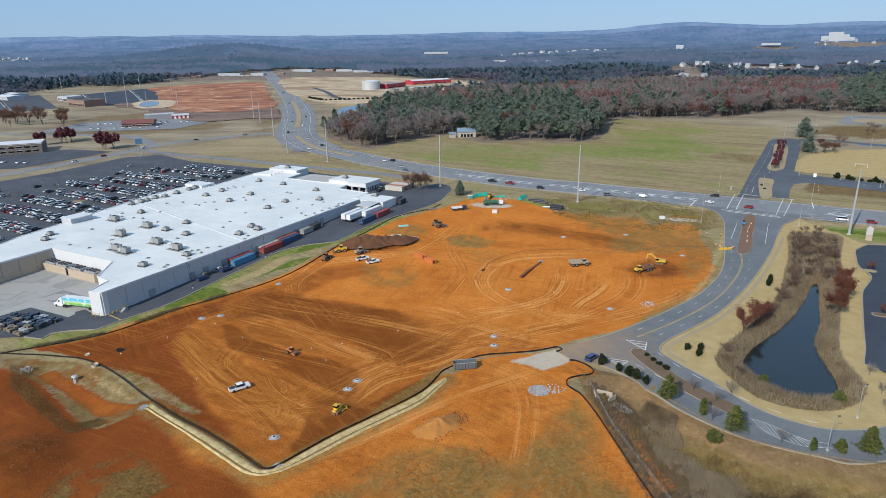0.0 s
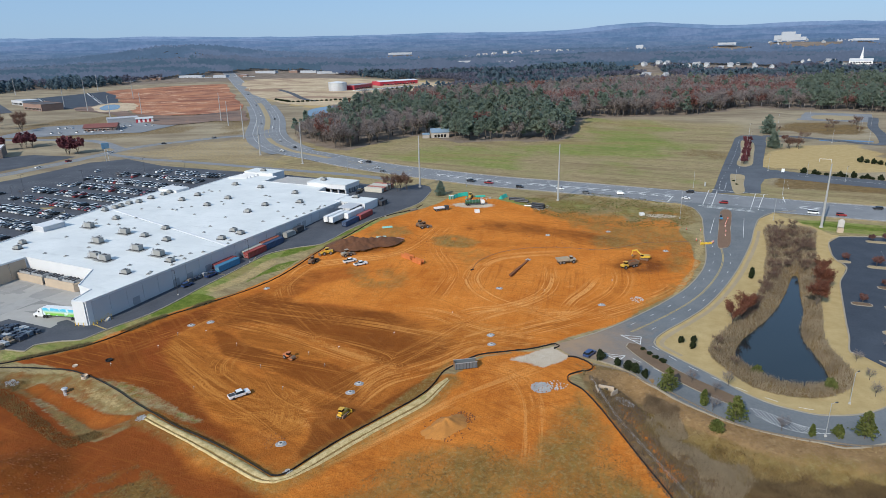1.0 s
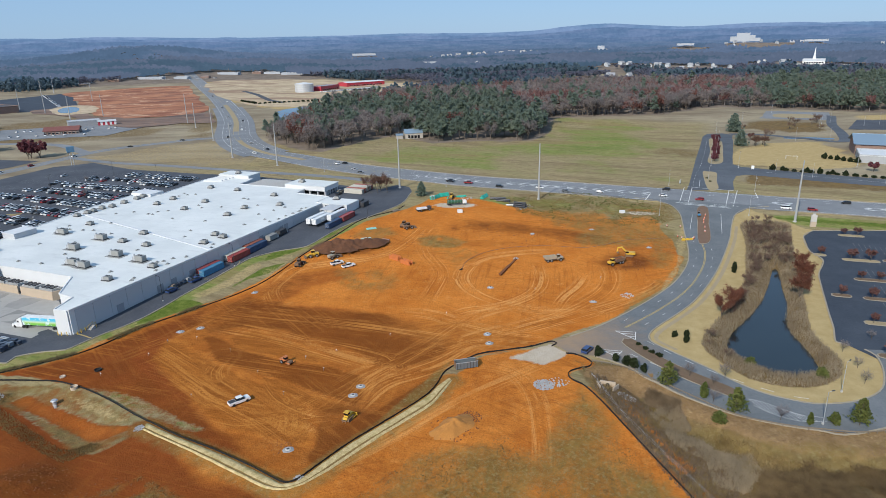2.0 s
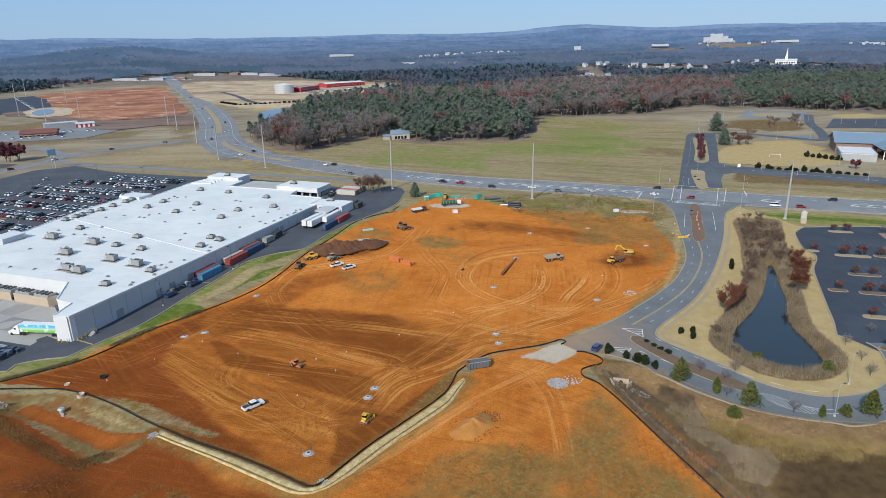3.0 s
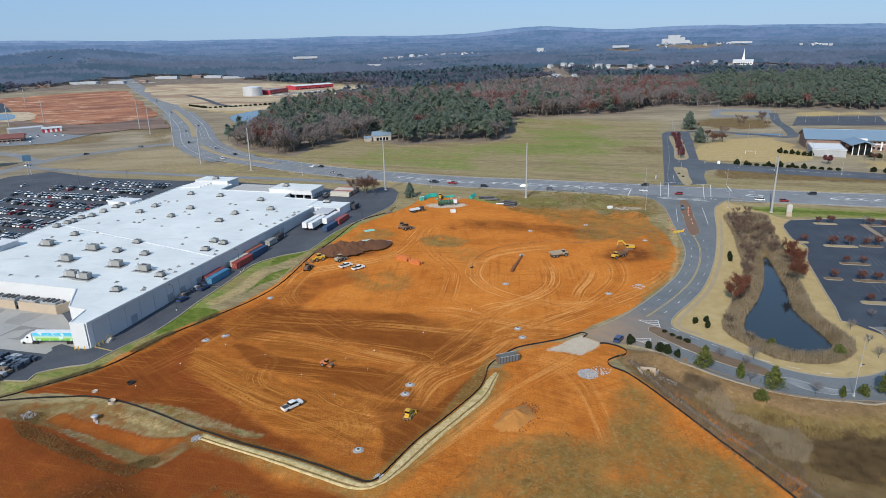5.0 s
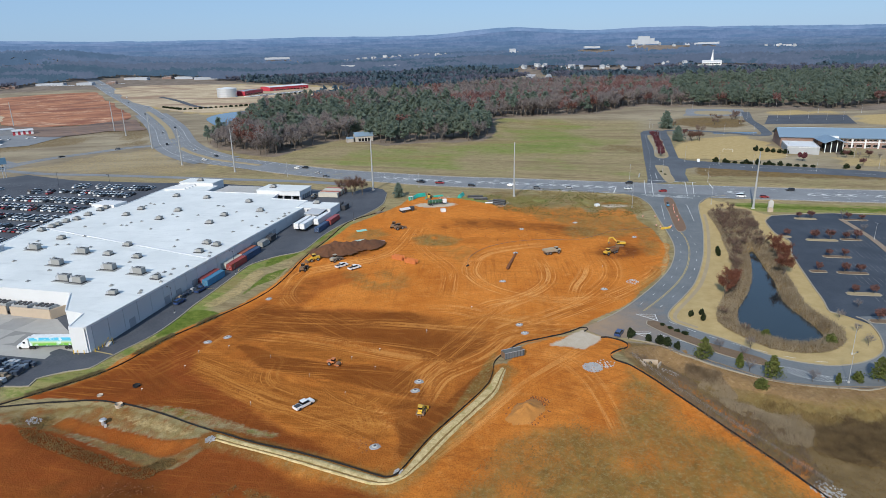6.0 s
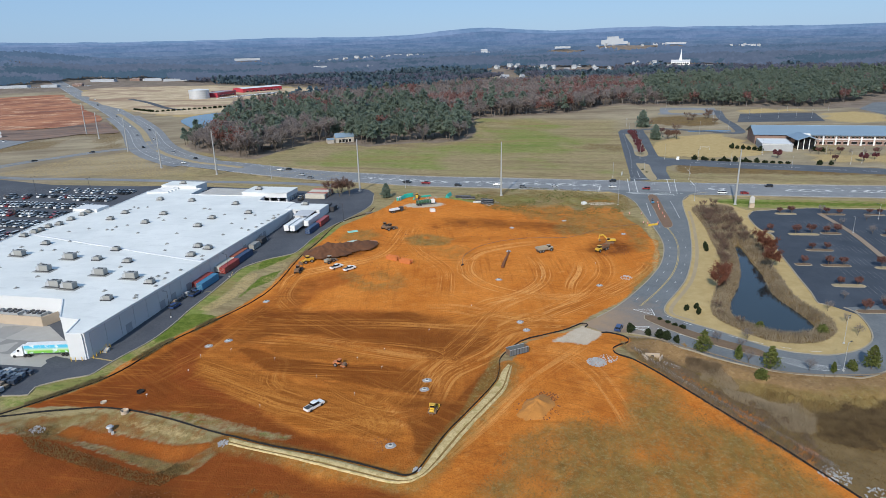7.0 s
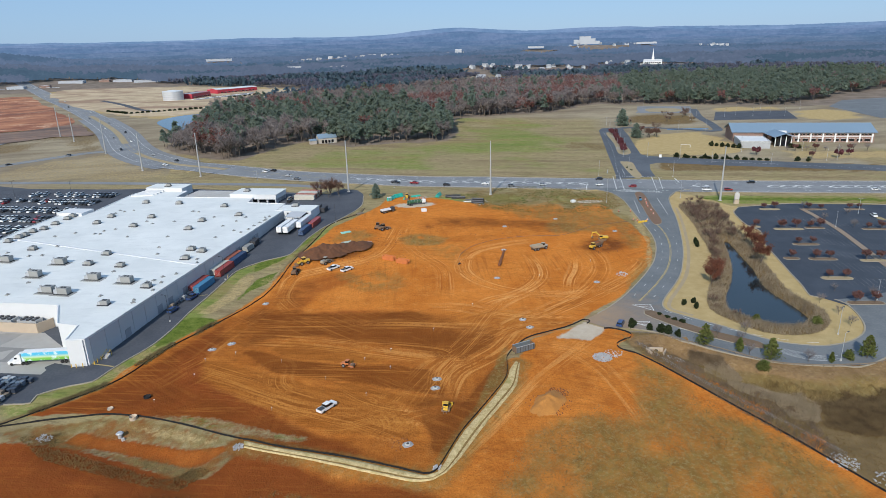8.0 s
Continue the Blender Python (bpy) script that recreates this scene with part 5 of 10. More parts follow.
for k, (x, y, w, turn) in enumerate([(196.4, 263.6, 5.4, -22), (218.4, 254.6, 5.9, -22), (237.1, 246.6, 5, -23), (177.8, 233.1, 7, -22), (165.5, 212, 5.7, -23), (155.5, 194.2, 5.8, -23), (141.2, 175.3, 5.9, -24), (144.2, 199.7, 3.3, -22), (190.7, 229.8, 4.6, -23), (172.4, 184.6, 5.4, -23), (214.8, 217.2, 5.8, -24), (129.2, 153.7, 6.5, -22), (165.9, 242.1, 2.4, -23)]):
    c, s = math.cos(radians(turn)), math.sin(radians(turn))
    pts = [(x + c * px - s * py, y + s * px + c * py) for px, py in ((-w, -0.8), (-w + 1, -1.5), (w - 1, -1.5), (w, -0.8), (w, 0.8), (w - 1, 1.5), (-w + 1, 1.5), (-w, 0.8))]
    island("lot_island" if k == 0 else "lot_island.%03d" % k, pts, M_MULCH if k % 3 else M_TANGRASS, "kerbed planting island in the parking lot")
bm = bmesh.new()
ribbon(bm, smooth_line([(213, 258), (201, 228), (185, 200), (170, 176)], 3), -1.3, 1.3, 0.08, 0.12)
structure("pavement_lot", bm, plain("walk_brown", (0.27, 0.2, 0.14), 0.9, size=1.0), "brown walkway dividing the parking lot", "pavement")
# bay lines of the lots
bm = bmesh.new()
for row in range(7):
    for k in range(24):
        bx, by = 188 - row * 9.0 + 0.85 * 2.75 * k * 0.62, 250 - row * 15.5 - 0.53 * 2.75 * k
        for side in (-1, 1):
            p0 = np.array((bx, by)) + np.array((0.30, 0.5)) * 0.4 * side
            p1 = p0 + np.array((0.46, 0.88)) * 4.6 * side
            if signed(EAST_LOT, p1[0], p1[1]) > 2 and signed(EAST_LOT, p0[0], p0[1]) > 2:
                bar(bm, p0, p1, 0.12, 0.10)
M_BAY = plain("worn_bay_paint", (0.22, 0.225, 0.23), 0.8, size=0.7, vary=0.4)
part("bay_line", bm, M_BAY, bpy.data.objects["parking_lot_east"])
ROW_U = [10 + 18.6 * k for k in range(11)]
bm = bmesh.new()
for u in ROW_U:
    for k in range(44):
        v = 126 + 2.75 * k
        p0, p1 = suv(u - 5, v), suv(u + 5, v)
        if min(float(signed(STORE_LOT, *p0)), float(signed(STORE_LOT, *p1))) > 6:
            bar(bm, p0, p1, 0.12, 0.10)
part("bay_line", bm, M_BAY, bpy.data.objects["parking_lot_store"])
bm = bmesh.new()
bar(bm, suv(1, 0), suv(0, -8), 0.55, 0.10)
bar(bm, suv(56, -9), suv(53, -1), 0.3, 0.10)
bar(bm, suv(72, -9), suv(77, -7), 0.25, 0.10)
part("stop_line", bm, M_YELLOW, bpy.data.objects["parking_lot_store"])

# ---- the big store: parts ----
store = thing("store_building", pose(*suv(80, 60), 0), "huge low white-roofed retail store", "store")
INV = store.matrix_basis.inverted()
ROOF_UV = [(0, 0), (156, 0), (156, 4), (171, 5), (173, 28), (184, 30), (184, 78), (200, 80), (200, 108), (188, 110), (144, 105), (144, 120), (108, 118), (27, 100), (8, 92), (-16, 84), (-26, 69), (24, 69), (24, 28), (10, 17), (9, 9), (-1, 5.5)]


def store_part(name, pts_uv, z0, z1, mat, label=""):
    bm = bmesh.new()
    prism(bm, [suv(*q) for q in pts_uv], z0, z1)
    bm.transform(INV)
    return part(name, bm, mat, store, label)


def rect(u0, v0, u1, v1):
    return [(u0, v0), (u1, v0), (u1, v1), (u0, v1)]


def wall_run(name, uv0, uv1, z0, z1, thick, mat, label=""):
    """An upright slab along a line in the plan of the store."""
    p, q = np.array(suv(*uv0)), np.array(suv(*uv1))
    d = (q - p) / np.linalg.norm(q - p)
    n = np.array((-d[1], d[0])) * thick / 2
    bm = bmesh.new()
    prism(bm, [tuple(p - n), tuple(q - n), tuple(q + n), tuple(p + n)], z0, z1)
    bm.transform(INV)
    return part(name, bm, mat, store, label)


low = lambda x, y: gz(x, y) - 1.5
store_part("wall", ROOF_UV, low, lambda x, y: roof_z(x, y) - 0.05, M_WALL)
store_part("roof", ROOF_UV, lambda x, y: roof_z(x, y) - 0.05, roof_z, M_ROOF, "white membrane roof with faint stains")
for a0, b0 in zip(ROOF_UV, ROOF_UV[1:] + ROOF_UV[:1]):
    wall_run("coping", a0, b0, lambda x, y: roof_z(x, y) - 0.4, lambda x, y: roof_z(x, y) + 0.28, 0.35, M_WALL)
wall_run("roof_ridge", (69, 0.5), (98, 115), roof_z, lambda x, y: roof_z(x, y) + 0.18, 1.6, M_WALL)
# long side: its shade is put into the panels' grey; downpipes, dock doors
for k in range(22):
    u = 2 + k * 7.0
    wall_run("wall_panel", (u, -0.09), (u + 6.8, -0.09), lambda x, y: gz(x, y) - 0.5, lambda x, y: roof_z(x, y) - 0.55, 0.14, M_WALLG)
M_DOOR = plain("door_paint", (0.30, 0.31, 0.33), 0.6, size=1.5)
M_DARK = plain("dark_metal", (0.045, 0.045, 0.05), 0.6, size=0.8, vary=0.4)
for u in (18, 37, 44, 54, 100, 116, 120):
    wall_run("door", (u, -0.2), (u + 3.0, -0.2), lambda x, y: gz(x, y), lambda x, y: gz(x, y) + 3.2, 0.1, M_DOOR, "grey steel service door")
wall_run("end_panel", (-0.4, 0.4), (-1.4, 5.2), low, lambda x, y: roof_z(x, y) + 0.1, 0.3, M_WALL)
# far dock block and pavilion
store_part("dock_block", rect(155.5, -15.5, 169, 4.8), low, lambda x, y: 6.9, M_WALL)
store_part("dock_roof", rect(155.5, -15.5, 169, 4.8), lambda x, y: 6.9, lambda x, y: 7.15, M_ROOF)
for v in (-14.0, -9.8, -5.6):
    wall_run("dock_door", (155.2, v), (155.2, v + 3.4), lambda x, y: gz(x, y) + 1.1, lambda x, y: gz(x, y) + 3.7, 0.2, M_DARK, "dark dock door with rubber seal")
store_part("dock_canopy", rect(145, -13.5, 155.3, -5), lambda x, y: gz(x, y) + 4.3, lambda x, y: gz(x, y) + 4.6, M_WALLG)
for v in (-13, -9, -5.4):
    wall_run("canopy_post", (145.5, v), (145.9, v), low, lambda x, y: gz(x, y) + 4.3, 0.3, M_STEEL)
store_part("pavilion", rect(184.3, 16, 200, 44), lambda x, y: 6.2, lambda x, y: 8.9, M_WALL)
store_part("pavilion_roof", rect(184, 15.7, 200.3, 44.3), lambda x, y: 8.9, lambda x, y: 9.15, M_ROOF)
for v in (16.5, 22, 27.5, 33, 38.5, 43.4):
    wall_run("pier", (185.5, v), (186.6, v), low, lambda x, y: 6.2, 1.0, M_WALLG)
    wall_run("pier", (184.8 + (v - 16) * 0.5, 16.6), (185.6 + (v - 16) * 0.5, 16.6), low, lambda x, y: 6.2, 0.8, M_WALLG)
store_part("pavilion_core", rect(189, 19, 199, 43), low, lambda x, y: 6.2, M_DARK)
# near-black solid block paints the shade of an open yard with racks
store_part("garden_yard", rect(186, 46, 207, 77), low, lambda x, y: 5.4, M_DARK, "dark block painting the shaded yard behind the store")
for k in range(13):
    wall_run("rack", (187 + k * 1.5, 47), (187 + k * 1.5, 76), lambda x, y: 5.4, lambda x, y: 6.3, 0.35, M_STEEL)
store_part("entrance_tower", rect(52, 99, 63, 107), low, lambda x, y: 9.8, M_WALLG)
store_part("entrance_roof", rect(51.7, 98.7, 63.3, 107.3), lambda x, y: 9.8, lambda x, y: 10.1, M_WALL)
store_part("front_parapet", rect(139, 106, 149, 121), lambda x, y: 6.5, lambda x, y: 8.6, M_WALL)
for k in range(5):
    wall_run("canopy_ridge", (184 + k * 3.6, 107), (188 + k * 3.4, 95), lambda x, y: roof_z(x, y), lambda x, y: roof_z(x, y) + 0.9, 1.6, M_WALL)
store_part("entrance_block", rect(199, 83, 211, 107), low, lambda x, y: 8.8, M_WALL)
store_part("entrance_block_roof", rect(198.8, 82.8, 211.2, 107.2), lambda x, y: 8.8, lambda x, y: 9.0, M_ROOF)
# court walls and plant enclosure
for k in range(7):
    wall_run("court_panel", (-25 + k * 6.9, 68.8), (-18.3 + k * 6.9, 68.8), low, lambda x, y: roof_z(x, y) - 0.4, 0.2, M_BEIGE)
for a0, b0 in (((18.5, 68), (18.5, 52)), ((18.5, 50.5), (18.5, 33)), ((18.5, 33), (23.8, 31))):
    wall_run("plant_screen", a0, b0, low, lambda x, y: 3.0, 0.4, M_BEIGE, "beige screen wall round the chillers")
for v in (34, 43.5, 53, 61):
    store_part("chiller", rect(19.4, v, 22.8, v + 7.2), lambda x, y: 0.5, lambda x, y: 3.4, M_STEEL)
    for k in range(3):
        for w in range(2):
            bm = bmesh.new()
            x, y = suv(20.3 + 1.7 * w, v + 1.3 + 2.2 * k)
            rod(bm, (x, y, 3.4), (x, y, 3.75), 0.75, seg=10)
            bm.transform(INV)
            part("chiller_fan", bm, M_DARK, store)

# rooftop units
M_UNIT = plain("unit_casing", (0.29, 0.29, 0.275), 0.55, 0.1, size=0.8, vary=0.15)


def make_rooftop_unit(big):
    t = thing("rooftop_unit", Matrix(), "grey air-conditioning unit on a kerb on the roof", "air conditioner", "units on the store roof")
    L, W, H = (5.6, 2.5, 2.2) if big else (3.6, 2.1, 1.35)
    bm = bmesh.new()
    box(bm, (0, 0, 0.2), (L + 0.3, W + 0.3, 0.4))
    part("base", bm, M_DARK, t)
    bm = bmesh.new()
    box(bm, (L * 0.12, 0, 0.4 + H / 2), (L * 0.72, W, H), bevel=0.06)
    part("casing", bm, M_UNIT, t)
    bm = bmesh.new()
    box(bm, (-L * 0.37, 0, 0.4 + H * 0.36), (L * 0.26, W * 0.94, H * 0.72), bevel=0.04)
    part("hood", bm, M_STEEL, t)
    bm = bmesh.new()
    box(bm, (-L * 0.505, 0, 0.4 + H * 0.36), (0.06, W * 0.8, H * 0.5))
    part("grille", bm, M_DARK, t)
    for k in range(2):
        bm = bmesh.new()
        rod(bm, (L * (0.02 + 0.22 * k), 0, 0.4 + H), (L * (0.02 + 0.22 * k), 0, 0.55 + H), 0.5, seg=10)
        part("fan", bm, M_DARK, t)
    if big:
        bm = bmesh.new()
        box(bm, (0, 0, 0.06), (L + 2.6, W + 2.2, 0.10))
        part("walk_pad", bm, M_UNIT, t)
        bm = bmesh.new()
        rod(bm, (-L * 0.3, -W * 0.3, 0.4 + H * 0.7), (-L * 0.3, -W * 0.3, H + 0.9), 0.35, seg=10)
        part("stack", bm, M_STEEL, t)
    return t


UNITS_BIG = [(66, 86), (65, 60), (50, 59), (49, 33), (47, 18), (35, 41), (34, 34)]
UNITS = [(82, 87), (78, 48), (65, 47), (64, 32), (43, 7), (125, 87), (138, 88), (169, 88), (168, 67), (138, 65), (121, 64), (118, 33), (87, 14), (75, 10), (85, 8), (137, 110), (132, 109), (122, 108), (113, 107), (108, 109), (102, 108), (98, 108), (92, 108), (204, 95),
         (133, 34), (145, 20), (163, 37), (30, 84), (36, 90), (166, -3), (192, 37), (26, 12)]
proto = {True: None, False: None}
for big, lst in ((True, UNITS_BIG), (False, UNITS)):
    for k, (u, v) in enumerate(lst):
        x, y = suv(u, v)
        z = roof_z(x, y)
        if (u, v) == (166, -3):
            z = 7.15
        if (u, v) == (192, 37):
            z = 9.15
        if (u, v) == (204, 95):
            z = 9.0
        m = pose(x, y, z, 0, 0, 62.3 - 90 + 6 * math.sin(3.1 * k))
        if proto[big] is None:
            proto[big] = make_rooftop_unit(big)
            proto[big].matrix_basis = m
        else:
            copy_thing(proto[big], m)
proto_vent = None
rv = random.Random(5)
for k in range(60):
    x, y = suv(rv.uniform(30, 154), rv.uniform(4, 96))
    if rv.random() < 0.25:
        x, y = suv(rv.uniform(10, 150), rv.uniform(2, 5))
    m = pose(x, y, roof_z(x, y), 0, 0, rv.uniform(0, 90))
    if proto_vent is None:
        proto_vent = thing("roof_vent", m, "small grey vent on the white roof", "vent", "vents on the store roof")
        bm = bmesh.new()
        box(bm, (0, 0, 0.1), (1.6, 1.2, 0.2), bevel=0.03)
        part("base", bm, M_UNIT, proto_vent)
        bm = bmesh.new()
        rod(bm, (0, 0, 0.2), (0, 0, 0.55), 0.3, 0.38, 8)
        part("cap", bm, M_UNIT, proto_vent)
    else:
        copy_thing(proto_vent, m)

# ---- vehicles ----


def paint(name, col, rough=0.35):
    m = Mat(name, rough, 0.0, 0.5)
    m.color(m.mix(m.ramp(m.noise(1.2, 4), 0.4, 0.8), col, tuple(c * 0.82 for c in col)))
    m.b.inputs["Coat Weight"].default_value = 0.3
    return m.m


PAINTS = {"white": paint("paint_white", (0.74, 0.74, 0.73)), "silver": paint("paint_silver", (0.42, 0.43, 0.44)), "black": paint("paint_black", (0.018, 0.018, 0.02)),
          "grey": paint("paint_grey", (0.12, 0.125, 0.13)), "red": paint("paint_red", (0.26, 0.02, 0.02)), "blue": paint("paint_blue", (0.03, 0.06, 0.16)), "beige": paint("paint_beige", (0.33, 0.29, 0.22))}
M_GLASS = Mat("tinted_glass", 0.08, 0, 0.6).color((0.012, 0.014, 0.017)).m
M_TYRE = plain("tyre_rubber", (0.022, 0.021, 0.02), 0.85, size=0.3)
M_RIM = plain("rim_metal", (0.35, 0.35, 0.36), 0.4, 0.6, size=0.3)


def profile(bm, pts, half, top_half=None, z_top=None):
    """A body from a side outline in x, z, drawn in over its upper part."""
    zt = z_top or max(z for _, z in pts)
    zb = min(z for _, z in pts)

    def hw(z):
        if top_half is None or z < 0.55 * zt:
            return half
        return half + (top_half - half) * (z - 0.55 * zt) / (0.45 * zt)
    L = [bm.verts.new((x, hw(z), z)) for x, z in pts]
    R = [bm.verts.new((x, -hw(z), z)) for x, z in pts]
    bm.faces.new(L)
    bm.faces.new(R[::-1])
    for i in range(len(pts)):
        j = (i + 1) % len(pts)
        bm.faces.new((L[i], R[i], R[j], L[j]))
    bmesh.ops.recalc_face_normals(bm, faces=bm.faces[:])


def wheels(t, xs, half, r, width=0.24, rim=True):
    for x in xs:
        for s in (-1, 1):
            bm = bmesh.new()
            rod(bm, (0, -width / 2, 0), (0, width / 2, 0), r, seg=12)
            w = part("wheel", bm, M_TYRE, t, at=Matrix.Translation((x, s * half, r)))
            if rim:
                bm = bmesh.new()
                rod(bm, (0, s * (width / 2 - 0.03), 0), (0, s * (width / 2 + 0.012), 0), r * 0.58, seg=8)
                part("rim", bm, M_RIM, w)


# lower outline, half width, cabin outline from the belt up, roof height, axle
BODIES = {"sedan": ([(-2.3, 0.3), (2.3, 0.3), (2.35, 0.62), (2.2, 0.78), (1.2, 0.93), (-1.75, 0.98), (-2.3, 0.93)], 0.9, [(1.2, 0.93), (0.3, 1.38), (-1.1, 1.40), (-1.85, 0.97)], 1.40, 1.4),
          "suv": ([(-2.35, 0.35), (2.3, 0.35), (2.38, 0.75), (2.2, 0.98), (1.25, 1.08), (-2.3, 1.12)], 0.95, [(1.25, 1.08), (0.55, 1.66), (-2.0, 1.70), (-2.32, 1.1)], 1.70, 1.42),
          "pickup": ([(-2.9, 0.45), (2.85, 0.45), (2.92, 0.85), (2.8, 1.12), (1.6, 1.2), (-2.9, 1.18)], 0.98, [(1.6, 1.18), (0.85, 1.84), (-0.75, 1.86), (-0.98, 1.16)], 1.86, 1.85),
          "van": ([(-2.6, 0.4), (2.6, 0.4), (2.7, 0.9), (2.2, 1.2), (-2.6, 1.25)], 0.98, [(2.2, 1.2), (1.5, 2.0), (-2.5, 2.05), (-2.6, 1.24)], 2.05, 1.7)}


def make_car(kind, colour, group="", sight=""):
    low, half, cabin, top, ax = BODIES[kind]
    t = thing({"sedan": "car", "suv": "car", "pickup": "pickup_truck", "van": "van"}[kind], Matrix(), f"{colour} {dict(sedan='saloon car', suv='sport utility car', pickup='crew-cab pickup truck', van='passenger van')[kind]} {sight or 'parked on dark asphalt'}", "pickup" if kind == "pickup" else "car", group)
    bm = bmesh.new()
    profile(bm, low, half)
    th = half * 0.74
    x0, x1 = cabin[2][0], cabin[1][0]
    box(bm, ((x0 + x1) / 2, 0, top - 0.02), (x1 - x0 + 0.12, th * 2 + 0.06, 0.09), bevel=0.03)
    part("body", bm, PAINTS[colour], t)
    bm = bmesh.new()
    L = [bm.verts.new((x, (half - 0.04) if k in (0, 3) else th, z)) for k, (x, z) in enumerate(cabin)]
    R = [bm.verts.new((x, -(half - 0.04) if k in (0, 3) else -th, z)) for k, (x, z) in enumerate(cabin)]
    bm.faces.new(L)
    bm.faces.new(R[::-1])
    for i in range(4):
        bm.faces.new((L[i], R[i], R[(i + 1) % 4], L[(i + 1) % 4]))
    bmesh.ops.recalc_face_normals(bm, faces=bm.faces[:])
    part("cabin_glass", bm, M_GLASS, t)
    if kind == "pickup":
        bm = bmesh.new()
        box(bm, (-1.95, 0, 1.19), (1.75, 1.6, 0.06))
        part("bed", bm, M_DARK, t, "dark open load bed")
    wheels(t, (-ax, ax), half - 0.1, 0.34 if kind != "pickup" else 0.4, rim=False)
    return t


CARS = {}
PARKED = "cars parked by the store"
rc = random.Random(11)


def put_car(kind, colour, x, y, turn, group="", sight="", lift=0.12):
    key = (kind, colour, group, sight)
    m = pose(x, y, gz(x, y) + lift, 0, 0, turn)
    if key not in CARS:
        CARS[key] = make_car(kind, colour, group, sight)
        CARS[key].matrix_basis = m
        return CARS[key]
    return copy_thing(CARS[key], m)


slots = []
for u in ROW_U:
    for side in (-1, 1):
        for k in range(42):
            v = 127.4 + 2.75 * k
            x, y = suv(u + side * 2.6, v)
            if float(signed(STORE_LOT, x, y)) < 7:
                continue
            fill = (0.66 + 0.36 * float(vnoise(u / 14, v / 16, 3))) * (1 - float(S(178, 222, v))) + 0.03
            fill *= 1.0 - 0.6 * float(S(165, 200, u)) * float(S(140, 160, v))
            if rc.random() < fill:
                slots.append((x, y, side))
slots.sort(key=lambda q: (q[0] + 40) ** 2 + q[1] ** 2)
far_cars = {"white": [], "silver": [], "black": [], "red": []}
for k, (x, y, side) in enumerate(slots):
    kind = rc.choices(("sedan", "suv", "pickup", "van"), (5, 5, 2, 0.6))[0]
    colour = rc.choices(("white", "silver", "black", "grey", "red", "blue", "beige"), (8, 7, 4.5, 4, 2.6, 1.4, 0.8))[0]
    turn = 62.3 + (180 if rc.random() < 0.5 else 0) + rc.uniform(-1.5, 1.5)
    if k < 285:
        put_car(kind, colour, x + rc.uniform(-0.15, 0.15), y + rc.uniform(-0.15, 0.15), turn, PARKED)
    else:
        far_cars[colour if colour in far_cars else ("silver" if rc.random() < 0.5 else "black")].append((x, y, turn))
glass = bmesh.new()
for colour, spots in far_cars.items():
    bm = bmesh.new()
    for x, y, turn in spots:
        z = gz(x, y) + 0.12
        box(bm, (x, y, z + 0.62), (4.6, 1.85, 0.75), rz=turn, taper=0.95)
        c, s = math.cos(radians(turn)), math.sin(radians(turn))
        box(bm, (x - 0.4 * c, y - 0.4 * s, z + 1.58), (1.9, 1.3, 0.08), rz=turn)
        box(glass, (x - 0.4 * c, y - 0.4 * s, z + 1.26), (2.9, 1.7, 0.58), rz=turn, taper=0.74)
    tagged(new("parked_cars_" + colour, mesh_of("parked_cars", bm, PAINTS[colour])), colour + " cars in the far rows of the lot", "cars", kind="stuff")
tagged(new("parked_cars_glass", mesh_of("parked_cars_glass", glass, M_GLASS)), "dark windows of cars in far rows", "cars", kind="stuff")
# cars on the roads
hp = np.array(smooth_line(HIGHWAY, 1.0))


def on_highway(x, y, off, kind, colour):
    i = int(np.argmin(np.hypot(hp[:, 0] - x, hp[:, 1] - y)))
    d = hp[min(i + 3, len(hp) - 1)] - hp[max(i - 3, 0)]
    d = d / np.linalg.norm(d)
    p = hp[i] + off * np.array((-d[1], d[0]))
    put_car(kind, colour, p[0], p[1], math.degrees(math.atan2(d[1], d[0])) + (180 if off > 0 else 0), "cars on the highway", "driving on the highway")


for x, y, off, kind, colour in [(35, 394, 8, "pickup", "red"), (23, 400, 8, "pickup", "black"), (139, 340, 4, "sedan", "white"), (196, 314, 11, "van", "white"), (208, 309, 11, "suv", "red"), (-68, 464, -4, "suv", "white"), (-55, 470, -8, "suv", "black"),
                                (-42, 451, 4, "sedan", "silver"), (53, 383, 11, "suv", "black"), (76, 373, 7, "sedan", "white"), (92, 368, 11, "suv", "grey"), (232, 316, -8, "suv", "black"), (285, 272, 8, "sedan", "white"), (109, 359, 7, "sedan", "silver"), (149, 357, -11, "suv", "black"),
                                (-37, 439, 11, "sedan", "grey"), (-127, 541, 8, "suv", "white"), (-118, 560, -8, "sedan", "black"), (-145, 600, -7, "suv", "silver"), (-160, 650, 8, "suv", "black"), (-170, 700, -6, "suv", "white"), (-180, 740, 7, "sedan", "grey"), (-190, 780, -8, "suv", "black"),
                                (-200, 830, 7, "suv", "white"), (-215, 890, -6, "sedan", "silver"), (-235, 960, 7, "suv", "grey"), (-262, 1050, -7, "suv", "white"), (-300, 1170, 6, "suv", "black"), (-340, 1300, -6, "van", "white"), (-390, 1450, 6, "suv", "white")]:
    on_highway(x, y, off, kind, colour)
for x, y, turn, kind, colour in [(-246, 606, 40, "sedan", "black"), (-275, 560, 60, "suv", "white"), (-290, 520, 62, "suv", "red"), (-300, 495, 242, "sedan", "white"), (-208, 634, 150, "suv", "grey"), (157, 332, 154, "suv", "red")]:
    put_car(kind, colour, x, y, turn, "cars on the highway", "driving on the highway")
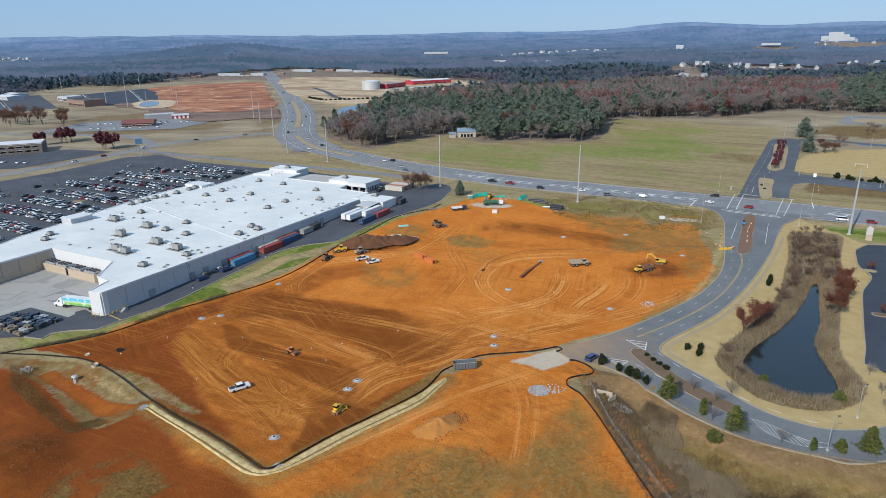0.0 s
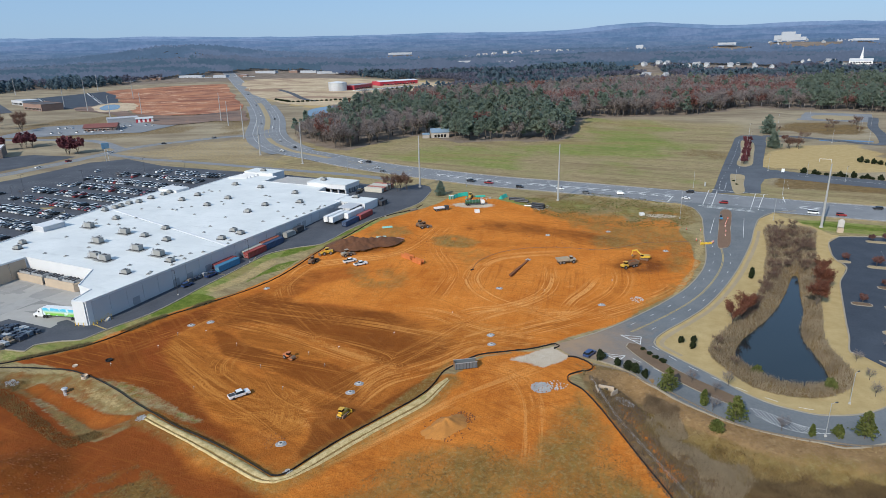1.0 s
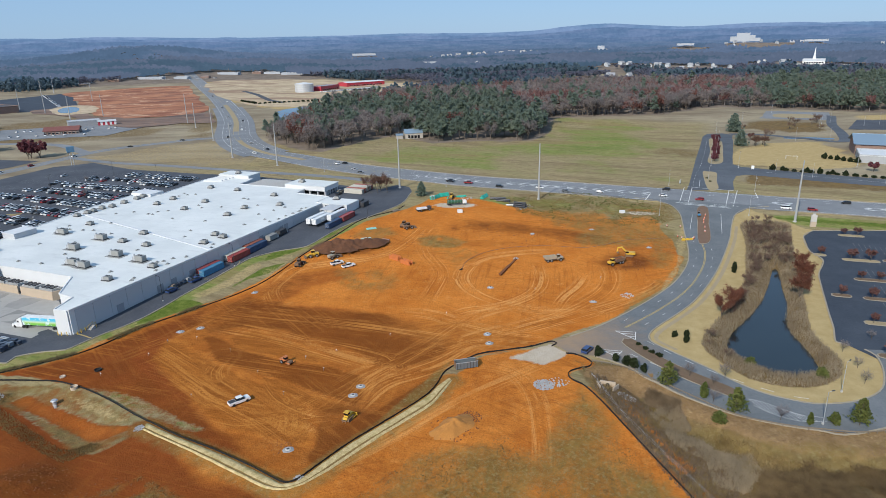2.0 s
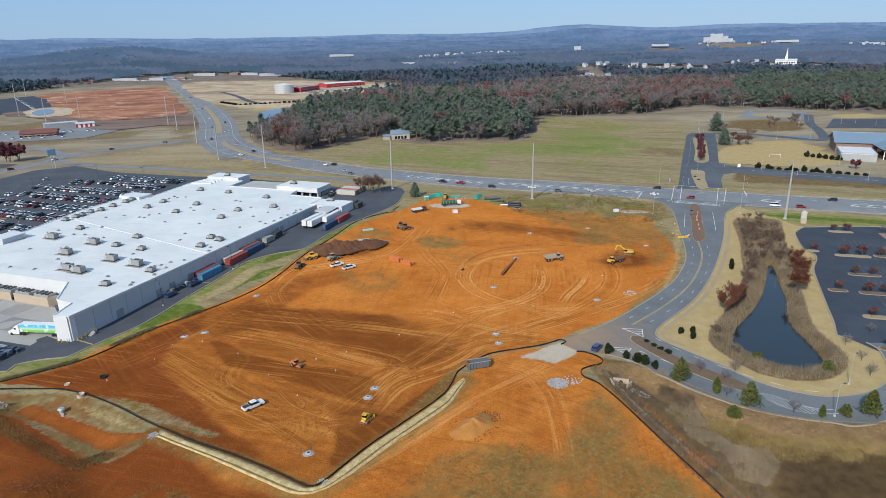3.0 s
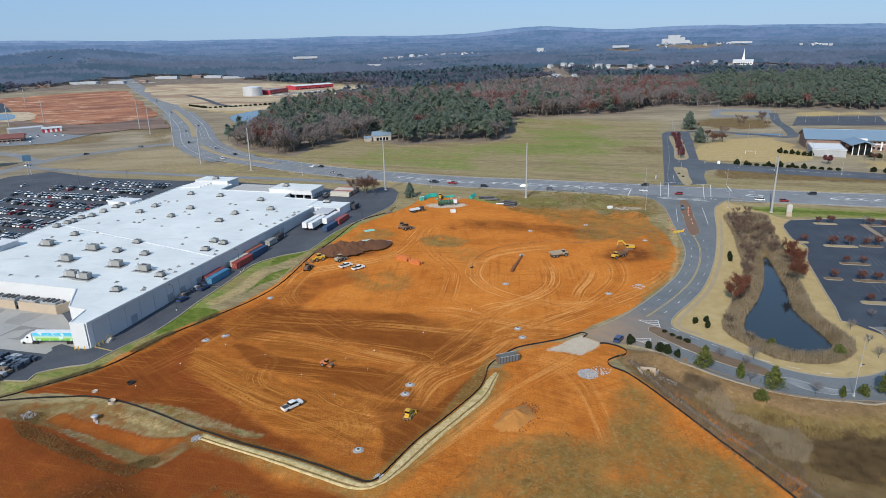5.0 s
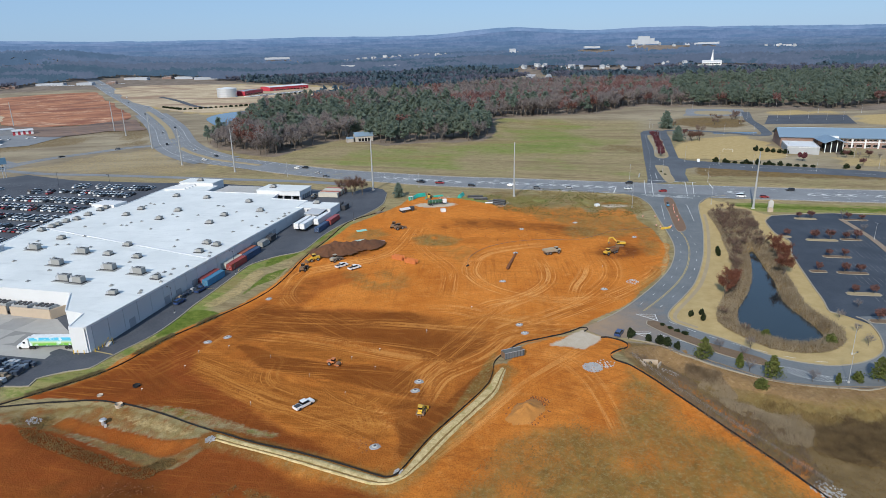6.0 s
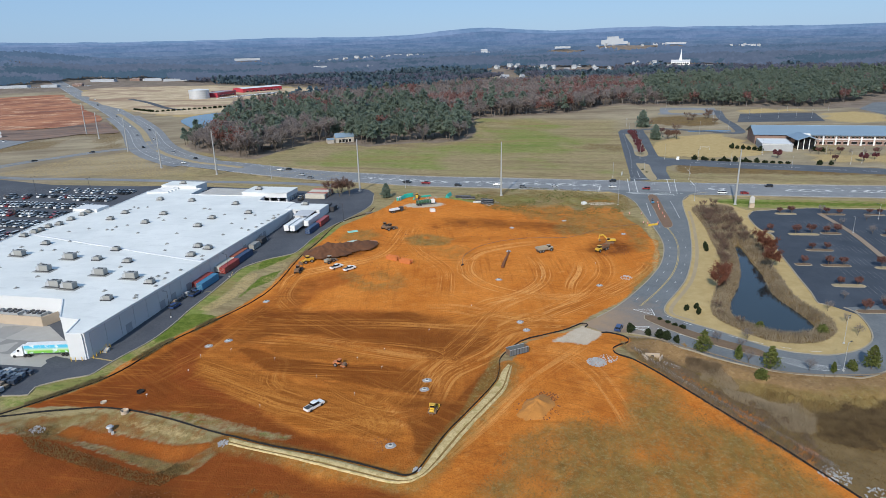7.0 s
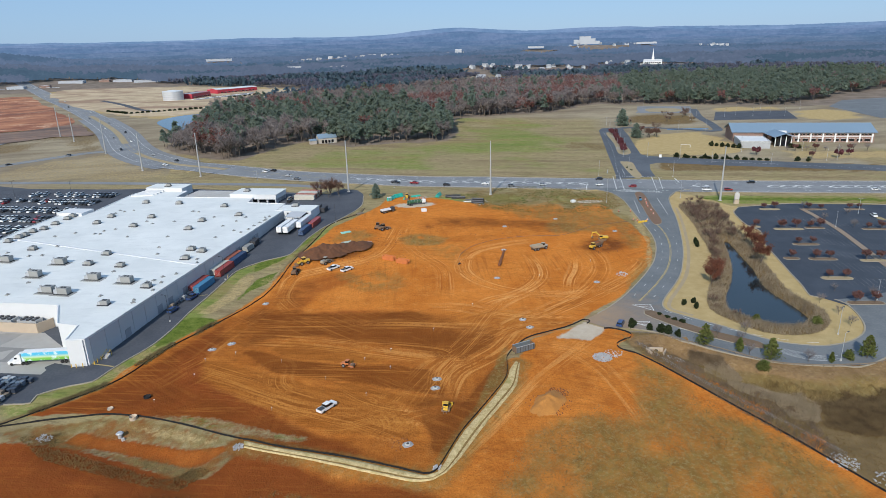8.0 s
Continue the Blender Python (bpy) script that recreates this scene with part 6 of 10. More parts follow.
for x, y, turn, kind, colour in [(234, 233, 60, "suv", "white"), (280, 205, 60, "sedan", "grey")]:
    put_car(kind, colour, x, y, turn, "", "alone in the east parking lot")
put_car("suv", "blue", 39.5, 170.5, 45, "", "parked where the site drive begins")
# pickups on the clay
for x, y, turn in [(-61.2, 155.2, 35), (-41, 261.5, 30), (-36, 257.5, 30)]:
    put_car("pickup", "white", x, y, turn, "pickups on the clay", "standing on the orange clay", 0.02)
for x, y, turn, kind, colour in [suv(176, 14) + (20, "sedan", "white"), suv(190, 10) + (60, "suv", "black"), suv(195, 12) + (60, "suv", "beige"), suv(52, -5) + (58, "pickup", "blue"), suv(40, -4) + (58, "suv", "blue")]:
    put_car(kind, colour, x, y, turn, "", "standing by the store's loading side")

# trailers and containers beside the store
M_TRAILER = paint("trailer_white", (0.72, 0.72, 0.71), 0.4)


def make_trailer(mat, label, L=15.5):
    t = thing("semi_trailer", Matrix(), label, "trailer", "trailers at the dock")
    bm = bmesh.new()
    box(bm, (0, 0, 2.65), (L, 2.55, 2.85), bevel=0.06)
    part("body", bm, mat, t)
    bm = bmesh.new()
    box(bm, (0, 0, 1.12), (L * 0.96, 1.2, 0.22))
    part("chassis", bm, M_DARK, t)
    for y in (-0.7, 0.7):
        bm = bmesh.new()
        box(bm, (L * 0.3, y, 0.6), (0.16, 0.16, 1.2))
        part("landing_leg", bm, M_STEEL, t)
    for k in range(12):
        bm = bmesh.new()
        box(bm, (-L / 2 + 0.6 + k * (L - 1.2) / 11, 0, 2.65), (0.05, 2.60, 2.7))
        part("rib", bm, mat, t)
    bm = bmesh.new()
    for y in (-0.62, 0.62):
        box(bm, (-L / 2 - 0.02, y, 2.65), (0.05, 1.18, 2.65))
    part("door", bm, M_TRAILER, t)
    wheels(t, (-L * 0.38, -L * 0.30), 1.05, 0.5, 0.45, rim=False)
    return t


tw = make_trailer(M_TRAILER, "white box semi-trailer backed to the loading dock")
x, y = suv(136.5, -8.4)
tw.matrix_basis = pose(x, y, gz(x, y) + 0.1, 0, 0, 62.3)
for u, v in ((136.5, -11.7), (145, -15.4)):
    x, y = suv(u, v)
    copy_thing(tw, pose(x, y, gz(x, y) + 0.1, 0, 0, 62.3))
# truck with a painted trailer in the court
M_MURAL = Mat("printed_trailer_side", 0.4)
z = M_MURAL.n.new("ShaderNodeSeparateXYZ")
M_MURAL.l.new(M_MURAL.pos(local=True), z.inputs[0])
c = M_MURAL.mix(M_MURAL.ramp(z.outputs[2], 2.0, 2.6), (0.16, 0.42, 0.06), (0.62, 0.70, 0.35))
c = M_MURAL.mix(M_MURAL.ramp(z.outputs[2], 2.3, 3.3), c, (0.08, 0.45, 0.65))
c = M_MURAL.mix(M_MURAL.ramp(M_MURAL.noise(1.8, 3, at=M_MURAL.pos(local=True)), 0.52, 0.62), c, (0.62, 0.72, 0.74))
M_MURAL.color(c)
tt = thing("articulated_truck", pose(*suv(0.2, 15), gz(*suv(0.2, 15)) + 0.13, 0, 0, 62.3 + 103), "white tractor with a colourful printed trailer", "truck")
bm = bmesh.new()
box(bm, (-1.0, 0, 2.7), (14.5, 2.5, 2.8), bevel=0.06)
part("trailer_body", bm, M_MURAL.m, tt, "trailer with blue and green print")
bm = bmesh.new()
box(bm, (-1.0, 0, 4.12), (14.4, 2.45, 0.06))
part("trailer_roof", bm, M_TRAILER, tt)
bm = bmesh.new()
box(bm, (-0.5, 0, 1.1), (14, 1.0, 0.3))
part("chassis", bm, M_DARK, tt)
bm = bmesh.new()
profile(bm, [(6.6, 0.5), (10.6, 0.5), (10.7, 1.3), (10.4, 1.6), (9.0, 1.8), (8.5, 3.0), (7.6, 3.6), (6.8, 3.6)], 1.2, 1.05)
part("cab", bm, M_TRAILER, tt)
bm = bmesh.new()
box(bm, (8.8, 0, 2.4), (0.9, 1.9, 0.06), ry=64)
box(bm, (8.1, 0, 2.4), (0.7, 2.36, 0.6))
part("windscreen", bm, M_GLASS, tt)
wheels(tt, (-6.6, -5.4, 5.2, 6.3, 9.6), 1.05, 0.5, 0.4, rim=False)


def make_container(colour, mat, L=12.2):
    t = thing("shipping_container", Matrix(), f"{colour} corrugated steel shipping container on asphalt", "container", "containers beside the store")
    n = 28
    side = []
    for k in range(n + 1):
        x = -L / 2 + L * k / n
        side.append((x, 1.22 - (0.09 if k % 2 else 0)))
    pts = side + [(x, -y) for x, y in side[::-1]]
    bm = bmesh.new()
    prism(bm, pts, 0.15, 2.5)
    part("body", bm, mat, t)
    bm = bmesh.new()
    for y in (-1.19, 1.19):
        for z in (0.08, 2.54):
            box(bm, (0, y, z), (L, 0.14, 0.16))
    for x in (-L / 2, L / 2):
        for y in (-1.17, 1.17):
            box(bm, (x, y, 1.3), (0.16, 0.16, 2.6))
        box(bm, (x, 0, 2.54), (0.14, 2.3, 0.16))
    part("frame", bm, mat, t)
    bm = bmesh.new()
    box(bm, (0, 0, 2.53), (L - 0.1, 2.3, 0.08))
    part("roof", bm, mat, t)
    bm = bmesh.new()
    for y in (-0.8, -0.3, 0.3, 0.8):
        rod(bm, (-L / 2 - 0.08, y, 0.2), (-L / 2 - 0.08, y, 2.4), 0.035, seg=6)
    part("lock_rod", bm, M_STEEL, t)
    return t


CONT = {"red": paint("container_red", (0.30, 0.045, 0.035), 0.6), "rust": paint("container_rust", (0.36, 0.10, 0.05), 0.6), "blue": paint("container_blue", (0.05, 0.19, 0.33), 0.6), "navy": paint("container_navy", (0.03, 0.06, 0.13), 0.6), "cream": paint("container_cream", (0.50, 0.47, 0.40), 0.6)}
CP = {}
for colour, u, v, turn in [("blue", 62.5, -4.2, 0), ("red", 63.5, -1.6, 1), ("red", 80, -4.2, 0), ("cream", 81, -1.5, 0), ("navy", 92.6, -4.2, 0), ("rust", 93.5, -1.5, 0), ("navy", 135, -19.4, 0), ("red", 147.5, -20.2, 1),
                           ("cream", 196, 3, 90), ("rust", 199, 3, 90), ("cream", 202, 3, 90), ("cream", 205, 3, 90), ("rust", 208, 3, 90)]:
    x, y = suv(u, v)
    m = pose(x, y, gz(x, y) + 0.12, 0, 0, 62.3 + turn)
    if colour not in CP:
        CP[colour] = make_container(colour, CONT[colour])
        CP[colour].matrix_basis = m
    else:
        copy_thing(CP[colour], m)
# compactors, pallets, bollards, stair
for k, (u, v, turn) in enumerate([(106, -2.6, 0), (114, -2.4, 4), (172, -17, 0), (175, -13, 8)]):
    x, y = suv(u, v)
    t = thing("waste_compactor", pose(x, y, gz(x, y) + 0.1, 0, 0, 62.3 + turn), "pale steel waste compactor with a hopper", "compactor")
    mat = M_UNIT if k == 0 else M_DARK
    bm = bmesh.new()
    box(bm, (0, 0, 1.5), (6.0, 2.6, 2.4), bevel=0.05)
    part("body", bm, mat, t)
    bm = bmesh.new()
    box(bm, (3.6, 0, 1.0), (1.8, 2.0, 1.6), taper=0.8)
    part("hopper", bm, M_STEEL, t)
    for j in range(5):
        bm = bmesh.new()
        box(bm, (-2.6 + 1.3 * j, 0, 1.4), (0.12, 2.75, 2.2))
        part("rib", bm, mat, t)
    bm = bmesh.new()
    for y in (-0.9, 0.9):
        box(bm, (0, y, 0.15), (6.6, 0.2, 0.3))
    part("skid", bm, M_DARK, t)
for k, (u, v) in enumerate([(2, -1.2), (3.5, -1.4), (0.5, -1.3), (-1.4, 1.2), (-2, 3), (-2.2, 4.4)]):
    x, y = suv(u, v)
    t = thing("bollard", pose(x, y, gz(x, y)), "yellow painted steel bollard by the wall", "bollard", "bollards at the store corner")
    bm = bmesh.new()
    rod(bm, (0, 0, -0.1), (0, 0, 1.3), 0.14, seg=8)
    part("post", bm, PAINTS.setdefault("yellow", paint("safety_yellow", (0.62, 0.40, 0.04))), t)
    bm = bmesh.new()
    bmesh.ops.create_uvsphere(bm, u_segments=8, v_segments=4, radius=0.14, matrix=Matrix.Translation((0, 0, 1.3)))
    part("cap", bm, PAINTS["yellow"], t)
x, y = suv(4.5, -2.0)
t = thing("dock_steps", pose(x, y, gz(x, y), 0, 0, 62.3), "short steel dock stair with yellow rails", "steps")
for k in range(5):
    bm = bmesh.new()
    box(bm, (k * 0.4, 0, 0.1 + 0.11 * k), (0.4, 1.4, 0.2 + 0.22 * k))
    part("step", bm, M_STEEL, t)
for s in (-0.7, 0.7):
    bm = bmesh.new()
    rod(bm, (0, s, 1.1), (2.2, s, 2.2), 0.05)
    rod(bm, (0, s, 0), (0, s, 1.1), 0.05)
    rod(bm, (2.2, s, 0), (2.2, s, 2.2), 0.05)
    part("rail", bm, PAINTS["yellow"], t)
M_SHRINK = plain("dark_shrink_wrap", (0.045, 0.058, 0.085), 0.35, size=0.5, vary=0.5)
M_SHRINK2 = plain("blue_grey_shrink_wrap", (0.13, 0.17, 0.22), 0.35, size=0.4, vary=0.5)
M_SACK = plain("tan_paper_sacks", (0.40, 0.29, 0.19), 0.85, size=0.5, vary=0.4)
pal = None
for k in range(40):
    if k < 26:
        u, v = -23.5 + 2.0 * (k % 7), 12 + 5.2 * (k // 7) + 0.4 * (k % 3)
    else:
        u, v = rc.uniform(42, 56), rc.uniform(-3.0, -1.2)
    x, y = suv(u, v)
    m = pose(x, y, gz(x, y) + 0.12, 0, 0, 62.3 + rc.uniform(-5, 5))
    if pal is None:
        pal = [], None
    col = rc.choice((M_SHRINK, M_SHRINK, M_SHRINK2, M_SHRINK, M_STEEL, M_TIMBER)) if k % 7 > 0 or k >= 26 else rc.choice((M_TIMBER, M_TRAILER, M_SACK))
    t = thing("pallet_stack", m, "stack of goods on timber pallets", "pallets", "goods stacked outdoors")
    bm = bmesh.new()
    for j in range(3):
        box(bm, (0, -0.5 + 0.5 * j, 0.1), (1.5, 0.12, 0.12))
    box(bm, (0, 0, 0.18), (1.55, 4.3 if k < 26 else 1.1, 0.05))
    part("pallet", bm, M_TIMBER, t)
    bm = bmesh.new()
    for j in range(3 if k < 26 else 1):
        h = rc.uniform(0.6, 1.5)
        box(bm, (rc.uniform(-0.1, 0.1), (-1.45 + 1.45 * j) if k < 26 else 0, 0.2 + h / 2), (1.35, 1.25 if k < 26 else 1.0, h), bevel=0.05)
    part("load", bm, col, t)

# ---- the building site ----
M_CAT = paint("machine_yellow", (0.60, 0.36, 0.035), 0.5)
M_ORANGE = paint("machine_orange", (0.50, 0.16, 0.05), 0.5)
M_MUD = plain("muddy_steel", (0.20, 0.12, 0.07), 0.8, size=0.6, vary=0.4)
M_CLOD = plain("clay_clods", (0.21, 0.072, 0.022), 0.95, size=0.7, vary=0.4)
M_ROCK = make_leaf("broken_granite", ((0.42, 0.43, 0.45), (0.66, 0.67, 0.69), (0.52, 0.52, 0.53)), 0.9)
M_CONC2 = plain("pale_concrete", (0.50, 0.48, 0.45), 0.85, size=0.6, vary=0.25)


def site(name, x, y, turn, label, category, group="", lift=0.0, size=1.0):
    return thing(name, pose(x, y, gz(x, y) + lift, 0, 0, turn) @ Matrix.Scale(size, 4), label, category, group)


def add(t, name, mat, *boxes, label=""):
    bm = bmesh.new()
    for b in boxes:
        box(bm, b[0], b[1], **(b[2] if len(b) > 2 else {}))
    return part(name, bm, mat, t, label)


def tracks(t, half, length, h, w):
    for s in (-1, 1):
        bm = bmesh.new()
        pts = [(-length / 2 + h * 0.45, 0), (length / 2 - h * 0.45, 0), (length / 2, h * 0.45), (length / 2 - h * 0.35, h), (-length / 2 + h * 0.35, h), (-length / 2, h * 0.45)]
        L = [bm.verts.new((x, s * half + w / 2, z)) for x, z in pts]
        R = [bm.verts.new((x, s * half - w / 2, z)) for x, z in pts]
        bm.faces.new(L)
        bm.faces.new(R[::-1])
        for i in range(len(pts)):
            bm.faces.new((L[i], R[i], R[(i + 1) % len(pts)], L[(i + 1) % len(pts)]))
        bmesh.ops.recalc_face_normals(bm, faces=bm.faces[:])
        part("track", bm, M_MUD, t)


def cab(t, c, s, mat):
    add(t, "cab", mat, ((c[0], c[1], c[2] - s[2] * 0.32), (s[0], s[1], s[2] * 0.36)), ((c[0], c[1], c[2] + s[2] * 0.46), (s[0] * 1.08, s[1] * 1.08, s[2] * 0.1)))
    add(t, "cab_window", M_GLASS, ((c[0], c[1], c[2] + s[2] * 0.12), (s[0] * 0.94, s[1] * 0.94, s[2] * 0.56)))


# bulldozer
t = site("bulldozer", -31.8, 143.5, 62, "yellow tracked bulldozer on damp clay", "bulldozer", size=0.78)
tracks(t, 1.05, 4.2, 1.1, 0.6)
add(t, "hull", M_CAT, ((0.7, 0, 1.35), (2.9, 1.35, 1.2), dict(bevel=0.08)), ((-1.4, 0, 1.2), (1.4, 1.5, 0.9), dict(bevel=0.08)))
cab(t, (-0.7, 0, 2.45), (1.5, 1.5, 1.5), M_CAT)
add(t, "blade", M_CAT, ((2.75, 0, 0.75), (0.16, 3.7, 1.3), dict(ry=-10)), ((2.65, 1.7, 0.75), (0.3, 0.1, 1.3)), ((2.65, -1.7, 0.75), (0.3, 0.1, 1.3)))
for s in (-1, 1):
    add(t, "push_arm", M_CAT, ((1.5, s * 1.5, 0.55), (2.4, 0.2, 0.28)))
add(t, "ripper", M_MUD, ((-2.4, 0, 0.8), (0.5, 1.6, 0.35)), ((-2.6, 0.5, 0.4), (0.15, 0.15, 0.9)), ((-2.6, -0.5, 0.4), (0.15, 0.15, 0.9)))
bm = bmesh.new()
rod(bm, (1.2, 0.3, 1.9), (1.2, 0.3, 2.9), 0.08)
part("exhaust", bm, M_DARK, t)
# soil compactor
t = site("soil_compactor", -51.5, 176, -35, "orange single-drum soil compactor on clay", "roller", size=0.76)
bm = bmesh.new()
rod(bm, (1.9, -1.05, 0.75), (1.9, 1.05, 0.75), 0.75, seg=16)
part("drum", bm, M_MUD, t)
add(t, "drum_frame", M_ORANGE, ((1.9, 1.2, 0.8), (2.1, 0.15, 0.4)), ((1.9, -1.2, 0.8), (2.1, 0.15, 0.4)), ((0.8, 0, 0.8), (0.3, 2.4, 0.4)))
add(t, "hull", M_ORANGE, ((-1.6, 0, 1.3), (2.3, 1.7, 0.95), dict(bevel=0.12)))
cab(t, (-0.1, 0, 2.1), (1.3, 1.5, 1.7), M_ORANGE)
wheels(t, (-1.5,), 0.95, 0.75, 0.5)


def make_dump_truck(x, y, turn, mat, label, load=True):
    t = site("dump_truck", x, y, turn, label, "dump truck", "haul trucks on the clay", size=0.86)
    add(t, "chassis", M_MUD, ((-0.5, 0, 1.1), (8.0, 1.1, 0.5)))
    add(t, "bonnet", mat, ((4.1, 0, 1.75), (1.9, 2.3, 1.1), dict(bevel=0.15)), ((2.6, 0, 1.5), (1.8, 2.5, 0.8), dict(bevel=0.1)))
    cab(t, (2.7, 0, 2.6), (1.5, 1.6, 1.7), mat)
    bm = bmesh.new()
    prof = [(-5.0, 2.6), (-4.2, 1.6), (0.9, 1.5), (1.5, 2.1), (1.5, 3.1), (-4.9, 3.0)]
    profile(bm, prof, 1.45)
    top = [f for f in bm.faces if f.calc_center_median().z > 2.9]
    r = bmesh.ops.inset_region(bm, faces=top, thickness=0.14)
    for f in top:
        for v in f.verts:
            v.co.z -= 0.9
    part("dump_body", bm, mat if not load else M_MUD, t)
    if load:
        bm = bmesh.new()
        bmesh.ops.create_icosphere(bm, subdivisions=2, radius=1.0, matrix=pose(-1.7, 0, 2.2) @ Matrix.Diagonal((2.7, 1.2, 1.0, 1)))
        for v in bm.verts:
            v.co += Vector((0, 0, 0.15 * noise.noise(v.co * 1.7)))
        part("load", bm, M_CLOD, t)
    wheels(t, (-3.2, -1.4, 3.6), 1.15, 0.82, 0.6)
    add(t, "mudguard", M_DARK, ((3.6, 1.2, 1.75), (1.8, 0.6, 0.08)), ((3.6, -1.2, 1.75), (1.8, 0.6, 0.08)))
    return t


make_dump_truck(51, 251.5, 8, PAINTS["beige"], "pale articulated dump truck driving over clay", False)
make_dump_truck(76, 244, 205, M_CAT, "yellow articulated dump truck being loaded with clay")
# excavator
t = site("excavator", 85, 252.5, 160, "yellow tracked excavator with its boom raised", "excavator", size=0.8)
tracks(t, 1.3, 4.6, 1.0, 0.7)
add(t, "turntable", M_DARK, ((0, 0, 1.1), (1.6, 1.6, 0.35)))
add(t, "hull", M_CAT, ((-1.2, 0, 1.95), (3.4, 2.8, 1.3), dict(bevel=0.15)), ((-2.7, 0, 1.9), (0.8, 2.7, 1.4), dict(bevel=0.2)))
cab(t, (1.1, 0.9, 2.3), (1.6, 1.0, 1.9), M_CAT)
add(t, "boom", M_CAT, ((2.4, -0.2, 3.3), (4.2, 0.5, 0.7), dict(ry=-42)), ((4.9, -0.2, 4.75), (2.6, 0.5, 0.6), dict(ry=12)))
add(t, "arm", M_CAT, ((6.3, -0.2, 3.5), (0.45, 0.4, 2.9), dict(ry=-8)))
add(t, "bucket", M_MUD, ((6.1, -0.2, 1.9), (1.1, 1.3, 0.9), dict(taper=0.7)))
bm = bmesh.new()
rod(bm, (1.5, 0.1, 2.2), (3.4, -0.2, 4.2), 0.09)
rod(bm, (3.6, -0.2, 5.2), (6.2, -0.2, 4.6), 0.08)
part("ram", bm, M_STEEL, t)


def make_loader(x, y, turn, mat, label, name="wheel_loader"):
    t = site(name, x, y, turn, label, "loader")
    add(t, "rear_body", mat, ((-1.3, 0, 1.5), (2.6, 1.9, 1.2), dict(bevel=0.12)))
    add(t, "front_frame", mat, ((1.2, 0, 1.1), (1.6, 1.0, 0.8)))
    cab(t, (0.0, 0, 2.4), (1.4, 1.4, 1.6), mat)
    for s in (-1, 1):
        add(t, "lift_arm", mat, ((2.0, s * 0.55, 1.3), (2.6, 0.2, 0.35), dict(ry=18)))
    add(t, "bucket", M_MUD, ((3.5, 0, 0.6), (1.0, 2.6, 0.9), dict(taper=0.8)))
    wheels(t, (-1.4, 1.5), 1.0, 0.75, 0.5)
    return t


make_loader(-43, 269, 40, PAINTS["beige"], "dusty tan wheel loader beside a dark soil heap")
make_loader(-52, 272, 200, M_CAT, "yellow wheel loader behind parked pickups")
make_loader(-57, 262, 70, M_MUD, "muddy small loader near the silt fence")
make_loader(20, 360, 250, M_CAT, "yellow backhoe loader among green pipes", "backhoe_loader")
make_loader(-8, 306, 20, M_MUD, "brown compact loader in the middle of the site")
make_loader(-10, 309, 60, M_MUD, "mud-covered scraper standing on rough clay")
t = site("haul_lorry", 2, 336, 20, "dark flatbed lorry carrying pale panels", "lorry")
add(t, "cab", M_DARK, ((3.2, 0, 1.6), (2.0, 2.3, 1.9), dict(bevel=0.15)))
add(t, "deck", M_DARK, ((-1.2, 0, 1.15), (6.6, 2.4, 0.25)))
add(t, "load", M_TRAILER, ((-1.2, 0, 1.75), (5.6, 2.2, 0.8)))
wheels(t, (-3.2, -2.0, 2.9), 1.0, 0.5, 0.4)
t = site("tank_truck", 21, 345, 6, "dark green tank truck on pale gravel", "truck")
bm = bmesh.new()
rod(bm, (-5.2, 0, 2.0), (3.0, 0, 2.0), 1.15, seg=14)
part("tank", bm, paint("tank_green", (0.03, 0.10, 0.05)), t)
add(t, "cab", PAINTS["white"], ((4.6, 0, 1.8), (2.2, 2.3, 2.0), dict(bevel=0.2)))
add(t, "chassis", M_DARK, ((-0.5, 0, 0.9), (10, 1.2, 0.3)))
for k in range(5):
    bm = bmesh.new()
    rod(bm, (-4.6 + k * 1.7, 0, 2.0), (-4.5 + k * 1.7, 0, 2.0), 1.19, seg=14)
    part("band", bm, M_STEEL, t)
wheels(t, (-4.2, -3.0, 4.4), 1.05, 0.5, 0.4)
# trench boxes
for x, y, turn in ((-16, 264, -48), (-11.5, 258, -48)):
    t = site("trench_box", x, y, turn, "orange steel trench shield lying on clay", "trench box", "trench shields")
    for s in (-1, 1):
        add(t, "side_plate", M_ORANGE, ((0, s * 0.9, 0.9), (6.0, 0.12, 1.8)))
        for k in range(4):
            add(t, "stiffener", M_ORANGE, ((-2.4 + 1.6 * k, s * 0.98, 0.9), (0.12, 0.1, 1.8)))
    for k in (-2.2, 2.2):
        bm = bmesh.new()
        rod(bm, (k, -0.9, 1.3), (k, 0.9, 1.3), 0.1)
        part("spreader", bm, M_ORANGE, t)
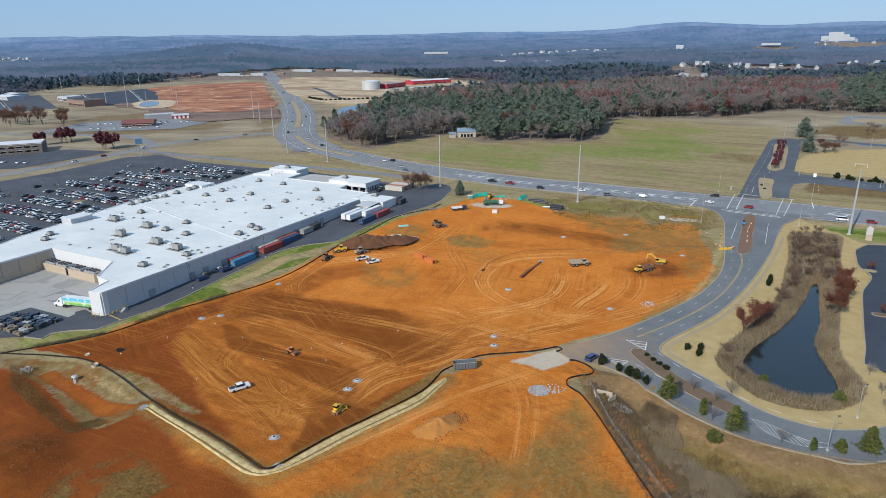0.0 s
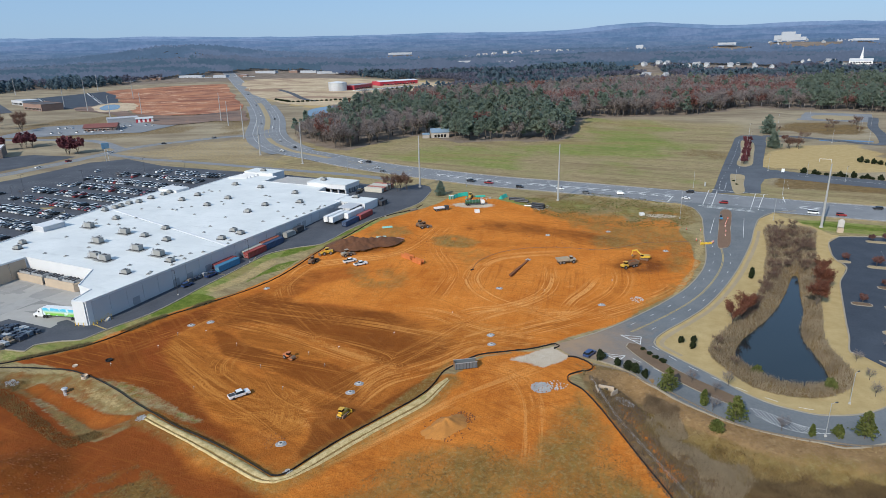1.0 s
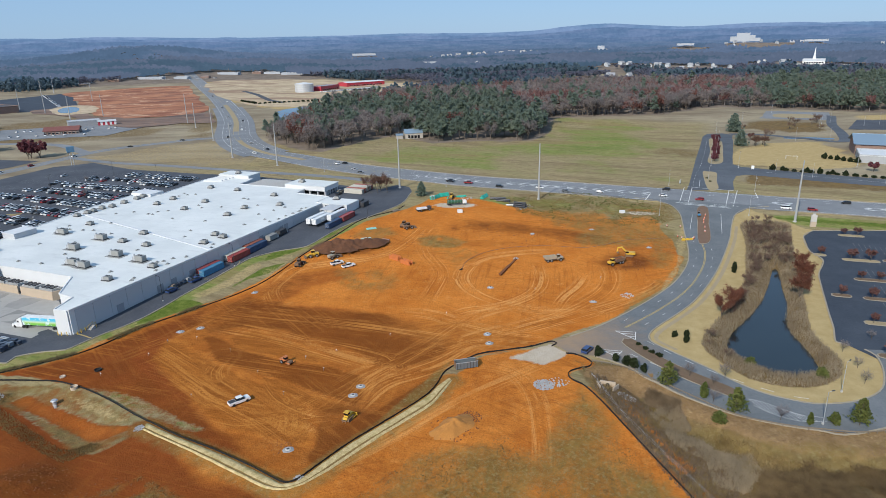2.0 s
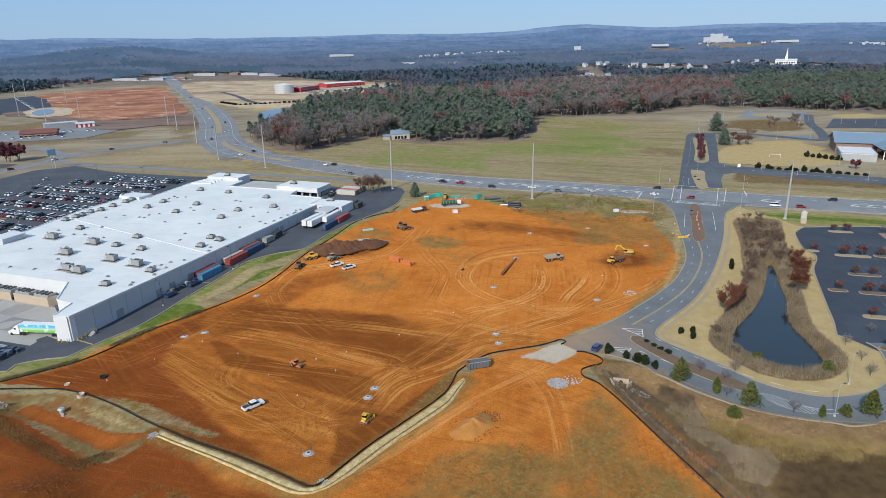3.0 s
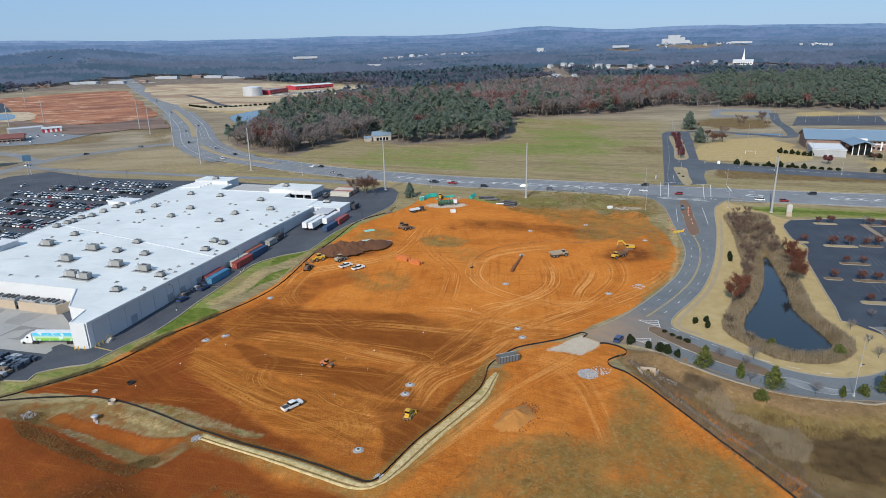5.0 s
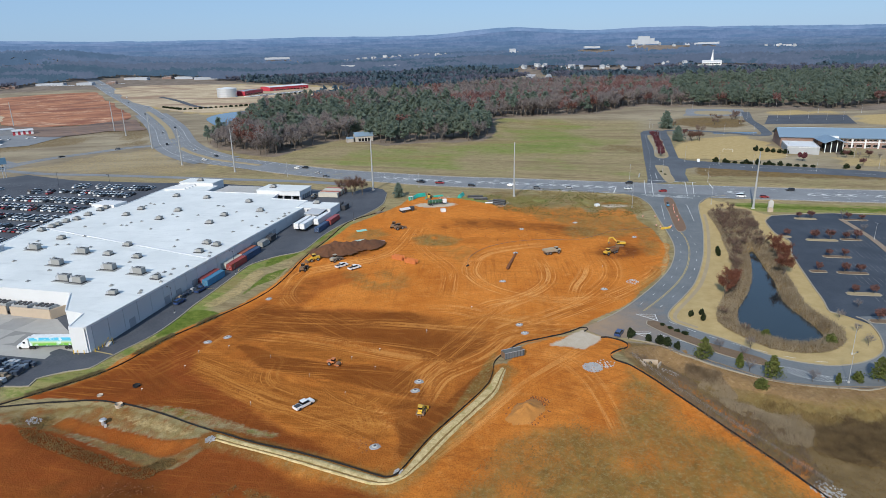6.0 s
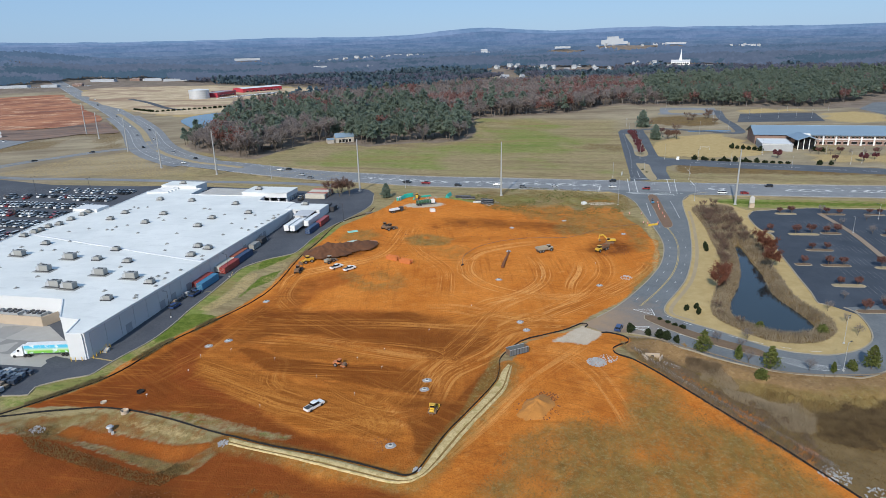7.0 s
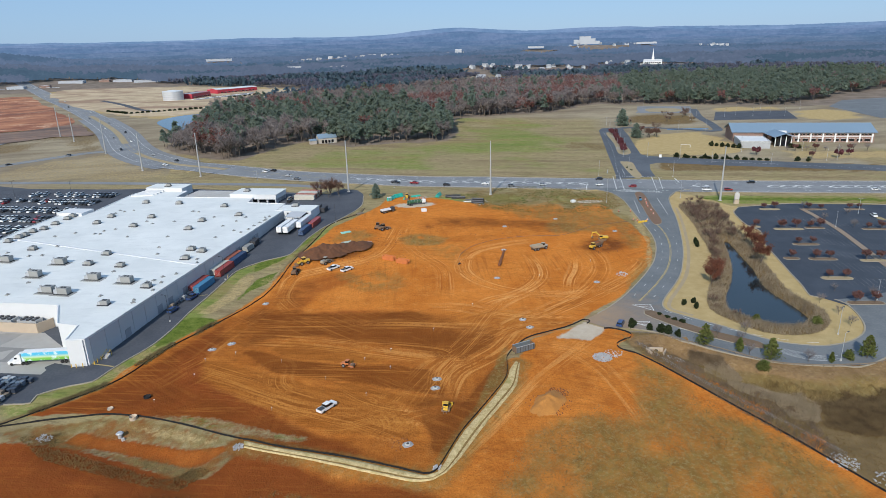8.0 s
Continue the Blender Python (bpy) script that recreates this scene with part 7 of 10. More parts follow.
# dark clod ridge stands in for an open trench's dark slit; boards and sheets
for name, x, y, turn, s, mat, label in [("trench_spoil", 30.6, 247.2, 60, (21, 0.9, 0.7), M_CLOD, "long dark ridge standing for a trench slit"), ("insulation_sheets", -26.5, 309, 12, (5, 2.4, 0.35), paint("teal_sheet", (0.25, 0.58, 0.48)), "pale teal sheets stacked on the ground"),
                                        ("insulation_sheets", -29, 294, 10, (5, 2.0, 0.3), paint("pale_sheet", (0.42, 0.52, 0.42)), "pale green sheets stacked on the ground"), ("plywood_stack", -20, 290, -30, (4, 2.2, 0.5), plain("pink_board", (0.45, 0.25, 0.2)), "pinkish boards stacked beside the heap"),
                                        ("white_crate", 21, 330, 5, (2.6, 2.2, 1.7), M_TRAILER, "white plastic wrapped crate on the clay"), ("white_crate", 106, 316, 10, (2.4, 2.0, 1.4), M_TRAILER, "white wrapped crate on rough grass"), ("timber_mats", -13, 338, 30, (4, 2.4, 0.5), M_TIMBER, "timber mats by the site gate")]:
    t = site(name, x, y, turn, label, name.replace("_", " "))
    n = max(1, int(s[2] / 0.12)) if "sheet" in name or "stack" in name or "mat" in name else 1
    for k in range(n):
        bm = bmesh.new()
        box(bm, (0.05 * (k % 2), 0.04 * (k % 3), s[2] * (k + 0.5) / n), (s[0], s[1], s[2] / n * 0.92), bevel=0.02)
        if name == "trench_spoil":
            bmesh.ops.subdivide_edges(bm, edges=bm.edges[:], cuts=5, use_grid_fill=True)
            for v in bm.verts:
                v.co += Vector((0, 0.35 * noise.noise(v.co), 0.3 * noise.noise(v.co * 0.8 + Vector((5, 0, 0)))))
        part("sheet" if n > 1 else "piece", bm, mat, t)


def pipe_pile(x, y, turn, mat, n, L, r, label):
    t = site("pipe_stack", x, y, turn, label, "pipes", "pipe stacks on the site")
    k = 0
    row, z = n, r
    while row > 0:
        for j in range(row):
            bm = bmesh.new()
            rod(bm, (-L / 2, (j - row / 2 + 0.5) * 2 * r, z), (L / 2, (j - row / 2 + 0.5) * 2 * r, z), r, seg=8)
            part("pipe", bm, mat, t)
        row -= 1
        z += 1.75 * r


M_TEAL = paint("pipe_teal", (0.03, 0.42, 0.33), 0.5)
M_BLKP = paint("pipe_black", (0.02, 0.022, 0.028), 0.5)
for x, y, turn, mat, n, L, r, lab in [(11, 361, 50, M_TEAL, 4, 6, 0.28, "teal plastic pipes stacked on clay"), (16, 365, 20, M_TEAL, 4, 6, 0.3, "teal plastic pipes stacked on clay"), (19, 360, 60, M_TEAL, 3, 6, 0.25, "teal plastic pipes stacked on clay"), (26, 362, 10, M_TEAL, 2, 6, 0.25, "teal plastic pipes stacked on clay"), (39, 358, 55, M_TEAL, 4, 7, 0.28, "teal plastic pipes stacked on clay"),
                                      (46, 352, -20, M_BLKP, 2, 9, 0.45, "black drainage pipes lying on grass"), (48, 348, -25, M_BLKP, 2, 8, 0.45, "black drainage pipes lying on grass"), (55, 341, -25, M_BLKP, 1, 10, 0.4, "black drainage pipes lying on grass"), (55, 335, -35, M_BLKP, 3, 7, 0.55, "black drainage pipes lying on grass"), (51, 339, -10, M_TRAILER, 1, 6, 0.35, "white pipe lying beside black pipes")]:
    pipe_pile(x, y, turn, mat, n, L, r, lab)
for x, y in ((8, 358), (9.4, 358.4)):
    t = site("portable_toilet", x, y, 30, "teal plastic portable toilet on clay", "toilet", "portable toilets")
    add(t, "body", M_TEAL, ((0, 0, 1.05), (1.15, 1.15, 2.1), dict(bevel=0.05)))
    add(t, "roof", M_TRAILER, ((0, 0, 2.2), (1.25, 1.25, 0.2), dict(taper=0.7)))
    add(t, "door", M_STEEL, ((0, -0.59, 1.05), (0.7, 0.04, 1.8)))


def chunks(name, spots, mat, label, category, seed, size=(0.15, 0.5), kind="stuff"):
    """Broken pieces strewn over spots x, y, radius, count."""
    r = random.Random(seed)
    V, F = [], []
    for cx, cy, rad, n in spots:
        for _ in range(n):
            a, d = r.uniform(0, 6.28), rad * math.sqrt(r.random())
            x, y = cx + d * math.cos(a), cy + d * math.sin(a)
            s = r.uniform(*size)
            z = gz(x, y)
            i = len(V)
            for px, py, pz in ((1, 0, 0), (-0.5, 0.9, 0), (-0.5, -0.9, 0), (0.1, 0.1, 1)):
                V.append((x + s * px * r.uniform(0.6, 1.2), y + s * py * r.uniform(0.6, 1.2), z - 0.05 + s * 0.9 * pz))
            F += [(i, i + 1, i + 3), (i + 1, i + 2, i + 3), (i + 2, i, i + 3)]
    return tagged(new(name, raw_mesh(name, V, F, mat)), label, category, kind=kind)


chunks("rock_rubble", [(21.5, 153, 2.8, 420), (26, 154, 3.0, 50), (-130, 168.5, 1.8, 70), (-84, 146, 1.3, 60), (-42, 121.3, 1.1, 60), (42.5, 146, 2.5, 120), (44, 91, 3.2, 130), (68, 211.5, 2.5, 60), (55, 333, 3, 50), (28, 358, 4, 60), (60, 337, 3, 30), (47, 83, 3, 60)], M_ROCK, "pale broken granite strewn on the ground", "rubble", 3)
chunks("clay_clods", [(-5.5, 136.5, 6.5, 90), (-1, 140, 3, 160), (-38, 282, 12, 520), (-104, 121, 14, 380), (-48, 134, 3, 40), (-20, 285, 30, 300), (50, 290, 26, 220), (80, 244, 9, 200), (-40, 285, 9, 200), (-84, 118, 9, 160)], M_CLOD, "loose clods of red clay on heaps", "clods", 4, (0.12, 0.4))

# concrete manholes set in the clay
pm = None
for x, y in [(-45.5, 132.5), (-31, 155), (-29, 159.5), (-90, 203.5), (-84, 205.5), (-71, 235), (11, 180.5), (11.5, 187), (19.5, 227), (54, 208), (51, 289), (81, 291), (36, 257), (98, 262)]:
    m = pose(x, y, gz(x, y), 0, 0, (x * 37) % 90)
    if pm is None:
        pm = thing("manhole", m, "round concrete manhole collar set in clay", "manhole", "manholes on the site")
        bm = bmesh.new()
        bmesh.ops.create_icosphere(bm, subdivisions=2, radius=1.0, matrix=Matrix.Diagonal((1.45, 1.2, 0.2, 1)))
        for v in bm.verts:
            v.co += Vector((0.3 * noise.noise(v.co * 1.3), 0.3 * noise.noise(v.co * 1.3 + Vector((9, 0, 0))), 0))
        part("gravel_collar", bm, plain("gravel_grey", (0.34, 0.33, 0.32), 0.95, size=0.25, vary=0.35, local=True), pm)
        bm = bmesh.new()
        rod(bm, (0, 0, 0), (0, 0, 0.35), 0.7, 0.66, 14)
        part("ring", bm, M_CONC2, pm)
        bm = bmesh.new()
        rod(bm, (0, 0, 0.35), (0, 0, 0.39), 0.36, seg=10)
        part("cover", bm, M_DARK, pm)
    else:
        copy_thing(pm, m)
for name, x, y, r, h, lab in (("riser_pipe", -109.5, 169.5, 1.0, 0.9, "short tan concrete pipe ring standing on grass"), ("pipe_ring", -116, 177, 0.8, 0.3, "concrete ring lying on clay"), ("rubber_tyre", -107, 179.5, 1.0, 0.5, "black rubber tyre lying on clay")):
    t = site(name, x, y, 0, lab, "concrete pipe")
    bm = bmesh.new()
    rod(bm, (0, 0, -0.2), (0, 0, h), r, seg=16)
    top = max(bm.faces, key=lambda f: f.calc_center_median().z)
    bmesh.ops.inset_region(bm, faces=[top], thickness=0.25)
    for v in top.verts:
        v.co.z -= h * 0.7
    part("ring", bm, M_BEIGE if "tyre" not in name else M_BLACK, t)
t = site("outlet_riser", -112, 163, 20, "galvanised outlet riser with a concrete foot", "riser", size=0.72)
bm = bmesh.new()
rod(bm, (0, 0, -0.5), (0, 0, 1.8), 0.75, seg=14)
part("barrel", bm, M_STEEL, t)
bm = bmesh.new()
rod(bm, (0, 0, 1.8), (0, 0, 2.2), 1.3, 0.9, 14)
part("trash_rack", bm, M_STEEL, t)
add(t, "foot", M_CONC2, ((0.3, -2.2, 0.3), (0.9, 0.9, 0.9)))
# drain hose
hose = smooth_line([(11, 247.7), (13.9, 255.9), (18.8, 262.1), (26.5, 268), (37.2, 271.3), (50.2, 271.7), (59.9, 269.2), (69.3, 266), (76.2, 267.4), (83.3, 269.8), (92.4, 273.5), (102.9, 273.4), (113.4, 273.3)], 2.5)
t = thing("drain_hose", pose(hose[0][0], hose[0][1], 0), "dark drain hose lying across the clay", "hose")
bm = bmesh.new()
tube(bm, [(x - hose[0][0], y - hose[0][1], gz(x, y) + 0.1) for x, y in hose], 0.10, 6)
part("tube", bm, M_MUD, t)
bm = bmesh.new()
rod(bm, (-0.7, -0.3, gz(*hose[0]) - 0.05), (0.5, 0.3, gz(*hose[0]) + 0.35), 0.45, 0.3, seg=8)
part("inlet_sock", bm, M_BLACK, t)
# roll-off dumpster
t = site("roll_off_dumpster", 1.6, 166.3, 8, "grey steel roll-off dumpster beside the silt fence", "dumpster")
L, W, H = 6.6, 2.4, 1.9
add(t, "floor", M_DARK, ((0, 0, 0.3), (L, W, 0.12)))
for s in (-1, 1):
    add(t, "side_wall", plain("dumpster_grey", (0.14, 0.16, 0.17), 0.6, size=0.9), ((0, s * W / 2, 0.3 + H / 2), (L, 0.08, H)))
    for k in range(7):
        add(t, "rib", M_DARK, ((-L / 2 + 0.4 + k * (L - 0.8) / 6, s * (W / 2 + 0.08), 0.3 + H / 2), (0.12, 0.1, H)))
    add(t, "top_rail", M_STEEL, ((0, s * W / 2, 0.3 + H), (L + 0.1, 0.14, 0.12)))
    add(t, "skid_rail", M_DARK, ((0, s * 0.6, 0.12), (L, 0.18, 0.24)))
for s in (-1, 1):
    add(t, "end_wall", M_MUD, ((s * L / 2, 0, 0.3 + H / 2), (0.08, W, H)))
# stakes
ps = None
for x, y in [(-75, 160), (-59, 171), (-46, 178), (-40, 170), (-70, 186), (-83, 197), (-92, 196), (-20, 190), (-50, 158), (0, 205), (36, 222), (-95, 187), (-37, 181), (64, 229), (-105, 176)]:
    m = pose(x, y, gz(x, y), 0, 0, x * 17 % 90)
    if ps is None:
        ps = thing("survey_stake", m, "orange-topped wooden survey stake in clay", "stake", "survey stakes")
        add(ps, "stake", M_TIMBER, ((0, 0, 0.4), (0.08, 0.08, 1.0)))
        add(ps, "flag", PAINTS["white"], ((0.12, 0, 0.85), (0.35, 0.04, 0.28)))
    else:
        copy_thing(ps, m)


M_STAKE = plain("dark_stake", (0.06, 0.045, 0.035), 0.9, size=0.4, vary=0.3)


# silt fences
def silt_fence(name, line, h, label, step=2.6):
    t = thing(name, pose(line[0][0], line[0][1], 0), label, "fence")
    o = Vector((line[0][0], line[0][1], 0))
    pts = smooth_line(line, 0.8)
    z = ground_z(*np.array(pts).T)
    A, B = side_of(pts, -0.03), side_of(pts, 0.03)
    rr = np.random.RandomState(3)
    sag = 0.12 * rr.rand(len(pts))
    bm = bmesh.new()
    rings = []
    for (ax, ay), (bx, by), zz, s in zip(A, B, z, sag):
        rings.append([bm.verts.new((ax - o.x, ay - o.y, zz - 0.1)), bm.verts.new((ax - o.x, ay - o.y, zz + h - s)), bm.verts.new((bx - o.x, by - o.y, zz + h - s)), bm.verts.new((bx - o.x, by - o.y, zz - 0.1))])
    for r0, r1 in zip(rings, rings[1:]):
        for i in range(3):
            bm.faces.new((r0[i], r1[i], r1[i + 1], r0[i + 1]))
    bmesh.ops.recalc_face_normals(bm, faces=bm.faces[:])
    part("fabric", bm, M_BLACK, t)
    bm = bmesh.new()
    box(bm, (0, 0, h / 2 - 0.1), (0.05, 0.05, h + 0.2))
    me = mesh_of("post", bm, M_STAKE)
    k = 0
    for (x, y), zz in list(zip(side_of(pts, -0.1), z))[::max(1, int(step / 0.8))]:
        part("post", me, None, t, at=Matrix.Translation((x - o.x, y - o.y, zz)))
    return t


silt_fence("silt_fence", FENCE_MAIN, 0.55, "black silt fence on timber stakes round the clay")
silt_fence("silt_fence", FENCE_EAST, 0.58, "black silt fence along the grassy slope")
silt_fence("silt_fence", FENCE_STORE, 0.45, "black silt fence beside the store's verge")
# field fence outside the silt fence
t = thing("post_fence", pose(36, 150, 0), "thin wire fence on wooden posts", "fence")
wl = smooth_line([(36, 156), (36.5, 150), (37.5, 135), (40, 122), (42.5, 110), (44.5, 100), (46, 92)], 3)
bm = bmesh.new()
box(bm, (0, 0, 0.65), (0.12, 0.12, 1.5))
me = mesh_of("post", bm, M_TIMBER)
for x, y in wl:
    part("post", me, None, t, at=Matrix.Translation((x - 36, y - 150, gz(x, y))))
for h in (0.5, 0.9, 1.25):
    bm = bmesh.new()
    tube(bm, [(x - 36, y - 150, gz(x, y) + h) for x, y in wl], 0.02, 4)
    part("wire", bm, M_STEEL, t)
# low rail along the drive
t = thing("guard_rail", pose(40, 162, 0), "weathered timber guard rail along the drive", "guard rail")
wl = smooth_line([(39, 164), (46, 159.5), (52, 152), (58, 142), (65, 131.5), (74, 126), (82, 123), (92, 120.5), (104, 122), (118, 129)], 2.4)
bm = bmesh.new()
box(bm, (0, 0, 0.4), (0.18, 0.18, 0.9))
me = mesh_of("post", bm, M_TIMBER)
for (x0, y0), (x1, y1) in zip(wl, wl[1:]):
    part("post", me, None, t, at=Matrix.Translation((x0 - 40, y0 - 162, gz(x0, y0))))
    bm = bmesh.new()
    a0 = math.degrees(math.atan2(y1 - y0, x1 - x0))
    box(bm, ((x0 + x1) / 2 - 40, (y0 + y1) / 2 - 162, gz((x0 + x1) / 2, (y0 + y1) / 2) + 0.65), (math.hypot(x1 - x0, y1 - y0) + 0.1, 0.1, 0.3), rz=a0)
    part("rail", bm, M_TIMBER, t)
# culvert headwall
t = site("headwall", 38.5, 150, -25, "tan concrete culvert headwall with wing walls", "headwall", lift=0.3)
add(t, "wall", M_BEIGE, ((0, 0.8, 0.2), (4.2, 0.35, 1.6)))
for s in (-1, 1):
    add(t, "wing", M_BEIGE, ((s * 2.3, -0.5, 0.0), (0.3, 3.0, 1.3), dict(rz=s * -25)))
bm = bmesh.new()
rod(bm, (0, 0.5, 0.0), (0, 1.1, 0.0), 0.55, seg=14)
part("pipe_mouth", bm, M_DARK, t)
# drums, barricade and small machine at the closed lane
bm = bmesh.new()
pb = None
for x, y in [(117, 274), (118, 272), (122.5, 270), (123.5, 271), (143, 299), (139, 292), (125, 288), (119, 290), (146, 304), (141, 296), (136, 285), (133, 279)]:
    m = pose(x, y, gz(x, y) + 0.2)
    if pb is None:
        pb = thing("traffic_drum", m, "orange and white traffic drum by the dug median", "traffic drum", "drums round the closed lane")
        bm = bmesh.new()
        rod(bm, (0, 0, 0), (0, 0, 1.0), 0.29, 0.23, 10)
        part("drum", bm, paint("drum_orange", (0.62, 0.12, 0.03)), pb)
        for z in (0.35, 0.7):
            bm = bmesh.new()
            rod(bm, (0, 0, z), (0, 0, z + 0.14), 0.285, 0.275, 10)
            part("stripe", bm, PAINTS["white"], pb)
        add(pb, "base", M_TYRE, ((0, 0, -0.03), (0.7, 0.7, 0.1)))
    else:
        copy_thing(pb, m)
t = site("water_barrier", 119.3, 269, 0, "long yellow plastic barrier across the lane", "barrier", lift=0.12)
for k in range(3):
    add(t, "segment", PAINTS["yellow"], ((-1.9 + 1.9 * k, 0.1 * k, 0.5), (1.8, 0.6, 1.0), dict(taper=0.7, bevel=0.05)))
t = site("mini_excavator", 142, 303, 70, "blue compact excavator in the dug median", "excavator", lift=0.3)
tracks(t, 0.7, 2.2, 0.55, 0.35)
add(t, "hull", paint("machine_blue", (0.05, 0.22, 0.40)), ((-0.3, 0, 1.0), (1.7, 1.4, 0.8), dict(bevel=0.12)))
cab(t, (0.1, 0.2, 1.9), (1.0, 1.0, 1.3), PAINTS["grey"])
add(t, "boom", M_DARK, ((1.4, -0.2, 1.9), (2.2, 0.25, 0.3), dict(ry=-30)), ((2.5, -0.2, 1.6), (0.25, 0.22, 1.9)))


# straw erosion blanket on the berm
m = Mat("straw_blanket", 0.95, 0, 0.1)
c = m.mix(m.ramp(m.noise(1.3, 5, 0.7), 0.32, 0.68), (0.36, 0.265, 0.115), (0.62, 0.49, 0.265))
c = m.mix(m.ramp(m.noise(4, 4, 0.6), 0.54, 0.68), c, (0.30, 0.255, 0.095))
c = m.mix(m.math('MULTIPLY', m.ramp(m.noise(0.35, 4, 0.7), 0.5, 0.72), 0.65), c, (0.27, 0.18, 0.075))
m.color(c)
m.bump(m.noise(0.35, 3), 0.5, 0.15)
M_STRAWMAT = m.m
m = Mat("dark_crease_straw", 0.95, 0, 0.1)
m.color(m.mix(m.ramp(m.noise(0.8, 5, 0.75), 0.35, 0.65), (0.16, 0.095, 0.035), (0.27, 0.18, 0.07)))
M_CREASE = m.m
# from the fence down to the toe: crest, slope, a darker gully and a rolled straw wattle at the foot
rim = np.array(smooth_line(BERM_IN, 2.0))
foot = np.array(smooth_line(BERM_OUT, 2.0))


def along_line(p, n):
    s = np.concatenate([[0], np.cumsum(np.linalg.norm(np.diff(p, axis=0), axis=1))])
    k = np.linspace(0, s[-1], n)
    return np.stack([np.interp(k, s, p[:, 0]), np.interp(k, s, p[:, 1])], 1)


rim, foot = along_line(rim, 130), along_line(foot, 130)
blanket = thing("erosion_blanket", pose(-45, 120, 0), "straw erosion blanket laid over the low berm", "erosion blanket")


def berm_strip(name, steps, mat, label, seed):
    bm = bmesh.new()
    rows = []
    for f, h in steps:
        q = rim * (1 - f) + foot * f
        q = q + 0.22 * (np.stack([fnoise(q[:, 0], q[:, 1], 2.2, seed), fnoise(q[:, 0], q[:, 1], 2.2, seed + 5)], 1) - 0.5)
        zz = ground_z(q[:, 0], q[:, 1])
        rows.append([bm.verts.new((x + 45, y - 120, z + h)) for (x, y), z in zip(q, zz)])
    for r0, r1 in zip(rows, rows[1:]):
        for i in range(len(r0) - 1):
            bm.faces.new((r0[i], r0[i + 1], r1[i + 1], r1[i]))
    bmesh.ops.recalc_face_normals(bm, faces=bm.faces[:])
    if sum(q.normal.z for q in bm.faces) < 0:
        bmesh.ops.reverse_faces(bm, faces=bm.faces[:])
    part(name, mesh_of(name, bm, mat, True), None, blanket, label)


berm_strip("upper_mat", ((-0.02, 0.05), (0.10, 0.20), (0.30, 0.22), (0.48, 0.16), (0.64, 0.09)), M_STRAWMAT, "", 61)
berm_strip("gully", ((0.62, 0.085), (0.68, 0.04), (0.74, 0.04), (0.79, 0.09)), M_CREASE, "darker brown gully", 62)
berm_strip("wattle", ((0.775, 0.06), (0.81, 0.20), (0.87, 0.26), (0.94, 0.20), (1.0, 0.02)), M_STRAWMAT, "rolled straw wattle", 63)


# loose heap of pale clay
t = site("clay_heap", -5.5, 136.5, 38, "loose heap of pale orange clay", "heap")


def mound(rx, ry, h, seed):
    """A ragged heap: rings of points that fall from the crest, with slumped sides."""
    bm = bmesh.new()
    rows = []
    for i in range(15):
        f = i / 14
        ring = []
        for k in range(44):
            a = 2 * math.pi * k / 44
            rag = 1 + 0.28 * noise.noise(Vector((1.6 * math.cos(a), 1.6 * math.sin(a), seed))) + 0.10 * noise.noise(Vector((5 * math.cos(a), 5 * math.sin(a), seed + 4)))
            x, y = rx * rag * f * math.cos(a), ry * rag * f * math.sin(a)
            z = h * (1 - f) ** 1.25 + h * 0.36 * (1 - f) * noise.noise(Vector((x * 0.7, y * 0.7, seed))) + 0.10 * noise.noise(Vector((x * 2, y * 2, seed))) - 0.45 * f ** 3
            ring.append(bm.verts.new((x, y, z)))
        rows.append(ring)
    for r0, r1 in zip(rows[1:], rows[2:]):
        for k in range(44):
            bm.faces.new((r0[k], r1[k], r1[(k + 1) % 44], r0[(k + 1) % 44]))
    top = bm.verts.new((0, 0, h))
    for k in range(44):
        bm.faces.new((top, rows[1][k], rows[1][(k + 1) % 44]))
        bm.verts.remove(rows[0][k])
    return bm


part("mound", mesh_of("mound", mound(7.2, 4.0, 1.9, 3), plain("pale_clay", (0.47, 0.195, 0.04), 0.95, size=0.35, vary=0.4, bump=0.9), True), None, t)


def spoil_ridge(lumps, seed):
    """Tipped soil: overlapping loads, each with its own crest, on one uneven foot."""
    bm = bmesh.new()
    nx, ny = 64, 36
    rows = []
    for i in range(nx + 1):
        row = []
        for j in range(ny + 1):
            x, y = -18 + 36 * i / nx, -9 + 18 * j / ny
            z = -0.6
            for lx, ly, r, h in lumps:
                rag = 1 + 0.35 * noise.noise(Vector((x * 0.35, y * 0.35, seed + lx)))
                z = max(z, h * (1 - math.hypot(x - lx, (y - ly) * 1.15) / (r * rag)) * 1.15)
            z = min(z, 0.86 * z + 0.28) + (0.45 * noise.noise(Vector((x * 0.8, y * 0.8, seed))) + 0.2 * noise.noise(Vector((x * 2.1, y * 2.1, seed)))) * min(1, max(0, z + 0.3))
            row.append(bm.verts.new((x, y, max(z, -0.6))))
        rows.append(row)
    for r0, r1 in zip(rows, rows[1:]):
        for k in range(ny):
            q = (r0[k], r1[k], r1[k + 1], r0[k + 1])
            if max(v.co.z for v in q) > -0.55:
                bm.faces.new(q)
    bmesh.ops.delete(bm, geom=[v for v in bm.verts if not v.link_faces], context='VERTS')
    return bm


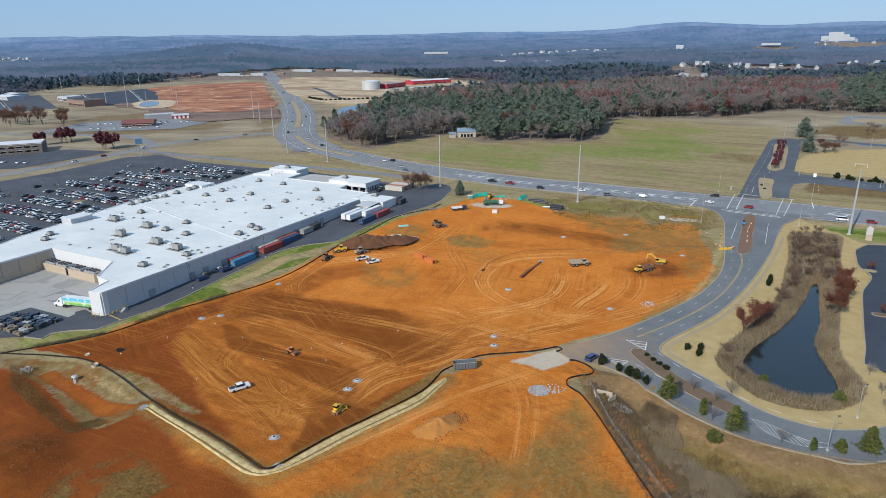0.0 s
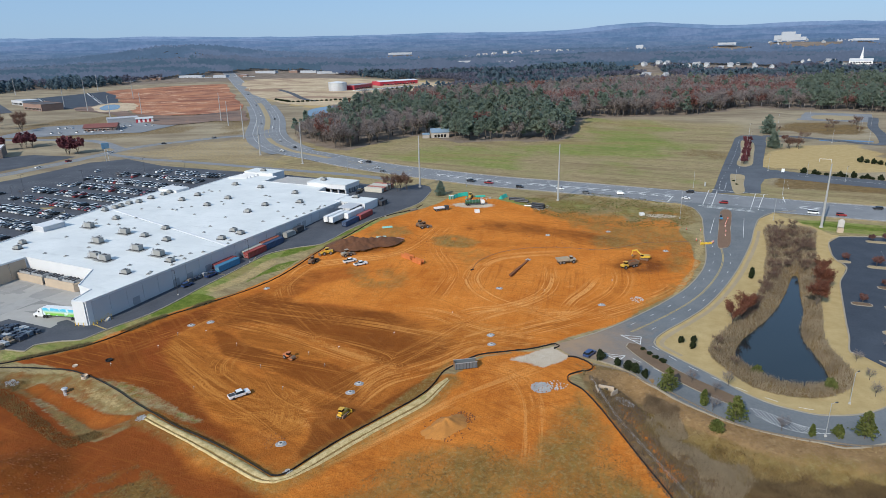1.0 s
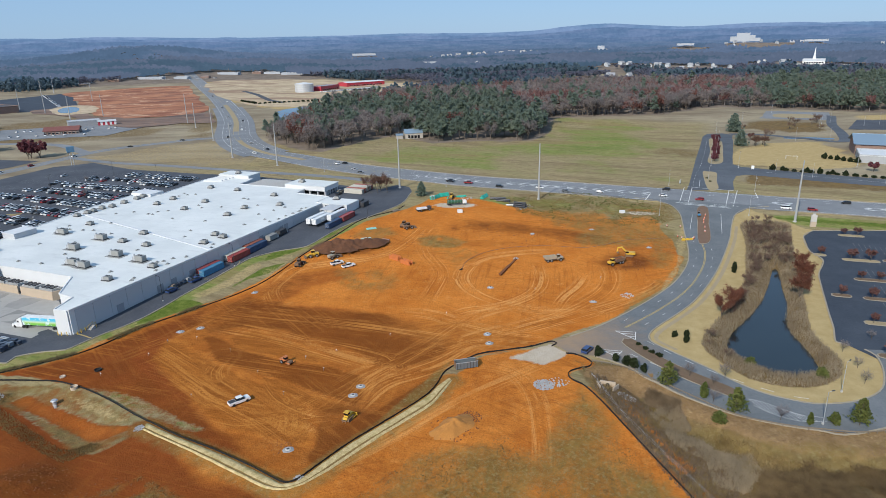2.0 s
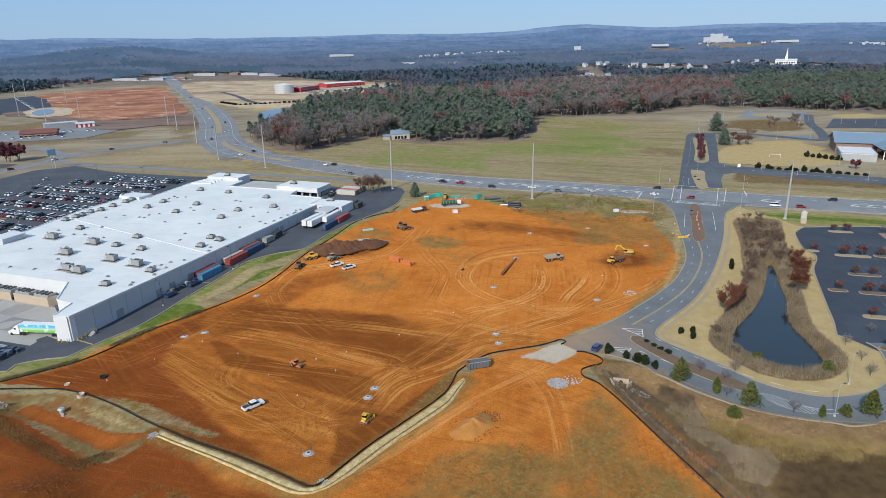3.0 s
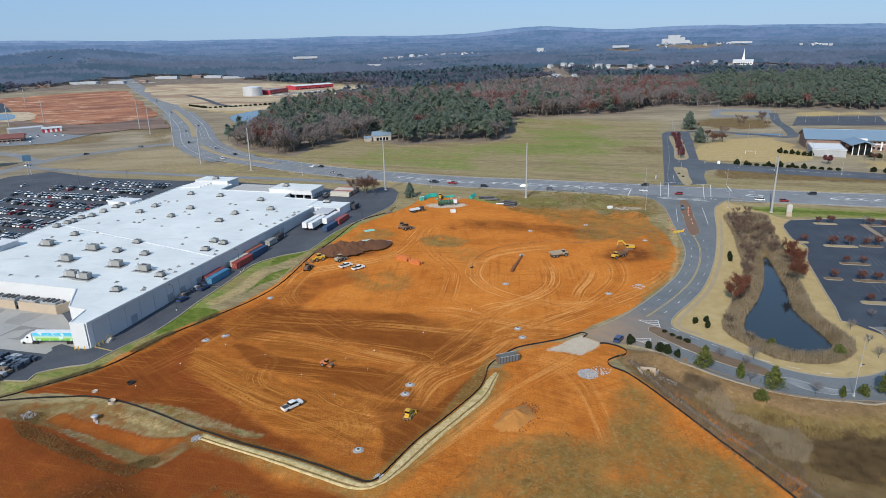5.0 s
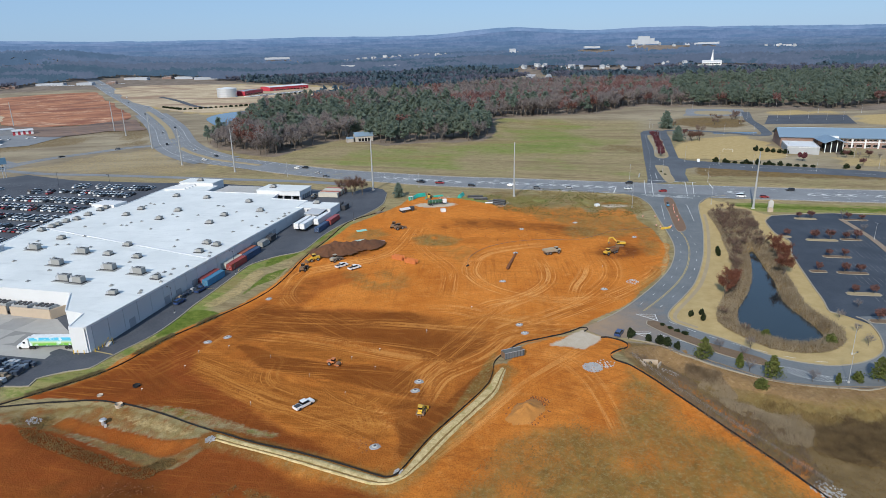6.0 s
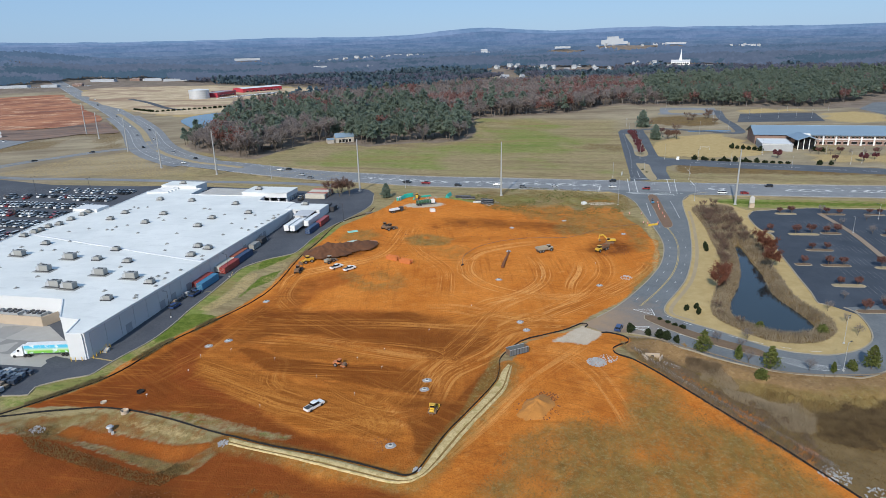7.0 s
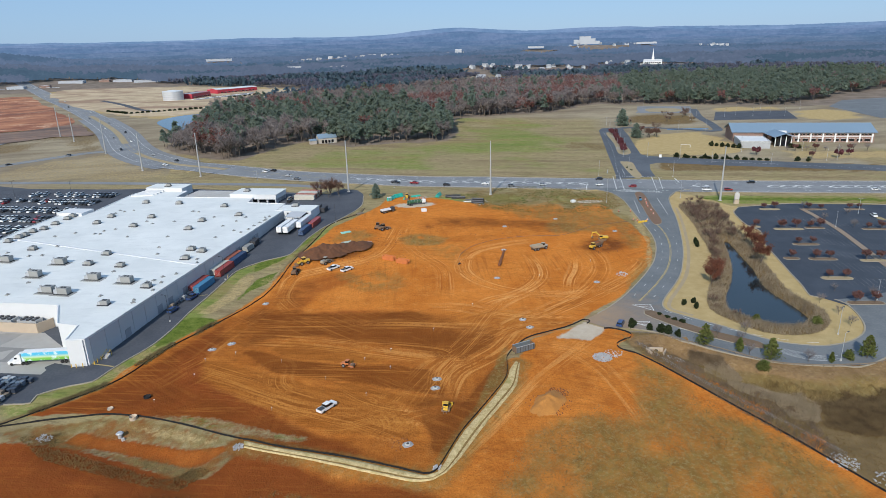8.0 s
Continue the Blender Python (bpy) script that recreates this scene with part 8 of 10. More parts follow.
t = site("soil_heap", -35.5, 281.5, 12, "long dark heap of excavated soil", "heap")
M_SOIL = plain("dark_soil", (0.13, 0.052, 0.022), 0.95, size=0.8, vary=0.45, bump=0.7)
part("mound", mesh_of("mound", spoil_ridge([(-10.5, 0.5, 6.5, 2.9), (-6, 1.5, 7, 3.6), (-1.5, 0, 6.6, 3.0), (3, 1.0, 6.0, 2.3), (7.5, 0.2, 6.0, 2.4), (11.5, 0.6, 5.0, 1.7), (-4, -2.5, 5.5, 2.0)], 5), M_SOIL, True), None, t)

# ---- trees and plants ----


def quads(P, size, rs, flat=0.0, long=1.0):
    """Small leaf clumps at the points P, turned at random. Returns vertices and faces."""
    n = len(P)
    a = rs.normal(size=(n, 3))
    a /= np.linalg.norm(a, axis=1)[:, None]
    b = rs.normal(size=(n, 3))
    b[:, 2] *= 1 - flat
    b -= (b * a).sum(1)[:, None] * a
    b /= np.linalg.norm(b, axis=1)[:, None] + 1e-9
    s = (size * (0.6 + 0.8 * rs.rand(n)))[:, None]
    V = np.stack([P - a * s - b * s / long, P + a * s - b * s / long, P + a * s * 0.8 + b * s / long, P - a * s * 0.8 + b * s / long], 1).reshape(-1, 3)
    F = np.arange(4 * n).reshape(n, 4)
    return V, F


def spikes(P, D, w, rs):
    """Thin twigs from the points P along D."""
    n = len(P)
    c = np.cross(D, rs.normal(size=(n, 3)))
    c /= np.linalg.norm(c, axis=1)[:, None] + 1e-9
    V = np.stack([P - c * w, P + c * w, P + D], 1).reshape(-1, 3)
    return V, np.arange(3 * n).reshape(n, 3)


def limb_mesh(name, sticks, mat, seg=5):
    bm = bmesh.new()
    for p0, p1, r0, r1 in sticks:
        rod(bm, p0, p1, r0, r1, seg)
    return mesh_of(name, bm, mat)


def pine_shape(h, seed, n, lean=0.0, base=0.3, width=0.2, size=0.55, taper=1.4):
    """Crown points and limbs of a pine."""
    rs = np.random.RandomState(seed)
    sticks = [((0, 0, -0.4), (lean * 0.4, 0, h * 0.55), h * 0.017, h * 0.012), ((lean * 0.4, 0, h * 0.55), (lean, 0, h * 0.97), h * 0.012, h * 0.003)]
    pts = []
    m = max(14, n // 14)
    for k in range(m):
        f = base + (0.98 - base) * ((k + rs.rand()) / m)
        R = h * width * (1 - ((f - base) / (1 - base)) ** taper) ** 0.8 * rs.uniform(0.6, 1.25) + 0.02 * h
        a = rs.uniform(0, 6.283)
        z = h * f
        tip = np.array((R * math.cos(a), R * math.sin(a), z + R * rs.uniform(-0.1, 0.25)))
        if k % 2 == 0:
            sticks.append(((0, 0, z), tuple(tip), h * 0.006, h * 0.002))
        c = int(n / m)
        t = rs.uniform(0.35, 1.05, c)[:, None]
        pts.append(np.array((0, 0, z)) * (1 - t) + tip * t + rs.normal(size=(c, 3)) * R * np.array((0.2, 0.2, 0.12)))
    P = np.concatenate(pts)
    V, F = quads(P, size, rs, 0.4)
    return sticks, V, F


def round_shape(h, seed, n, spread=0.36, base=0.25, leafy=True, size=0.4, twig=1.3, slim=1.0):
    """A broad crown on forking limbs, with leaf clumps or bare twigs."""
    rs = np.random.RandomState(seed)
    sticks = [((0, 0, -0.4), (0, 0, h * base * 1.2), h * 0.018, h * 0.014)]
    ends = []
    for k in range(7):
        a = k * 2.4 + rs.uniform(-0.4, 0.4)
        R = h * spread * rs.uniform(0.45, 0.9)
        mid = np.array((R * 0.5 * math.cos(a), R * 0.5 * math.sin(a), h * rs.uniform(0.42, 0.6)))
        sticks.append(((0, 0, h * base * rs.uniform(0.8, 1.2)), tuple(mid), h * 0.010, h * 0.006))
        for j in range(3):
            b = a + rs.uniform(-0.9, 0.9)
            e = mid + np.array((R * 0.7 * math.cos(b), R * 0.7 * math.sin(b), h * rs.uniform(0.08, 0.36)))
            e[2] = min(e[2], h * 0.97)
            sticks.append((tuple(mid), tuple(e), h * 0.006, h * 0.002))
            ends.append((mid, e))
    P, D = [], []
    for _ in range(n):
        m, e = ends[rs.randint(len(ends))]
        t = rs.uniform(0.3, 1.1)
        p = m * (1 - t) + e * t + rs.normal(size=3) * h * 0.05
        P.append(p)
        d = (e - m) / (np.linalg.norm(e - m) + 1e-9) + rs.normal(size=3) * 0.7 + np.array((0, 0, 0.5))
        D.append(d / np.linalg.norm(d) * twig * rs.uniform(0.5, 1.2))
    P, D = np.array(P), np.array(D)
    if leafy:
        V, F = quads(P, size, rs, 0.0, slim)
    else:
        V, F = spikes(P, D, 0.035 * h / 12, rs)
    return sticks, V, F


def make_tree(name, shape, leaf, label, category, group="", crown="crown"):
    sticks, V, F = shape
    t = thing(name, Matrix(), label, category, group)
    part("trunk", limb_mesh("trunk", sticks, M_BARK), None, t)
    part(crown, raw_mesh("crown", V.tolist(), F.tolist(), leaf), None, t)
    return t


def plant(proto, spots, seed, lo=0.85, hi=1.15, sink=0.0):
    """The first spot takes the tree itself, the others its copies."""
    r = random.Random(seed)
    for k, (x, y) in enumerate(spots):
        s = r.uniform(lo, hi)
        m = pose(x, y, gz(x, y) - sink, 0, 0, r.uniform(0, 360))
        if not proto.get("used"):
            proto["used"] = 1
            proto.matrix_basis = m @ Matrix.Diagonal((s, s, s, 1))
        else:
            c = copy_thing(proto, m)
            c.matrix_basis = m @ Matrix.Diagonal((s, s, s * r.uniform(0.95, 1.1), 1))


# young pines along the drive
for k, (x, y, h, w) in enumerate([(55, 148.5, 7.2, 0.30), (61.5, 141, 4.6, 0.2), (66, 133.5, 7.0, 0.30), (81, 126, 3.2, 0.16), (92.5, 124, 7.6, 0.27)]):
    t = make_tree("pine_tree", pine_shape(h, 40 + k, 1100, 0.1, 0.12, w, 0.2), M_PINE2, "young loose-needled pine on the verge", "tree", "pines along the drive")
    t.matrix_basis = pose(x, y, gz(x, y), 0, 0, 50 * k)
M_HOLLY = make_leaf("holly_leaves", ((0.018, 0.028, 0.012), (0.045, 0.06, 0.022), (0.03, 0.04, 0.016)))


def bush_points(r, h, n, seed):
    rs = np.random.RandomState(seed)
    d = rs.normal(size=(n, 3))
    d /= np.linalg.norm(d, axis=1)[:, None]
    q = d * rs.uniform(0.55, 1.05, n)[:, None] * np.array((r, r, h / 2)) * (1 + 0.25 * np.sin(d[:, :1] * 4 + seed))
    q[:, 2] += h / 2
    q[:, :2] *= (1 - 0.35 * np.clip(q[:, 2:] / h, 0, 1))
    return q, rs


def make_bush(name, r, h, n, seed, leaf, label, size=0.16, group=""):
    q, rs = bush_points(r, h, n, seed)
    t = thing(name, Matrix(), label, "shrub", group)
    V, F = quads(q, size, rs)
    part("foliage", raw_mesh("foliage", V.tolist(), F.tolist(), leaf), None, t)
    part("stem", limb_mesh("stem", [((0, 0, -0.2), (0, 0, h * 0.5), 0.06, 0.04), ((0, 0, 0.2), (r * 0.4, 0.1, h * 0.6), 0.04, 0.02), ((0, 0, 0.2), (-r * 0.4, 0.1, h * 0.6), 0.04, 0.02)], M_BARK), None, t)
    return t


b = make_bush("holly_bush", 1.2, 2.6, 620, 3, M_HOLLY, "dark rounded evergreen bush on the verge", group="evergreen bushes by the drive")
plant(b, [(42, 167.5), (46, 163.5), (48, 160.5), (49.5, 159), (51.5, 156.5)], 2, 0.85, 1.25)
b = make_bush("juniper_shrub", 0.9, 2.2, 420, 5, M_HOLLY, "dark conical shrub on straw-coloured turf", group="conical shrubs on the turf")
plant(b, [(70, 176.5), (72, 172.5), (74, 176.3), (119, 228), (120.5, 230.5), (122, 233)], 3, 0.9, 1.2)
b = make_bush("low_shrub", 1.0, 0.9, 260, 6, M_HOLLY, "low dark shrub planted in the median", group="shrubs in the drive median")
plant(b, [(56.5, 172.5), (57.5, 169.5), (58.5, 167), (59.7, 164.5), (184, 372), (186, 380)], 4, 0.8, 1.2)
b = make_bush("waxmyrtle_bush", 1.8, 2.6, 520, 7, M_PINE2, "green leafy bush at the pond's edge", group="bushes at the pond")
plant(b, [(84.5, 158), (87, 125.5), (99, 147), (60, 130)], 5, 0.8, 1.1)
M_TREERUST = make_leaf("rusty_leaves", ((0.15, 0.055, 0.034), (0.26, 0.105, 0.062), (0.19, 0.080, 0.052)))
rt = make_tree("oak_tree", round_shape(8.5, 51, 2400, 0.44, 0.1, True, 0.15, 1.3, 1.6), M_TREERUST, "rusty-leaved young oak beside the pond", "tree", "rust-coloured trees by the pond")
plant(rt, [(98, 193), (102, 197), (92, 188), (135, 209), (139, 214), (142, 220), (147, 228), (128, 200)], 6, 0.65, 1.15)
rt2 = make_tree("pear_tree", round_shape(4.6, 52, 800, 0.36, 0.2, True, 0.13), make_leaf("faded_red_leaves", ((0.16, 0.075, 0.065), (0.23, 0.12, 0.10), (0.18, 0.095, 0.085))), "small russet tree in a planting island", "tree", "small trees in the islands")
plant(rt2, [(193.6, 264.7), (198.9, 262.6), (215.4, 255.8), (221.1, 253.5), (234.6, 247.7), (239.4, 245.6), (174.2, 234.5), (181, 231.8), (162.6, 213.2), (168.1, 210.9), (152.6, 195.4), (158.2, 193.1), (138.2, 176.6), (143.9, 174.1), (144.2, 199.7), (188.4, 230.8), (192.8, 228.9), (169.7, 185.8), (174.9, 183.5), (211.9, 218.5), (217.4, 216), (125.9, 155), (132.2, 152.5), (165.9, 242.1)], 7, 0.75, 1.2)
M_MAROON = make_leaf("maroon_leaves", ((0.135, 0.042, 0.052), (0.205, 0.075, 0.085), (0.165, 0.060, 0.070)))
redp = make_tree("crape_myrtle", round_shape(6.0, 53, 1100, 0.42, 0.06, True, 0.34), M_MAROON, "dark red leafed tree in the median", "tree", "red trees in the median")
plant(redp, [(218, 431), (222, 438), (227, 446), (232, 456), (238, 466), (243, 477), (250, 489), (256, 500), (262, 512), (267, 523), (345, 348), (300, 380), (360, 352)], 8, 0.8, 1.2)
bt = make_tree("bare_tree", round_shape(5.0, 54, 800, 0.36, 0.25, False, 0.2, 0.8), M_BARE, "small leafless tree on the verge", "tree", "small leafless trees")
plant(bt, [(63, 152), (67, 146.5), (62.5, 138), (75, 128.5), (108, 142), (72, 149.5), (112, 150), (192, 232), (207, 222), (135, 156), (129, 166), (115, 160), (214, 258), (224, 240), (206, 238)] + [suv(u, v) for u, v in ((60, 150), (100, 150), (40, 160), (140, 160), (80, 205), (110, 208), (170, 195))], 9, 0.7, 1.15)
bt2 = make_tree("bare_shrub", round_shape(4.2, 57, 1500, 0.55, 0.05, False, 0.2, 0.8), make_leaf("thicket_twigs", ((0.175, 0.115, 0.085), (0.26, 0.18, 0.135), (0.20, 0.125, 0.095))), "dense leafless thicket shrub", "shrub", "thicket shrubs by the pond")
rp = random.Random(9)
spots = []
while len(spots) < 60:
    x, y = rp.uniform(120, 182), rp.uniform(222, 292)
    if float(signed(BRUSH, x, y)) > 2 and float(signed(POND, x, y)) < -3:
        spots.append((x, y))
plant(bt2, spots, 10, 0.6, 1.2)
spots = []
while len(spots) < 34:
    x, y = rp.uniform(78, 135), rp.uniform(160, 245)
    if 0.5 < float(signed(BRUSH, x, y)) < 5 and float(signed(POND, x, y)) < -5 and x < 95 + 0.5625 * (y - 160):
        spots.append((x, y))
plant(bt2, spots, 11, 0.45, 0.85)
brn = make_tree("crape_bush", round_shape(7.5, 58, 3000, 0.45, 0.1, False, 0.2, 1.0), make_leaf("brown_twigs", ((0.15, 0.085, 0.06), (0.23, 0.135, 0.10), (0.18, 0.10, 0.075))), "tangled brown leafless tree behind the store", "tree")
plant(brn, [(-23, 380), (-28, 384), (-17, 379), (-21, 385)], 12, 1.2, 1.5)
con = make_tree("cedar_tree", pine_shape(8.8, 60, 1500, 0.0, 0.03, 0.30, 0.32), M_PINE, "dense dark conifer by the highway", "tree")
con.matrix_basis = pose(3, 367, gz(3, 367))
for x, y, s in ((311, 570, 1.95), (273, 493, 1.5), (278, 499, 1.2)):
    copy_thing(con, pose(x, y, gz(x, y), 0, 0, x)).matrix_basis = pose(x, y, gz(x, y), 0, 0, x) @ Matrix.Diagonal((s * 1.1, s * 1.1, s, 1))
plant(brn, [(285, 492), (290, 486), (283, 487), (292, 492)], 13, 1.0, 1.25)

# reeds and rough grass
M_REED = make_leaf("dry_reeds", ((0.27, 0.210, 0.140), (0.42, 0.345, 0.240), (0.31, 0.245, 0.165), (0.20, 0.150, 0.100)), 0.8, 7.0)
M_ROUGH = make_leaf("rough_dead_grass", ((0.215, 0.142, 0.055), (0.31, 0.215, 0.092), (0.24, 0.148, 0.052), (0.155, 0.095, 0.035)), 0.8, 9.0)
M_GREYG = make_leaf("grey_weeds", ((0.275, 0.198, 0.088), (0.41, 0.310, 0.155), (0.31, 0.212, 0.090), (0.18, 0.118, 0.048)), 0.8, 6.0)


def blades(name, poly, n, h, mat, label, category, seed, keep=None, per=3, spread=0.35, w=0.07):
    rs = np.random.RandomState(seed)
    xs, ys = [p[0] for p in poly], [p[1] for p in poly]
    X, Y = rs.uniform(min(xs), max(xs), n * 4), rs.uniform(min(ys), max(ys), n * 4)
    ok = signed(poly, X, Y) > 0
    if keep is not None:
        ok &= keep(X, Y)
    X, Y = X[ok][:n], Y[ok][:n]
    Z = ground_z(X, Y)
    P = np.repeat(np.stack([X, Y, Z - 0.05], 1), per, 0)
    P[:, :2] += rs.normal(size=(len(P), 2)) * spread * 0.5
    D = rs.normal(size=(len(P), 3)) * np.array((spread, spread, 0.0))
    D[:, 2] = h * rs.uniform(0.5, 1.2, len(P)) * np.repeat(0.6 + 0.8 * fnoise(X, Y, 6, seed), per)
    V, F = spikes(P, D, w, rs)
    return tagged(new(name, raw_mesh(name, V.tolist(), F.tolist(), mat)), label, category, kind="stuff")


blades("reeds", BRUSH, 17000, 1.55, M_REED, "dry tan reeds and cattails round the pond", "reeds", 70, lambda x, y: (signed(POND, x, y) < -0.6), 3, 0.4, 0.06)
SLOPE = [(34, 167), (46, 160), (58, 140), (73, 125.5), (100, 120), (150, 128), (190, 70), (48, 70), (39, 112), (35.5, 150)]
blades("rough_grass", SLOPE, 21000, 0.45, M_ROUGH, "rough dead grass on the slope", "grass", 71, lambda x, y: (signed(DUN_BANK, x, y) < 0) & (signed(DUN_DITCH, x, y) < 0.5), 3, 0.3, 0.045)
blades("bank_grass", DUN_BANK, 7000, 0.22, make_leaf("dun_grass", ((0.25, 0.165, 0.098), (0.36, 0.262, 0.168), (0.30, 0.205, 0.125)), 0.8, 5.0), "short dun grass on the bank below the drive", "grass", 82, lambda x, y: fnoise(x, y, 5, 97) > 0.42, 3, 0.25, 0.04)
blades("pale_reeds", PALE_REEDS, 4200, 1.25, make_leaf("bleached_reeds", ((0.43, 0.345, 0.235), (0.56, 0.465, 0.335), (0.33, 0.245, 0.15)), 0.8, 4.0), "bleached tall reeds in the ditch", "reeds", 83, lambda x, y: fnoise(x, y, 4, 98) > 0.36, 4, 0.35, 0.05)
blades("brambles", BRAMBLES, 5200, 1.0, make_leaf("bramble_twigs", ((0.150, 0.102, 0.054), (0.225, 0.155, 0.080), (0.36, 0.255, 0.125)), 0.85, 4.0), "dark tangled brambles on the slope", "brambles", 84, lambda x, y: fnoise(x, y, 6, 99) + 0.02 * np.clip(signed(BRAMBLES, x, y), 0, 6) > 0.54, 5, 0.9, 0.05)
blades("ditch_scrub", [(46.7, 143.6), (50, 149), (54.6, 141), (53, 136.0)], 700, 1.3, make_leaf("scrub_stems", ((0.20, 0.140, 0.085), (0.33, 0.240, 0.150), (0.44, 0.335, 0.215)), 0.85, 4.0), "tangled dead scrub at the head of the ditch", "scrub", 85, None, 5, 0.8, 0.05)
blades("weeds", SLOPE, 13000, 1.1, M_GREYG, "tall grey weeds along the ditch", "weeds", 72, lambda x, y: (fnoise(x, y, 13, 73) + 0.25 * (1 - S(0, 12, line_dist([(46, 150), (50, 133), (62, 115), (95, 104)], x, y))) > 0.66) & (signed(DUN_BANK, x, y) < 0) & (signed(BRAMBLES, x, y) < 0) & (signed(DUN_DITCH, x, y) < 2), 4, 0.45, 0.07)
blades("verge_grass", [(36, 158), (45, 150), (49, 133), (53, 112), (46, 92), (42, 92), (38, 112), (35, 150)], 3600, 0.9, make_leaf("violet_weeds", ((0.20, 0.145, 0.100), (0.32, 0.24, 0.165), (0.23, 0.165, 0.11))), "purplish dead weeds below the fence", "weeds", 74, None, 4, 0.3, 0.06)
vl = smooth_line(side_of(FENCE_STORE[8:40], 2.2), 4)
blades("hedge_weeds", vl + [(x + 2.4, y - 1.6) for x, y in vl[::-1]], 6500, 0.75, make_leaf("scrub_twigs", ((0.17, 0.135, 0.06), (0.29, 0.235, 0.115), (0.21, 0.165, 0.08))), "scrubby weeds along the fence", "weeds", 75, lambda x, y: fnoise(x, y, 9, 76) > 0.42, 4, 0.5, 0.05)
blades("tufts", [(-45, 75), (-36, 108), (-16, 126), (2, 129), (20, 138), (30, 150), (36, 112), (43, 75)], 6000, 0.35, M_ROUGH, "thin tufts of grass over clay", "grass", 77, lambda x, y: fnoise(x, y, 12, 12) > 0.48, 3, 0.25, 0.05)
blades("tufts", [(-95, 75), (-90, 118), (-77, 127), (-62, 115), (-52, 75)], 5000, 0.35, M_ROUGH, "thin tufts of grass over clay", "grass", 78, lambda x, y: fnoise(x, y, 9, 13) > 0.46, 3, 0.25, 0.05)
blades("tufts", [(-136, 170), (-120, 170), (-99, 146), (-90, 140), (-97, 134), (-113, 146), (-128, 158)], 3500, 0.55, M_ROUGH, "dead grass on the basin's rim", "grass", 79, lambda x, y: line_dist([(-122, 166), (-99, 146)], x, y) > 5, 3, 0.25, 0.05)

NVERGE = [(40, 360), (48, 345), (54, 322), (74, 306), (90, 292), (126, 296), (138, 326), (118, 345), (92, 362)]
blades("verge_weeds", NVERGE, 5000, 0.45, M_ROUGH, "dead weeds on the verge below the highway", "grass", 80, lambda x, y: fnoise(x, y, 8, 95) > 0.45, 3, 0.35, 0.07)
blades("verge_scrub", NVERGE, 1400, 0.6, M_PINE2, "low green scrub on the verge below the highway", "grass", 81, lambda x, y: fnoise(x, y, 10, 96) > 0.55, 4, 0.4, 0.08)

# the wood behind the field
PINES = [make_tree("pine_tree", pine_shape(h, 80 + k, 560, 0.6, 0.30 + 0.06 * k, 0.19, 0.62, 2.4), M_PINE, "tall dark pine at the edge of the wood", "tree", "trees at the wood's edge") for k, h in enumerate((20, 22, 18, 23))]
BARES = [make_tree("bare_tree", round_shape(h, 90 + k, 700, 0.38, 0.2, True, 0.62, 1.3, 5.0), M_BARE, "grey leafless tree at the edge of the wood", "tree", "trees at the wood's edge") for k, h in enumerate((16, 18, 14))]
REDS = [make_tree("oak_tree", round_shape(h, 95 + k, 520, 0.34, 0.2, True, 0.42), M_RUST, "russet-leaved oak at the edge of the wood", "tree", "trees at the wood's edge") for k, h in enumerate((17, 19))]
KINDS = PINES + BARES + REDS
rw = random.Random(21)
edge_spots = {k: [] for k in range(len(KINDS))}
front = [p for p in WOODS if p[1] < 790]
near_trees = []
while len(near_trees) < 270:
    x, y = rw.uniform(-160, 620), rw.uniform(530, 800)
    s = float(signed(WOODS, x, y))
    if not 2 < s < 55 or rw.random() > 1.0 - s / 60:
        continue
    if any((x - a) ** 2 + (y - b) ** 2 < 16 for a, b in near_trees):
        continue
    near_trees.append((x, y))
    bare_zone = 0.10
    if x < 8 and s < 55:
        bare_zone = 0.9 if y < 700 else 0.35
    if x > 145:
        bare_zone = 0.82 if x < 430 else 0.08
    q = rw.random()
    if q < bare_zone:
        k = rw.choice((4, 5, 6)) if rw.random() < 0.88 else rw.choice((7, 8))
    else:
        k = rw.randrange(4)
    edge_spots[k].append((x, y))
for k, proto_tree in enumerate(KINDS):
    plant(proto_tree, edge_spots[k] or [(300, 760)], 30 + k, *((0.75, 1.15) if k < 4 else (0.95, 1.35)))
for x, y, k in [(-131, 648, 1), (-118, 682, 0), (-125, 650, 0), (-128, 640, 2), (-122, 663, 1)]:
    c = copy_thing(KINDS[k], pose(x, y, gz(x, y), 0, 0, x * 7 % 360))
    s = 0.75 if k < 4 else 0.6
    c.matrix_basis = pose(x, y, gz(x, y), 0, 0, x * 7 % 360) @ Matrix.Diagonal((s, s, s, 1))


